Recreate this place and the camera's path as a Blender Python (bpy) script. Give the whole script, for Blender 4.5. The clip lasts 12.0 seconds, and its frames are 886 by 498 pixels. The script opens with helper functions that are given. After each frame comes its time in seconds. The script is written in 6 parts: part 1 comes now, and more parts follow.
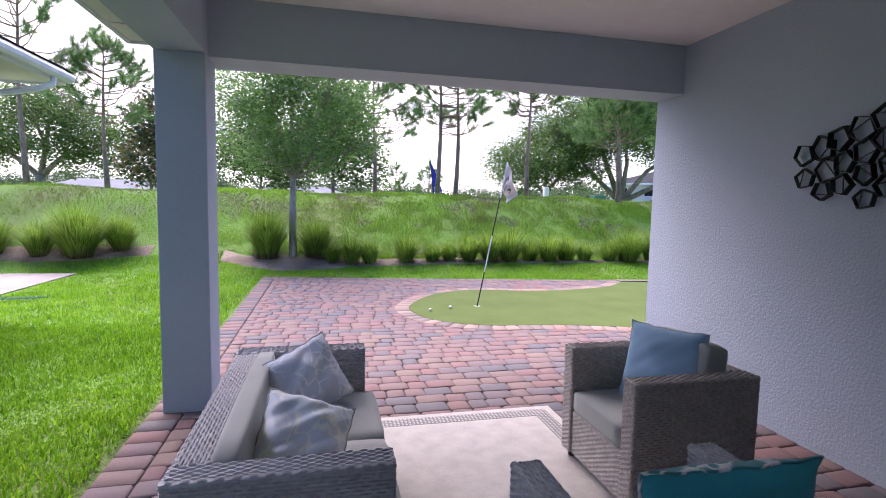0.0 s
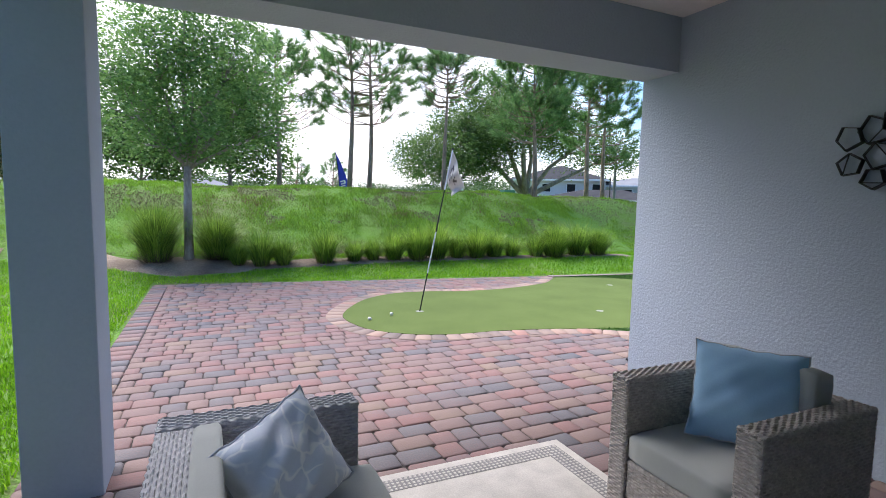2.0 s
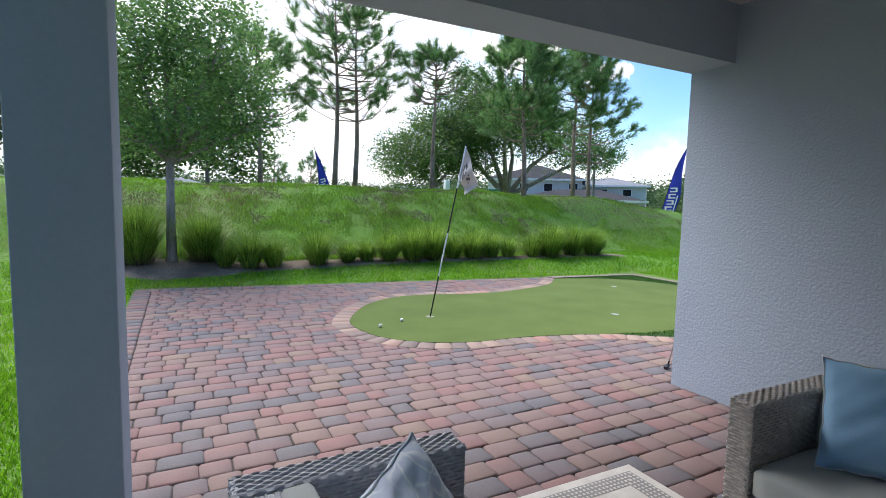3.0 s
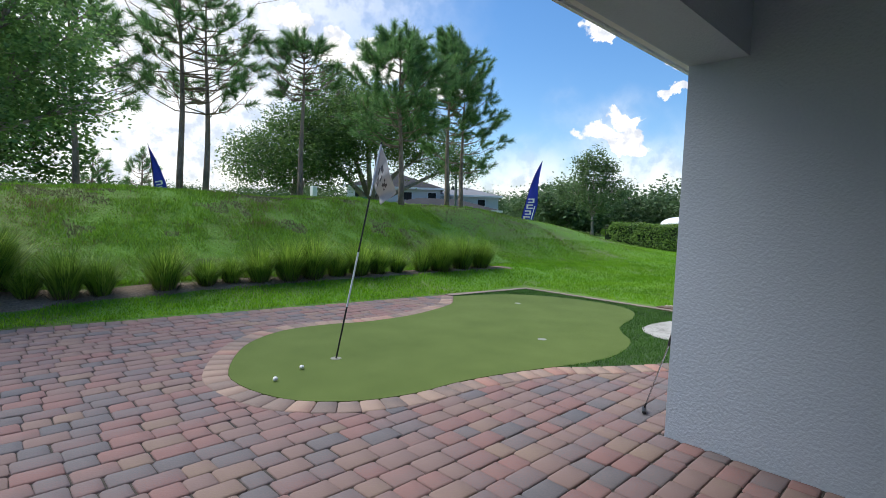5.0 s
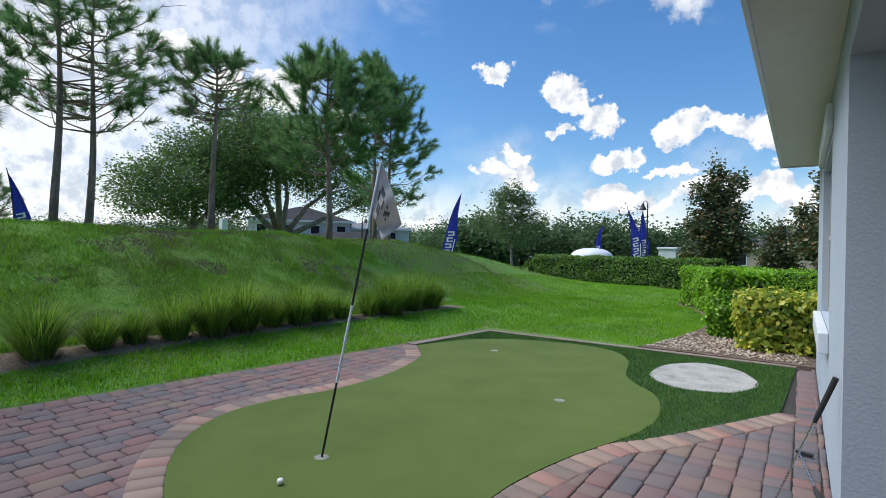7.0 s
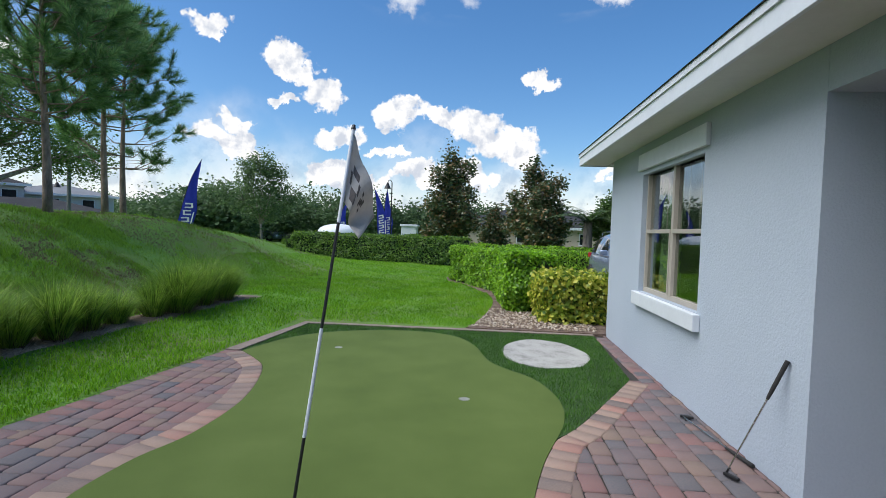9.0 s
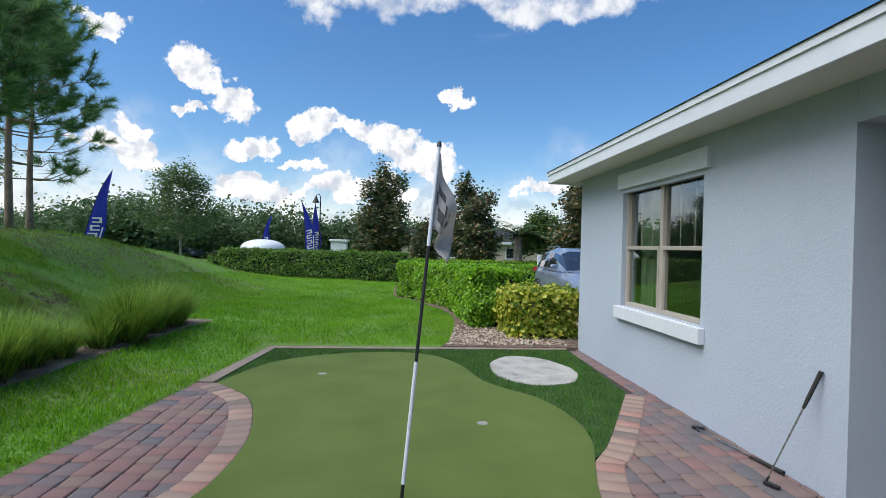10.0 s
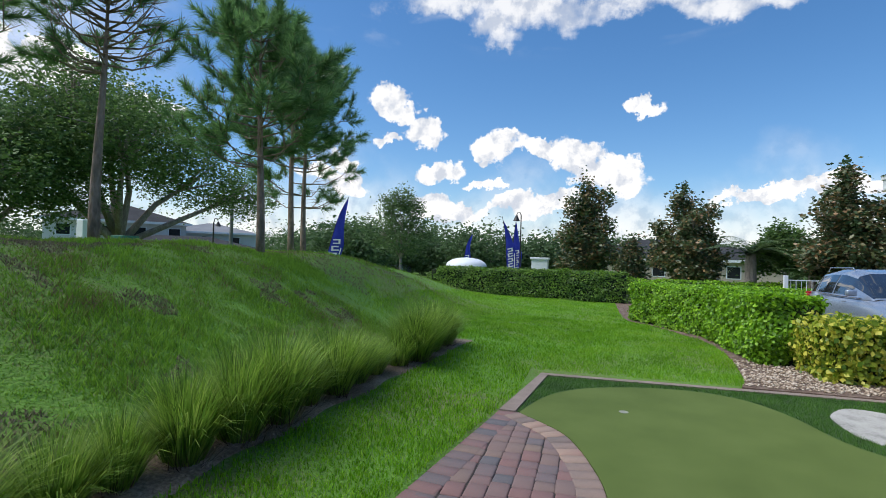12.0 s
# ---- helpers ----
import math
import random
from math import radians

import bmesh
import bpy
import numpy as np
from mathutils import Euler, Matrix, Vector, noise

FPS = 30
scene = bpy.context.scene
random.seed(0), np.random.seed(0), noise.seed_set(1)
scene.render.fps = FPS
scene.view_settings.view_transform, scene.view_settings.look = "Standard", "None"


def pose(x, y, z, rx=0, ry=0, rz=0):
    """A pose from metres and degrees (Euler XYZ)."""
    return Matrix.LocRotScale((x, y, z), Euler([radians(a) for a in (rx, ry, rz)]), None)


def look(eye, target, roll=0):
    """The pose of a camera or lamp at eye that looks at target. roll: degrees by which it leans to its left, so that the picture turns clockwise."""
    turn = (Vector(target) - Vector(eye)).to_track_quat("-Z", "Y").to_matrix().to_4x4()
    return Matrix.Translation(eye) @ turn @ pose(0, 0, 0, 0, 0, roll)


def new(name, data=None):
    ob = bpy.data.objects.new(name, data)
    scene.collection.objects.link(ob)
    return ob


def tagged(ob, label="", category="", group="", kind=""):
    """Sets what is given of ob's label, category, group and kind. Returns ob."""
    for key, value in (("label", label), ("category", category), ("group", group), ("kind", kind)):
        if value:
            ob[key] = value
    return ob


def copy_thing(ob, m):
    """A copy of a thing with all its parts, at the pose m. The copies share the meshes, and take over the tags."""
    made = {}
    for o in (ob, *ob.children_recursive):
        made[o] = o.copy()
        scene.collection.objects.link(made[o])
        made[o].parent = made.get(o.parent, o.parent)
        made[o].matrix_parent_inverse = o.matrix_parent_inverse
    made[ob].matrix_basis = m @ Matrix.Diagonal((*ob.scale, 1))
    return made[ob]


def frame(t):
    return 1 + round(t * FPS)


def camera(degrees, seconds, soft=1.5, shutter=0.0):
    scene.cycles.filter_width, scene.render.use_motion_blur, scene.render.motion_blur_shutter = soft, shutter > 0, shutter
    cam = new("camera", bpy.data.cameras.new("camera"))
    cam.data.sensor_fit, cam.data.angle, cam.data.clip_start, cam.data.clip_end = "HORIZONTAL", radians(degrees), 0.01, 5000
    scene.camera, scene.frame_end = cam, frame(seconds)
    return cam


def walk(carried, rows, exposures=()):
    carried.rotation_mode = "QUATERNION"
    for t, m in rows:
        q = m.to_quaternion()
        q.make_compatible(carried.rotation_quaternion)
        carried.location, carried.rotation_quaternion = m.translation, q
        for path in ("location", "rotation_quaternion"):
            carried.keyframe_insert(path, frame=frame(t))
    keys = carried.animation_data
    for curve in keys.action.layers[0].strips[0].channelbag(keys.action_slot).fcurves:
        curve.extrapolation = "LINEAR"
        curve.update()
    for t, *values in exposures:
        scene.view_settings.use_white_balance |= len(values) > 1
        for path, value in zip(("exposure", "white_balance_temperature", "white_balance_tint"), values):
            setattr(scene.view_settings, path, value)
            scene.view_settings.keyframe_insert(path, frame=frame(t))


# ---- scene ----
cam = camera(82.2, 12.0, soft=0.8)
METRES, EYE, TILT, LEAN, TURN = 8.82, 1.50, 0.1, 0.4, -13.1
ROWS = [
    (0.0, 0.0, 0.0, 0.0, 0.14, -5.1, -1.59),
    (0.5, 0.0009, 0.0262, -0.0, -3.58, -5.31, -1.65),
    (1.0, -0.0263, 0.0567, -0.0049, -6.75, -5.38, -1.69),
    (1.5, -0.0442, 0.078, -0.0071, -9.55, -5.34, -1.72),
    (2.0, -0.0561, 0.1006, -0.0053, -11.2, -5.31, -1.61),
    (2.5, -0.0797, 0.1255, -0.0069, -12.19, -5.25, -1.6),
    (3.3, -0.1094, 0.1701, -0.0067, -15.6, -5.5, -1.9),
    (4.5, -0.1268, 0.2621, -0.0065, -23.62, -5.83, -2.34),
    (5.0, -0.1281, 0.3056, -0.0048, -30.68, -3.87, -2.38),
    (5.5, -0.1355, 0.3437, -0.0069, -32.14, -1.41, -1.94),
    (6.0, -0.1331, 0.3839, -0.0068, -33.15, -0.12, -1.67),
    (6.5, -0.1288, 0.432, -0.0055, -36.45, 0.44, -1.56),
    (8.5, -0.1737, 0.6359, 0.0021, -64.18, -1.84, -2.24),
    (9.0, -0.1812, 0.6816, 0.0079, -72.11, -1.72, -2.19),
    (9.5, -0.1889, 0.7336, 0.0114, -77.8, -0.44, -1.84),
    (10.0, -0.1885, 0.7847, 0.01, -81.25, 0.17, -1.72),
    (10.5, -0.1857, 0.8389, 0.0139, -80.34, 1.15, -1.74),
    (11.0, -0.2003, 0.8872, 0.0126, -68.39, 1.21, -2.06),
    (11.5, -0.1963, 0.9115, 0.0102, -63.58, 1.35, -2.01),
    (12.0, -0.185, 0.9474, 0.0134, -61.01, 1.46, -1.87),
]
EXPOSURES = [(0.0, 1.28, 6500, 34), (0.6, 1.17, 6500, 26), (1.5, 1.14, 6500, 19), (2.5, 0.92, 6450, 15), (4.5, 0.28, 6500, 10), (5.5, 0.20, 6500, 10), (6.0, 0.12, 6350, 9), (6.5, 0.05, 6320, 9), (9.0, 0.03, 6420, 10), (11.0, 0.06, 6450, 10), (12.0, 0.03, 6450, 10)]
walk(cam, [(t, pose(0, 0, EYE, TILT, LEAN, TURN) @ pose(METRES * x, METRES * y, METRES * z, 90 + pitch, roll, yaw)) for t, x, y, z, yaw, pitch, roll in ROWS], EXPOSURES)

# ---- world and light ----
SUN_EL, SUN_AZ = 58.0, 112.0   # degrees; azimuth counted from +x towards +y


def direction(az, el):
    a, e = radians(az), radians(el)
    return Vector((math.cos(e) * math.cos(a), math.cos(e) * math.sin(a), math.sin(e)))


world = bpy.data.worlds.new("sky")
scene.world = world
world.use_nodes = True
wn, wl = world.node_tree.nodes, world.node_tree.links
wn.clear()
w_out = wn.new("ShaderNodeOutputWorld")
sky = wn.new("ShaderNodeTexSky")
sky.sky_type, sky.sun_disc = "NISHITA", False
sky.sun_elevation, sky.sun_rotation = radians(SUN_EL), radians(90 - SUN_AZ)
sky.air_density, sky.dust_density, sky.ozone_density = 1.0, 0.6, 4.0
bg_sky = wn.new("ShaderNodeBackground")
bg_sky.inputs["Strength"].default_value = 0.15
vivid = wn.new("ShaderNodeHueSaturation")
vivid.inputs["Saturation"].default_value = 1.22
wl.new(sky.outputs["Color"], vivid.inputs["Color"])
wl.new(vivid.outputs["Color"], bg_sky.inputs["Color"])


def wmath(op, a, b=None, clamp=False):
    n = wn.new("ShaderNodeMath")
    n.operation, n.use_clamp = op, clamp
    for k, v in enumerate((a, b)):
        if v is None:
            continue
        if isinstance(v, (int, float)):
            n.inputs[k].default_value = v
        else:
            wl.new(v, n.inputs[k])
    return n.outputs[0]


def wramp(value, lo, hi):
    n = wn.new("ShaderNodeMapRange")
    n.interpolation_type = "SMOOTHSTEP"
    n.inputs["From Min"].default_value, n.inputs["From Max"].default_value = lo, hi
    wl.new(value, n.inputs["Value"])
    return n.outputs["Result"]


def build_clouds():
    """Fair-weather cumulus heaps, a high wisp and a pale hazy band low over the horizon."""
    geo = wn.new("ShaderNodeTexCoord")
    rough = wn.new("ShaderNodeTexNoise")
    rough.inputs["Scale"].default_value, rough.inputs["Detail"].default_value = 9.0, 8.0
    rough.inputs["Roughness"].default_value = 0.62
    wl.new(geo.outputs["Generated"], rough.inputs["Vector"])
    sub = wn.new("ShaderNodeVectorMath")
    sub.operation = "SUBTRACT"
    wl.new(rough.outputs["Color"], sub.inputs[0])
    sub.inputs[1].default_value = (0.5, 0.5, 0.5)
    scl = wn.new("ShaderNodeVectorMath")
    scl.operation = "SCALE"
    scl.inputs["Scale"].default_value = 0.15
    wl.new(sub.outputs[0], scl.inputs[0])
    add = wn.new("ShaderNodeVectorMath")
    add.operation = "ADD"
    wl.new(geo.outputs["Generated"], add.inputs[0])
    wl.new(scl.outputs[0], add.inputs[1])
    sep = wn.new("ShaderNodeSeparateXYZ")
    wl.new(geo.outputs["Generated"], sep.inputs[0])
    heaps = [(22.6, 17.3, 2.6, 1.6), (20.6, 16.2, 2.4, 1.3), (18.3, 13.8, 2.3, 1.8), (16.9, 9.9, 3.0, 1.1), (26.6, 11.0, 2.2, 0.9), (27.5, 9.0, 4.2, 1.3),
             (9.5, 12.6, 3.2, 1.6), (4.8, 12.2, 2.8, 1.3), (2.0, 11.4, 2.6, 2.2), (-2.0, 9.6, 4.2, 1.9), (-5.3, 16.7, 2.2, 0.9), (11.0, 8.6, 2.0, 0.6), (22.5, 13.2, 1.2, 0.6),
             (-16.5, 7.2, 4.0, 0.9), (-23.0, 7.0, 6.0, 1.0), (54.5, 15.6, 3.2, 2.4), (58.5, 17.5, 2.2, 2.2), (46.5, 14.2, 2.4, 1.6), (63.0, 19.0, 1.8, 1.6), (29.8, 19.6, 2.0, 1.0),
             (6.0, 6.2, 6.0, 1.6), (16.0, 5.8, 5.0, 1.4)]
    streaks = [(15.0, 27.5, 7.5, 1.8), (5.0, 26.5, 7.0, 2.0), (9.5, 24.0, 3.0, 1.6), (-5.0, 26.5, 7.0, 1.8), (-14.0, 25.5, 6.0, 1.5), (-22.0, 26.0, 7.0, 1.6), (22.0, 29.0, 5.0, 1.5)]
    fields = []
    for cluster in (heaps, streaks):
        total = None
        for az, el, across, up in cluster:
            d = wn.new("ShaderNodeVectorMath")
            d.operation = "SUBTRACT"
            wl.new(add.outputs[0], d.inputs[0])
            d.inputs[1].default_value = direction(az, el)
            dot = []
            side = Vector((-math.sin(radians(az)), math.cos(radians(az)), 0))
            top = direction(az, el).cross(-side)
            for axis, width in ((side, across), (top, up)):
                n = wn.new("ShaderNodeVectorMath")
                n.operation = "DOT_PRODUCT"
                wl.new(d.outputs[0], n.inputs[0])
                n.inputs[1].default_value = axis / radians(width)
                dot.append(wmath("MULTIPLY", n.outputs["Value"], n.outputs["Value"]))
            facing = wn.new("ShaderNodeVectorMath")
            facing.operation = "DOT_PRODUCT"
            wl.new(geo.outputs["Generated"], facing.inputs[0])
            facing.inputs[1].default_value = direction(az, el)
            r = wmath("ADD", dot[0], dot[1])
            r = wmath("ADD", r, wmath("MULTIPLY", wmath("LESS_THAN", facing.outputs["Value"], 0.5), 9.0))
            v = wmath("SUBTRACT", 1.0, r)
            total = v if total is None else wmath("MAXIMUM", total, v)
        fields.append(total)
    puff = wn.new("ShaderNodeTexNoise")
    puff.inputs["Scale"].default_value, puff.inputs["Detail"].default_value, puff.inputs["Roughness"].default_value = 26.0, 8.0, 0.55
    wl.new(geo.outputs["Generated"], puff.inputs["Vector"])
    lump = wn.new("ShaderNodeTexVoronoi")
    lump.feature = "SMOOTH_F1"
    lump.inputs["Scale"].default_value, lump.inputs["Detail"].default_value, lump.inputs["Roughness"].default_value = 30.0, 2.0, 0.5
    wl.new(geo.outputs["Generated"], lump.inputs["Vector"])
    billow = wmath("ADD", wmath("MULTIPLY", wmath("SUBTRACT", puff.outputs["Fac"], 0.5), 1.5), wmath("MULTIPLY", wmath("SUBTRACT", 0.42, lump.outputs["Distance"]), 1.1))
    heap = wramp(wmath("ADD", fields[0], billow), -0.62, -0.12)
    # high wisps
    stretch = wn.new("ShaderNodeMapping")
    stretch.inputs["Scale"].default_value = (2.2, 3.4, 9.0)
    wl.new(geo.outputs["Generated"], stretch.inputs["Vector"])
    wisp = wn.new("ShaderNodeTexNoise")
    wisp.inputs["Scale"].default_value, wisp.inputs["Detail"].default_value, wisp.inputs["Distortion"].default_value = 1.6, 9.0, 0.6
    wl.new(stretch.outputs[0], wisp.inputs["Vector"])
    high = wmath("MULTIPLY", wramp(wisp.outputs["Fac"], 0.54, 0.78), wramp(sep.outputs["Z"], 0.36, 0.48))
    torn = wmath("ADD", wmath("MULTIPLY", wmath("SUBTRACT", wisp.outputs["Fac"], 0.5), 3.0), wmath("MULTIPLY", wmath("SUBTRACT", puff.outputs["Fac"], 0.5), 1.2))
    high = wmath("MAXIMUM", high, wramp(wmath("ADD", fields[1], torn), -0.4, 1.1))
    # haze and distant cloud banks low down
    bank = wn.new("ShaderNodeTexNoise")
    bank.inputs["Scale"].default_value, bank.inputs["Detail"].default_value = 4.0, 8.0
    wl.new(geo.outputs["Generated"], bank.inputs["Vector"])
    low = wmath("SUBTRACT", 0.24, sep.outputs["Z"])
    low = wmath("ADD", wmath("MULTIPLY", low, 4.2), wmath("MULTIPLY", wmath("SUBTRACT", bank.outputs["Fac"], 0.55), 1.9))
    low = wramp(low, 0.05, 0.85)
    # thin bright veil around the hidden sun
    veil = wn.new("ShaderNodeVectorMath")
    veil.operation = "DOT_PRODUCT"
    wl.new(add.outputs[0], veil.inputs[0])
    veil.inputs[1].default_value = direction(SUN_AZ - 12, 12)
    low = wmath("MAXIMUM", low, wramp(veil.outputs["Value"], 0.52, 0.93))
    cover = wmath("MAXIMUM", wmath("MAXIMUM", heap, wmath("MULTIPLY", high, 0.85)), wmath("MULTIPLY", low, 0.9), clamp=True)
    white = wn.new("ShaderNodeBackground")
    shade = wn.new("ShaderNodeMix")
    shade.data_type = "RGBA"
    shade.inputs[6].default_value, shade.inputs[7].default_value = (0.62, 0.66, 0.74, 1), (1.0, 0.99, 0.98, 1)
    # tops catch the light: the cloud thins out upwards there
    lifted = wn.new("ShaderNodeVectorMath")
    lifted.operation = "ADD"
    wl.new(geo.outputs["Generated"], lifted.inputs[0])
    lifted.inputs[1].default_value = (0.004, 0.008, 0.022)
    above = wn.new("ShaderNodeTexNoise")
    above.inputs["Scale"].default_value, above.inputs["Detail"].default_value, above.inputs["Roughness"].default_value = 26.0, 5.0, 0.6
    wl.new(lifted.outputs[0], above.inputs["Vector"])
    relief = wmath("SUBTRACT", puff.outputs["Fac"], above.outputs["Fac"])
    wl.new(wramp(wmath("ADD", relief, wmath("MULTIPLY", wmath("SUBTRACT", rough.outputs["Fac"], 0.5), 0.25)), -0.20, 0.08), shade.inputs[0])
    wl.new(shade.outputs[2], white.inputs["Color"])
    white.inputs["Strength"].default_value = 1.05
    mixer = wn.new("ShaderNodeMixShader")
    wl.new(cover, mixer.inputs[0])
    wl.new(bg_sky.outputs[0], mixer.inputs[1])
    wl.new(white.outputs[0], mixer.inputs[2])
    wl.new(mixer.outputs[0], w_out.inputs["Surface"])


build_clouds()
sun_data = bpy.data.lights.new("sun", "SUN")
sun_data.energy, sun_data.angle, sun_data.color = 4.2, radians(60), (1.0, 0.985, 0.96)
sun = new("sun", sun_data)
sun.matrix_world = look(direction(SUN_AZ, SUN_EL) * 60, (0, 0, 0))


# ---- materials ----
def mat(name, *colours, rough=0.7, scale=8.0, fine=60.0, bump=0.15, metal=0.0, island=0.0, per_object=0.0, contrast=(0.3, 0.7), coat=0.0, sheen=0.0,
        translucent=0.0, stretch=(1, 1, 1), depth=0.01, spec=0.5, rough_var=0.1):
    """A surface with two scales of colour variation, relief, and a random tone per piece."""
    m = bpy.data.materials.new(name)
    m.use_nodes = True
    n, l = m.node_tree.nodes, m.node_tree.links
    b = n["Principled BSDF"]
    b.inputs["Metallic"].default_value, b.inputs["Coat Weight"].default_value = metal, coat
    b.inputs["Sheen Weight"].default_value, b.inputs["Specular IOR Level"].default_value = sheen, spec
    tc, mp = n.new("ShaderNodeTexCoord"), n.new("ShaderNodeMapping")
    mp.inputs["Scale"].default_value = stretch
    l.new(tc.outputs["Object"], mp.inputs["Vector"])
    big, small = n.new("ShaderNodeTexNoise"), n.new("ShaderNodeTexNoise")
    for t, s, d in ((big, scale, 5.0), (small, fine, 6.0)):
        t.inputs["Scale"].default_value, t.inputs["Detail"].default_value = s, d
        l.new(mp.outputs[0], t.inputs["Vector"])
    mixf = n.new("ShaderNodeMath")
    mixf.operation = "MULTIPLY_ADD"
    l.new(small.outputs["Fac"], mixf.inputs[0])
    mixf.inputs[1].default_value = 0.4
    sc = n.new("ShaderNodeMath")
    sc.operation = "MULTIPLY"
    sc.inputs[1].default_value = 0.6
    l.new(big.outputs["Fac"], sc.inputs[0])
    l.new(sc.outputs[0], mixf.inputs[2])
    fac = mixf.outputs[0]
    for amount, source in ((per_object, "ShaderNodeObjectInfo"), (island, "ShaderNodeNewGeometry")):
        if amount:
            src = n.new(source)
            r = n.new("ShaderNodeMath")
            r.operation = "MULTIPLY_ADD"
            l.new(src.outputs["Random" if source == "ShaderNodeObjectInfo" else "Random Per Island"], r.inputs[0])
            r.inputs[1].default_value = amount
            off = n.new("ShaderNodeMath")
            off.operation = "SUBTRACT"
            off.inputs[1].default_value = amount / 2
            l.new(fac, off.inputs[0])
            l.new(off.outputs[0], r.inputs[2])
            fac = r.outputs[0]
    ramp = n.new("ShaderNodeValToRGB")
    e = ramp.color_ramp.elements
    lo, hi = contrast
    while len(e) < len(colours):
        e.new(0.5)
    for k, c in enumerate(colours):
        e[k].position = lo + (hi - lo) * k / max(1, len(colours) - 1)
        e[k].color = (*c, 1)
    if len(colours) == 1:
        e[1].color = (*colours[0], 1)
    l.new(fac, ramp.inputs[0])
    l.new(ramp.outputs[0], b.inputs["Base Color"])
    rr = n.new("ShaderNodeMapRange")
    rr.inputs["To Min"].default_value, rr.inputs["To Max"].default_value = max(0.02, rough - rough_var), min(1, rough + rough_var)
    l.new(small.outputs["Fac"], rr.inputs["Value"])
    l.new(rr.outputs[0], b.inputs["Roughness"])
    if bump:
        bp = n.new("ShaderNodeBump")
        bp.inputs["Strength"].default_value, bp.inputs["Distance"].default_value = bump, depth
        l.new(small.outputs["Fac"], bp.inputs["Height"])
        l.new(bp.outputs[0], b.inputs["Normal"])
    if translucent:
        tr, mx = n.new("ShaderNodeBsdfTranslucent"), n.new("ShaderNodeMixShader")
        l.new(ramp.outputs[0], tr.inputs["Color"])
        mx.inputs[0].default_value = translucent
        l.new(b.outputs[0], mx.inputs[1])
        l.new(tr.outputs[0], mx.inputs[2])
        l.new(mx.outputs[0], n["Material Output"].inputs["Surface"])
    return m


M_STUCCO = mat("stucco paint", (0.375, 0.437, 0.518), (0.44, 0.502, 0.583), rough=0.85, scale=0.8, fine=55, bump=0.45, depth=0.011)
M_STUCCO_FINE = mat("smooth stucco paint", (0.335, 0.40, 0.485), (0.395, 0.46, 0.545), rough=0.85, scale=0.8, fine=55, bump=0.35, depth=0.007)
M_CEIL = mat("ceiling paint", (0.70, 0.68, 0.66), (0.77, 0.75, 0.73), rough=0.9, fine=60, bump=0.2, depth=0.005)
M_WHITE = mat("white trim paint", (0.60, 0.64, 0.69), (0.67, 0.71, 0.76), rough=0.5, fine=30, bump=0.05)
M_SOFFIT = mat("soffit paint", (0.60, 0.60, 0.58), (0.66, 0.66, 0.64), rough=0.8, fine=40, bump=0.1)
M_SHINGLE = mat("asphalt shingles", (0.03, 0.03, 0.035), (0.09, 0.09, 0.10), rough=0.9, scale=4, fine=60, bump=0.6, island=0.3)
M_SAND = mat("joint sand", (0.022, 0.02, 0.018), (0.055, 0.047, 0.04), rough=0.95, scale=5, fine=80, bump=0.5)
M_GREEN = mat("putting turf", (0.070, 0.104, 0.024), (0.088, 0.127, 0.031), (0.106, 0.147, 0.040), rough=0.95, scale=1.6, fine=150, bump=0.5, depth=0.004, spec=0.2)
M_TURF = mat("fringe turf base", (0.02, 0.05, 0.012), (0.04, 0.09, 0.02), rough=0.95, scale=3, fine=120, bump=0.6)
M_BUNKER = mat("bunker sand", (0.176, 0.176, 0.16), (0.336, 0.332, 0.312), (0.416, 0.408, 0.384), rough=0.95, scale=4, fine=45, bump=0.6, depth=0.01)
M_KERB_DIM_ROOM = mat("kerb concrete and dim room", (0.16, 0.125, 0.105), (0.27, 0.215, 0.185), rough=0.9, scale=4, fine=60, bump=0.3)
M_LAWN = mat("lawn soil and thatch", (0.15, 0.135, 0.07), (0.10, 0.205, 0.024), (0.12, 0.29, 0.03), rough=0.95, scale=0.55, fine=26, bump=0.9, depth=0.04)
M_GLASS = bpy.data.materials.new("window glass")
M_GLASS.use_nodes = True
_g = M_GLASS.node_tree.nodes["Principled BSDF"]
_g.inputs["Base Color"].default_value, _g.inputs["Roughness"].default_value = (0.62, 0.68, 0.66, 1), 0.005
_g.inputs["Transmission Weight"].default_value, _g.inputs["IOR"].default_value = 1.0, 2.1


# ---- building helpers ----
def link_mesh(name, data, material, parent=None, label=""):
    if material:
        data.materials.append(material)
    ob = new(name, data)
    if parent:
        ob.parent = parent
    if label:
        tagged(ob, label)
    return ob


def part(name, bm, material, parent=None, label="", smooth=False):
    """Links a bmesh as one mesh object, under its thing if it has one."""
    data = bpy.data.meshes.new(name)
    bm.normal_update()
    bm.to_mesh(data)
    bm.free()
    if smooth:
        data.shade_smooth()
    return link_mesh(name, data, material, parent, label)


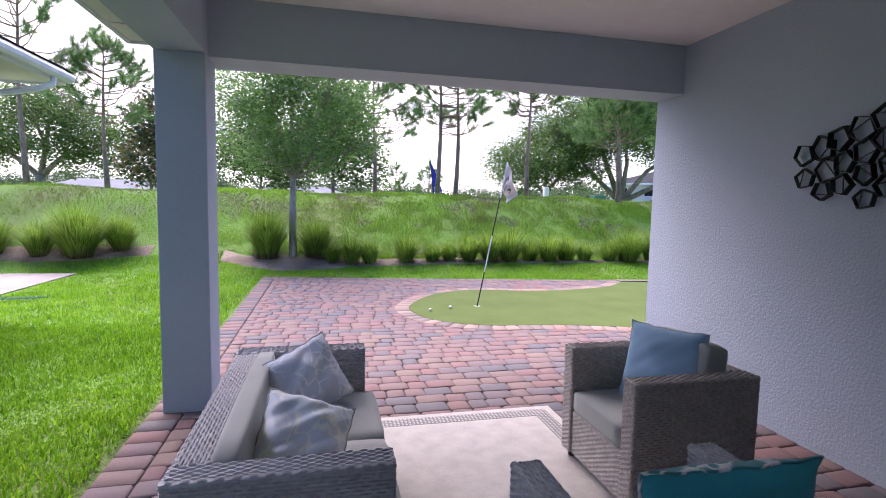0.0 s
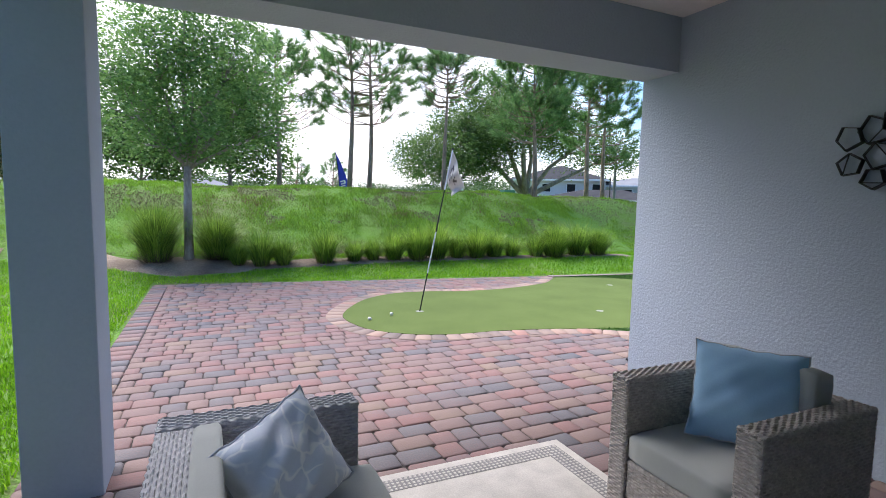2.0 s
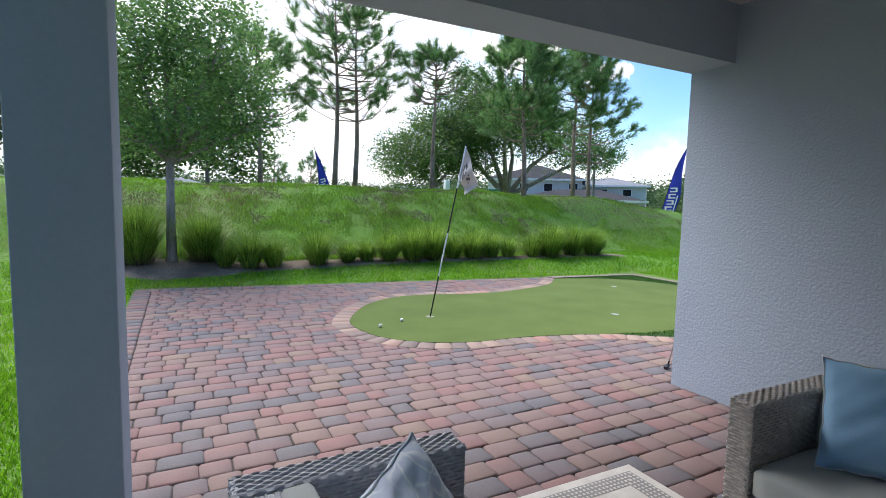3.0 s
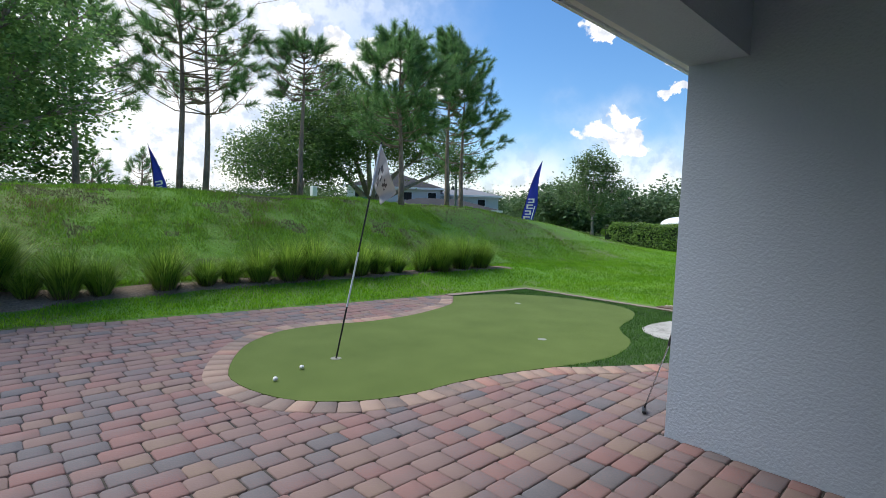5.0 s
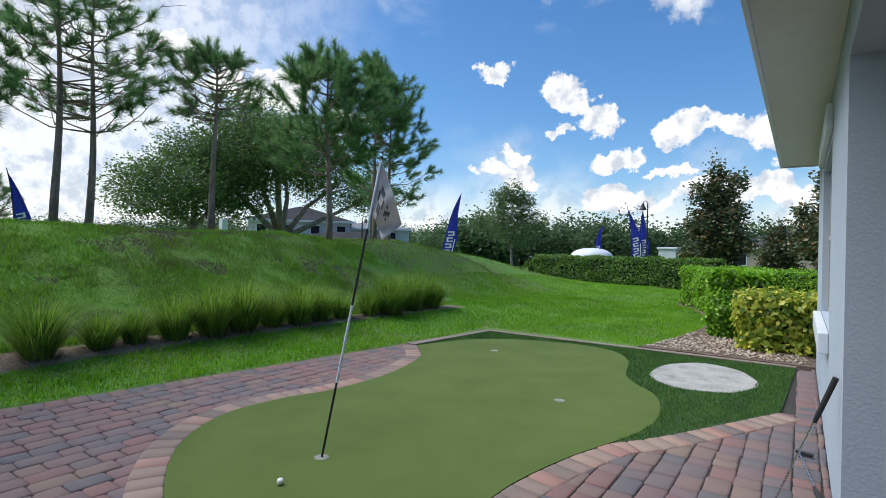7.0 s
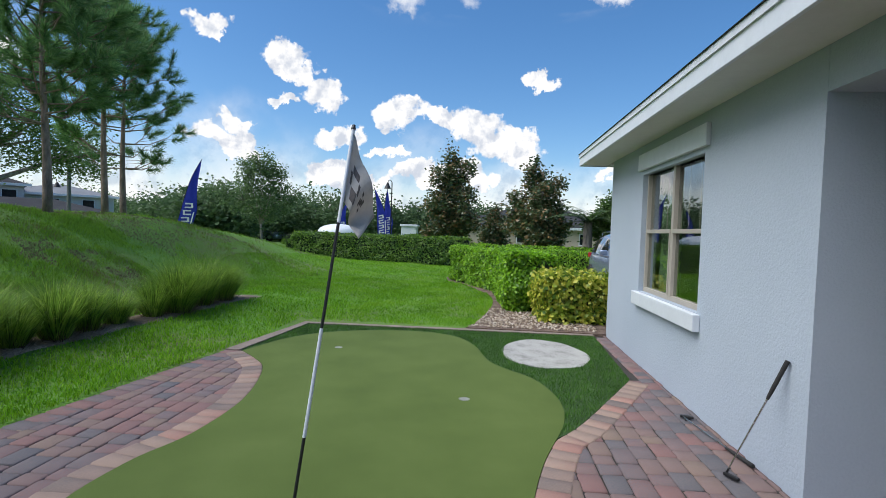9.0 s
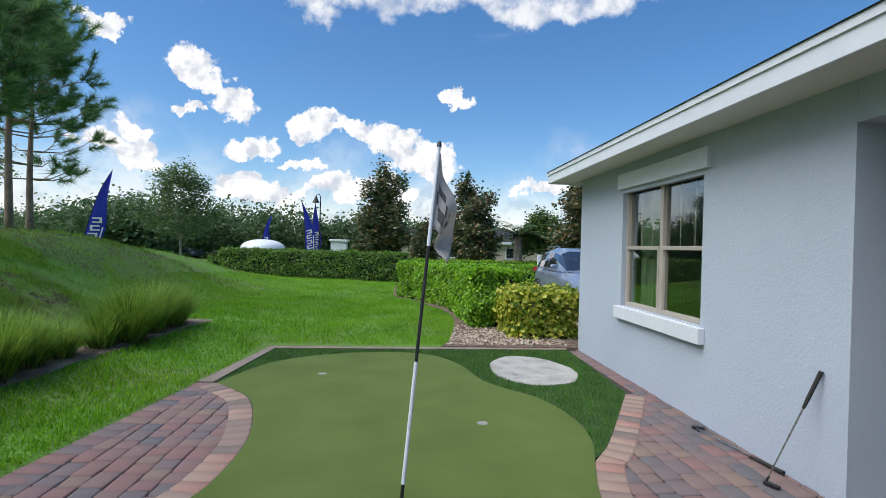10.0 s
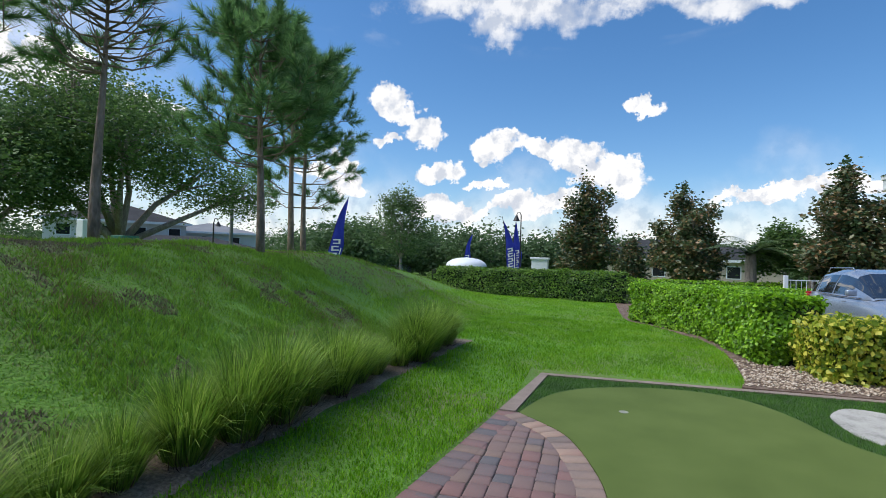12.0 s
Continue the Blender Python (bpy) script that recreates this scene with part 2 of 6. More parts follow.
def fast_mesh(name, verts, faces, smooth=False):
    """A mesh from numpy arrays: verts (n, 3), faces (m, k)."""
    data = bpy.data.meshes.new(name)
    verts, faces = np.asarray(verts, np.float32), np.asarray(faces, np.int32)
    k = faces.shape[1]
    data.vertices.add(len(verts))
    data.vertices.foreach_set("co", verts.ravel())
    data.loops.add(faces.size)
    data.loops.foreach_set("vertex_index", faces.ravel())
    data.polygons.add(len(faces))
    data.polygons.foreach_set("loop_start", np.arange(0, faces.size, k, dtype=np.int32))
    data.polygons.foreach_set("loop_total", np.full(len(faces), k, np.int32))
    data.update(calc_edges=True)
    if smooth:
        data.shade_smooth()
    return data


def thing(name, label, category, at=(0, 0, 0), rz=0.0, group="", kind=""):
    ob = new(name)
    ob.empty_display_size = 0.1
    ob.matrix_basis = pose(*at, 0, 0, rz)
    return tagged(ob, label, category, group, kind)


def add_box(bm, x0, x1, y0, y1, z0, z1, bevel=0.0, m=None, segments=2):
    made = bmesh.ops.create_cube(bm, size=1.0)["verts"]
    c = Matrix.Translation(((x0 + x1) / 2, (y0 + y1) / 2, (z0 + z1) / 2)) @ Matrix.Diagonal((x1 - x0, y1 - y0, z1 - z0, 1))
    bmesh.ops.transform(bm, matrix=c, verts=made)
    if bevel:
        edges = list({e for v in made for e in v.link_edges})
        r = bmesh.ops.bevel(bm, geom=edges, offset=bevel, segments=segments, affect="EDGES", profile=0.5)
        made = list({v for f in r["faces"] for v in f.verts} | {v for v in made if v.is_valid})
    if m is not None:
        bmesh.ops.transform(bm, matrix=m, verts=made)
    return made


def box(x0, x1, y0, y1, z0, z1, bevel=0.0):
    bm = bmesh.new()
    add_box(bm, x0, x1, y0, y1, z0, z1, bevel)
    return bm


def add_tube(bm, points, radii, sides=8, cap=True):
    """A tapered tube through the points."""
    rings, pts = [], [Vector(p) for p in points]
    if isinstance(radii, (int, float)):
        radii = [radii] * len(pts)
    for i, p in enumerate(pts):
        d = (pts[min(i + 1, len(pts) - 1)] - pts[max(i - 1, 0)]).normalized()
        u = d.orthogonal().normalized() if i == 0 else (u - d * u.dot(d)).normalized()
        v = d.cross(u)
        rings.append([bm.verts.new(p + radii[i] * (math.cos(a) * u + math.sin(a) * v)) for a in (2 * math.pi * k / sides for k in range(sides))])
    for a, b in zip(rings, rings[1:]):
        for k in range(sides):
            bm.faces.new((a[k], a[(k + 1) % sides], b[(k + 1) % sides], b[k]))
    if cap:
        bm.faces.new(rings[0][::-1])
        bm.faces.new(rings[-1])
    return bm


def tube(points, radii, sides=8):
    return add_tube(bmesh.new(), points, radii, sides)


def spline(points, steps=8, closed=False):
    """Points along a smooth curve through the given ones."""
    p = [np.array(q, float) for q in points]
    n, out = len(p), []
    for i in range(n if closed else n - 1):
        a, b, c, d = (p[(i + k) % n] if closed else p[min(max(i + k, 0), n - 1)] for k in (-1, 0, 1, 2))
        for s in range(steps):
            t = s / steps
            out.append(0.5 * (2 * b + (c - a) * t + (2 * a - 5 * b + 4 * c - d) * t * t + (3 * b - a - 3 * c + d) * t ** 3))
    if not closed:
        out.append(p[-1])
    return np.array(out)


def inside(px, py, poly):
    """Even-odd test of arrays of points against a polygon."""
    px, py = np.asarray(px, float), np.asarray(py, float)
    hit = np.zeros(px.shape, bool)
    x0, y0 = poly[-1]
    for x1, y1 in poly:
        cross = ((y1 > py) != (y0 > py)) & (px < (x0 - x1) * (py - y1) / ((y0 - y1) if y0 != y1 else 1e-9) + x1)
        hit ^= cross
        x0, y0 = x1, y1
    return hit


def slab(poly, z0, z1):
    """A flat plate with the given outline."""
    bm = bmesh.new()
    top = [bm.verts.new((x, y, z1)) for x, y in poly]
    low = [bm.verts.new((x, y, z0)) for x, y in poly]
    face = bm.faces.new(top)
    n = len(poly)
    for i in range(n):
        bm.faces.new((top[i], low[i], low[(i + 1) % n], top[(i + 1) % n]))
    bmesh.ops.triangulate(bm, faces=[face])
    bmesh.ops.recalc_face_normals(bm, faces=bm.faces)
    return bm


def smoothstep(a, b, v):
    t = np.clip((np.asarray(v, float) - a) / (b - a), 0, 1)
    return t * t * (3 - 2 * t)


# ---- the plan ----
WALL_Y, PORCH_X, HOUSE_X = 4.245, 3.0, 8.06      # face of the garden wall, porch side wall, far corner of the house
CEIL_Z, BEAM_Z, EAVE_Z = 2.89, 2.485, 2.76
PATIO_X0 = -1.22


def patio_far(x):
    return 10.28 - 0.145 * np.asarray(x, float)


LOBE = [(5.88, 9.19), (5.62, 8.93), (5.3, 8.67), (4.75, 8.47), (4.1, 8.34), (3.4, 8.36), (2.9, 8.50), (2.3, 8.50), (1.72, 8.14), (1.27, 7.45), (1.17, 7.0), (1.31, 6.45), (1.67, 6.1), (2.14, 5.93), (2.7, 5.89), (3.3, 5.76), (3.78, 5.60)]
FRINGE = [(3.78, 5.60), (4.1, 5.5), (4.5, 5.45), (4.95, 5.5), (5.4, 5.66), (5.75, 5.95), (6.1, 6.14), (6.8, 6.30), (7.35, 6.58), (7.62, 7.05), (7.6, 7.7), (7.35, 8.35), (7.0, 8.75), (6.55, 9.0), (5.88, 9.19)]
lobe, fringe = spline(LOBE, 6), spline(FRINGE, 6)
GREEN = np.vstack([lobe, fringe[1:-1]])
WALK_EDGE = spline([(3.78, 5.60), (4.0, 5.42), (4.6, 5.08), (5.56, 4.56)], 8)
TURF = np.vstack([WALK_EDGE, [(7.92, 4.46), (7.80, 9.02), (5.90, 9.22)], fringe[::-1][1:-1]])
PATIO = np.array([(PATIO_X0, -3.0), (3.0, -3.0), (3.0, WALL_Y), (HOUSE_X, WALL_Y), (7.93, 9.13), (PATIO_X0, float(patio_far(PATIO_X0)))])


def ground_height(x, y):
    """Lawn level: flat beside the patio, rising to the planted strip and then the grassed bank."""
    x, y = np.asarray(x, float), np.asarray(y, float)
    d = y - patio_far(np.clip(x, -12, 14))
    z = 0.02 + 0.21 * smoothstep(0.0, 1.6, d) * (1 - 0.6 * smoothstep(8, 15, x))
    bank = 1.52 * (1 - smoothstep(12, 26, x)) * smoothstep(11.2, 15.2, y + 0.25 * np.sin(x * 0.45) * 0.6)
    bank = bank * (1 - 0.75 * smoothstep(18.5, 27, y)) + 0.04 * np.sin(x * 1.3 + y * 0.7) * smoothstep(11.5, 13, y) * (1 - smoothstep(13, 24, x))
    return z + bank


# ---- the ground ----
def build_ground():
    def axis(lo, hi, step, far):
        near = np.arange(lo, hi + step / 2, step)
        grow = np.cumsum(step * 1.22 ** np.arange(1, 60))
        grow = grow[grow < far]
        return np.concatenate([lo - grow[::-1], near, hi + grow])
    xs, ys = axis(-7, 14, 0.125, 900), axis(1.5, 16, 0.125, 900)
    X, Y = np.meshgrid(xs, ys)
    Z = ground_height(X, Y)
    low = inside(X, Y, PATIO) | ((X > -1.2) & (X < HOUSE_X) & (Y < WALL_Y) & (Y > -14))
    Z = np.where(low, -0.055, Z)
    n = len(xs)
    i = (np.arange(len(ys) - 1)[:, None] * n + np.arange(n - 1)[None, :]).ravel()
    F = np.stack([i, i + 1, i + n + 1, i + n], 1)
    ob = link_mesh("ground", fast_mesh("ground", np.stack([X.ravel(), Y.ravel(), Z.ravel()], 1), F, True), M_LAWN)
    tagged(ob, "green lawn with patchy thatch rising to a bank", "lawn", kind="structure")


build_ground()


# ---- house ----
def structure(name, bm, material, label, category, smooth=False):
    return tagged(part(name, bm, material, smooth=smooth), label, category, kind="structure")


WIN_X0, WIN_X1, WIN_Z0, WIN_Z1 = 4.66, 6.48, 0.91, 2.435
bm = bmesh.new()
for x0, x1, z0, z1 in ((PORCH_X, WIN_X0, 0, 2.9), (WIN_X1, HOUSE_X, 0, 2.9), (WIN_X0, WIN_X1, 0, WIN_Z0), (WIN_X0, WIN_X1, WIN_Z1, 2.9)):
    add_box(bm, x0, x1, WALL_Y - 0.2, WALL_Y, z0 - 0.05, z1)
structure("wall_north", bm, M_STUCCO, "pale blue-grey painted stucco house wall", "wall")
structure("wall_porch_side", box(PORCH_X, PORCH_X + 0.2, -3.0, WALL_Y - 0.2, -0.05, 2.9), M_STUCCO, "grey-blue rough stucco porch wall", "wall")
structure("wall_east", box(HOUSE_X - 0.2, HOUSE_X, -8.0, WALL_Y - 0.2, -0.05, 2.9), M_STUCCO, "pale blue-grey stucco end wall of house", "wall")
# never in view: placed close behind the start to bounce light into the porch
structure("wall_bounce_back", box(-1.11, PORCH_X, -1.3, -1.1, -0.05, 2.95), M_STUCCO, "unseen grey-blue stucco wall at the porch back, set close to bounce light", "wall")
# the room's dimness is put into its wall and floor colour, same as the kerb
structure("wall_room_back", box(PORCH_X + 0.2, HOUSE_X - 0.2, -0.2, 0.0, 0, 2.9), M_KERB_DIM_ROOM, "plain wall inside the room, shade put into its dark colour", "wall")
structure("floor_room", box(PORCH_X + 0.2, HOUSE_X - 0.2, 0.0, WALL_Y - 0.2, 0.0, 0.05), M_KERB_DIM_ROOM, "floor of the room behind the window, dimness put into its colour", "floor")
structure("ceiling_room", box(PORCH_X + 0.2, HOUSE_X - 0.2, 0.0, WALL_Y - 0.2, 2.7, 2.8), M_WHITE, "plain ceiling of the room", "ceiling")
structure("ceiling", box(-1.1, PORCH_X, -3.0, 3.885, CEIL_Z, CEIL_Z + 0.1), M_CEIL, "warm grey painted porch ceiling", "ceiling")
structure("beam_front", box(-0.79, PORCH_X - 0.002, 3.89, WALL_Y - 0.001, BEAM_Z, 2.95), M_STUCCO, "grey stucco beam over the porch opening", "beam")
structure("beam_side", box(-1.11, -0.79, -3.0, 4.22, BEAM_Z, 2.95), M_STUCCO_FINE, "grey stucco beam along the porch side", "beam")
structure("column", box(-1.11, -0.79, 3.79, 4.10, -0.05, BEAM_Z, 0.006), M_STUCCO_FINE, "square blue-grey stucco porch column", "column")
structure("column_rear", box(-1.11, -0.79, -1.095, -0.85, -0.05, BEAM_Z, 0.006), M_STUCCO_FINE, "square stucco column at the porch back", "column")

# roof: soffit, fascia and shingled slopes
OVER = 0.42
rx0, rx1, ry1 = -1.11 - OVER, HOUSE_X + OVER, WALL_Y + OVER
bm = bmesh.new()
add_box(bm, rx0, rx1, WALL_Y + 0.002, ry1, EAVE_Z, EAVE_Z + 0.03)
add_box(bm, rx0, -1.115, -8, 4.22, EAVE_Z, EAVE_Z + 0.03)
add_box(bm, HOUSE_X + 0.004, rx1, -8, 4.22, EAVE_Z, EAVE_Z + 0.03)
structure("soffit", bm, M_SOFFIT, "off-white painted soffit under the eaves", "soffit")
bm = bmesh.new()
add_box(bm, rx0 - 0.03, rx1 + 0.03, ry1, ry1 + 0.03, EAVE_Z - 0.02, EAVE_Z + 0.17, 0.004)
add_box(bm, rx0 - 0.03, rx0, -8, ry1 - 0.002, EAVE_Z - 0.02, EAVE_Z + 0.17, 0.004)
add_box(bm, rx1, rx1 + 0.03, -8, ry1 - 0.002, EAVE_Z - 0.02, EAVE_Z + 0.17, 0.004)
add_box(bm, rx0 - 0.045, rx1 + 0.045, ry1 + 0.031, ry1 + 0.045, EAVE_Z + 0.115, EAVE_Z + 0.172)
add_box(bm, rx1 + 0.031, rx1 + 0.045, -8, ry1 + 0.029, EAVE_Z + 0.115, EAVE_Z + 0.172)
structure("fascia", bm, M_WHITE, "white painted fascia board along the eaves", "fascia")
bm = bmesh.new()
e = 0.06
corner = [bm.verts.new(v) for v in ((rx0 - e, -8, EAVE_Z + 0.175), (rx1 + e, -8, EAVE_Z + 0.175), (rx1 + e, ry1 + e, EAVE_Z + 0.175), (rx0 - e, ry1 + e, EAVE_Z + 0.175))]
ridge = [bm.verts.new(v) for v in ((rx0 + 4.2, 0.0, 4.7), (rx1 - 4.2, 0.0, 4.7), (rx1 - 4.2, -8, 4.7), (rx0 + 4.2, -8, 4.7))]
bm.faces.new((corner[3], corner[2], ridge[1], ridge[0]))
bm.faces.new((corner[2], corner[1], ridge[2], ridge[1]))
bm.faces.new((corner[0], corner[3], ridge[0], ridge[3]))
bm.faces.new((ridge[0], ridge[1], ridge[2], ridge[3]))
bm.faces.new((corner[0], corner[1], corner[2], corner[3]))
structure("roof", bm, M_SHINGLE, "dark grey shingled hip roof", "roof")

# ---- putting green ----
green = tagged(part("putting_green", slab(GREEN, -0.01, 0.008), M_GREEN), "smooth olive-green artificial putting surface set in pavers", "putting green", kind="structure")
turf = tagged(part("fringe_turf", slab(TURF, -0.01, 0.004), M_TURF), "longer dark green artificial fringe turf", "turf", kind="structure")
structure("patio_bed", slab(PATIO, -0.07, -0.012), M_SAND, "dark sand bed between the pavers", "sand bed")


# ---- paving ----
PAVER_TONES = ((0.098, 0.096, 0.108), (0.126, 0.112, 0.118), (0.160, 0.116, 0.117), (0.200, 0.110, 0.103), (0.172, 0.120, 0.115), (0.182, 0.126, 0.114), (0.198, 0.145, 0.114))
M_PAVER = mat("tumbled paver", *PAVER_TONES, rough=0.9, scale=1.1, fine=70, bump=0.5, per_object=0.78, contrast=(0.05, 0.95), depth=0.006)
M_PAVER_FAR = mat("tumbled paver far", *PAVER_TONES, rough=0.9, scale=1.1, fine=70, bump=0.5, island=0.78, contrast=(0.05, 0.95), depth=0.006)
M_BORDER = mat("border paver", (0.15, 0.12, 0.11), (0.25, 0.18, 0.15), (0.30, 0.215, 0.17), (0.30, 0.165, 0.135), rough=0.9, scale=2, fine=70, bump=0.5, per_object=0.9, contrast=(0.05, 0.95), depth=0.006)


def paver_arrays(corners, top, thick=0.06, inset=0.0075, cut=0.012):
    """A four-sided tumbled stone: knocked-off corners and softened top edges."""
    c = np.array(corners, float)
    ring = []
    for k in range(4):
        for other in (c[k - 1], c[(k + 1) % 4]):
            d = other - c[k]
            ring.append(c[k] + d / np.linalg.norm(d) * cut)
    c = np.array(ring)
    mid = c.mean(0)
    d = c - mid
    cap = mid + d * (1 - inset / np.maximum(1e-6, np.abs(d).max()))
    v = np.array([(*p, top - thick) for p in c] + [(*p, top - 0.009) for p in c] + [(*p, top) for p in cap])
    f = []
    for a in (0, 8):
        for k in range(8):
            f.append((a + k, a + (k + 1) % 8, a + 8 + (k + 1) % 8, a + 8 + k))
    f += [(16, 17, 18, 19), (16, 19, 20, 23), (20, 21, 22, 23)]
    return v, np.array(f)


def build_paving():
    rng = random.Random(4)
    paving = tagged(new("paving"), "weathered red, grey and tan paver patio", "paving", kind="structure")
    path = np.vstack([lobe, WALK_EDGE[1:]])
    tang = np.gradient(path, axis=0)
    tang /= np.linalg.norm(tang, axis=1)[:, None]
    normal = np.stack([tang[:, 1], -tang[:, 0]], 1)
    if inside([path[40][0] + normal[40][0] * 0.1], [path[40][1] + normal[40][1] * 0.1], GREEN)[0]:
        normal = -normal
    outer = path + normal * 0.215
    # field stones: small squares and oblongs in running rows
    unit = 0.0787
    stones = []
    for row in range(int(13.4 / unit / 2)):
        right = -0.975
        while right < 8.1:
            a, y = right, -2.95 + row * 2 * unit
            right += unit * rng.choice((2, 2, 3, 3, 3)) + rng.uniform(-0.012, 0.012)
            if a < -0.97 and row % 2:
                right = a + unit * 1.4
            b, y1 = right, y + 2 * unit
            if y < WALL_Y and a < PORCH_X - 0.07 < b:
                b = PORCH_X - 0.004
            elif a > PORCH_X - 0.07 and y < WALL_Y < y1 - 0.04:
                y = WALL_Y + 0.004
            if b - a < 0.05:
                continue
            cx, cy = (a + b) / 2, (y + y1) / 2
            if cy > patio_far(cx) - 0.15 or cx > PORCH_X - 0.02 and cy < WALL_Y + 0.015:
                continue
            stones.append((a, b, y, y1, cx, cy))
    pts = np.array([(s[4], s[5]) for s in stones])
    inner = path + normal * 0.07
    keep = ~inside(pts[:, 0], pts[:, 1], np.vstack([inner[:-3], [(5.62, 4.44), (8.0, 4.36), (8.0, 9.1), (6.1, 9.25)]]))
    stones = [s for s, k in zip(stones, keep) if k]
    meshes, V, F, off = {}, [], [], 0
    rv = np.random.default_rng(3)
    single = 0

    def quad(w, h):
        j = lambda: rng.uniform(-0.0045, 0.0045)
        g = 0.0025
        return [(-w / 2 + g + j(), -h / 2 + g + j()), (w / 2 - g + j(), -h / 2 + g + j()), (w / 2 - g + j(), h / 2 - g + j()), (-w / 2 + g + j(), h / 2 - g + j())]

    for a, b, y0, y1, cx, cy in stones:
        w = b - a
        if -0.6 < cx < 1.45 and 3.45 < cy < 7.0 and single < 300:
            key = (round(w, 2), round(y1 - y0, 2), rng.randrange(4))
            if key not in meshes:
                meshes[key] = fast_mesh("paver", *paver_arrays(quad(w, y1 - y0), 0.0))
                meshes[key].materials.append(M_PAVER)
            ob = new("paver", meshes[key])
            ob.parent = paving
            ob.matrix_basis = pose(cx, cy, rng.uniform(-0.003, 0.002), rng.uniform(-0.5, 0.5), rng.uniform(-0.5, 0.5), rng.uniform(-1.1, 1.1))
            single += 1
        else:
            v, f = paver_arrays(quad(w, y1 - y0), rng.uniform(-0.003, 0.002))
            v[:, 0] += cx
            v[:, 1] += cy + rng.uniform(-0.005, 0.005)
            v[:, 1] += rng.uniform(-0.02, 0.02) * (v[:, 0] - cx)
            v[8:, 2] += rng.uniform(-0.005, 0.005) * (v[8:, 0] - cx) / w
            V.append(v)
            F.append(f + off)
            off += len(v)
    # header course along the lawn edges, laid in the same joined stones
    def header(p, q, width, step, top):
        nonlocal off
        p, q = np.array(p, float), np.array(q, float)
        n = int(round(np.linalg.norm(q - p) / step))
        t = (q - p) / n
        s = np.array((-t[1], t[0])) / np.linalg.norm(t) * width
        for k in range(n):
            c = p + t * k
            e = t * 0.02
            v, f = paver_arrays([c + e, c + t - e, c + t - e + s, c + e + s], top + rng.uniform(-0.003, 0.002))
            V.append(v)
            F.append(f + off)
            off += len(v)
    header((-0.978, -2.9), (-0.978, float(patio_far(-1)) - 0.02), 0.225, 0.165, 0.003)
    header((-1.2, float(patio_far(-1.2)) - 0.235), (5.88, float(patio_far(5.88)) - 0.235), 0.225, 0.165, 0.003)
    header((5.64, WALL_Y + 0.012), (7.9, WALL_Y + 0.012), 0.17, 0.25, 0.003)
    rest = link_mesh("paver_field", fast_mesh("paver_field", np.vstack(V), np.vstack(F)), M_PAVER_FAR, paving)
    tagged(rest, "many small red, grey and tan pavers", kind="stuff")
    # curved soldier course round the green
    edging = tagged(new("paver_border"), "curved course of tan and pink pavers round the green", "paver border", kind="structure")
    arc = np.concatenate([[0], np.cumsum(np.linalg.norm(np.diff(path, axis=0), axis=1))])
    n = int(arc[-1] / 0.158)
    at = np.linspace(0, arc[-1] - 0.05, n + 1)
    ins = np.stack([np.interp(at, arc, path[:, k]) for k in (0, 1)], 1)
    out = np.stack([np.interp(at, arc, outer[:, k]) for k in (0, 1)], 1)
    for k in range(n):
        g = 0.012
        q = [ins[k] * (1 - g) + ins[k + 1] * g, ins[k + 1] * (1 - g) + ins[k] * g, out[k + 1] * (1 - g) + out[k] * g, out[k] * (1 - g) + out[k + 1] * g]
        c = np.mean(q, 0)
        v, f = paver_arrays([p - c for p in q], 0.0)
        ob = link_mesh("paver", fast_mesh("paver", v, f[:, ::-1]), M_BORDER, edging)
        ob.matrix_basis = pose(c[0], c[1], 0.006 + rng.uniform(-0.002, 0.002), rng.uniform(-0.5, 0.5), rng.uniform(-0.5, 0.5), 0)
    # concrete edging strip round the far side of the turf
    bm = bmesh.new()
    pts = [(5.88, 9.23), (7.80, 9.03), (7.925, 4.46), (8.06, 4.46), (7.93, 9.13), (5.88, float(patio_far(5.88)) - 0.02)]
    structure("kerb_strip", slab(pts, -0.06, 0.02), M_KERB_DIM_ROOM, "narrow weathered concrete edging strip", "edging")


# ---- grass, leaves and needles ----
def patchy(x, y, cell, seed):
    """Smooth random patches between -0.5 and 0.5, about one cell wide."""
    g = np.random.default_rng(seed + 500).random((97, 89)) - 0.5
    u, v = np.asarray(x) / cell + 300.0, np.asarray(y) / cell + 300.0
    i, j = np.floor(u).astype(int), np.floor(v).astype(int)
    a, b = u - i, v - j
    a, b = a * a * (3 - 2 * a), b * b * (3 - 2 * b)
    p = lambda k, m: g[(i + k) % 97, (j + m) % 89]
    return (p(0, 0) * (1 - a) + p(1, 0) * a) * (1 - b) + (p(0, 1) * (1 - a) + p(1, 1) * a) * b


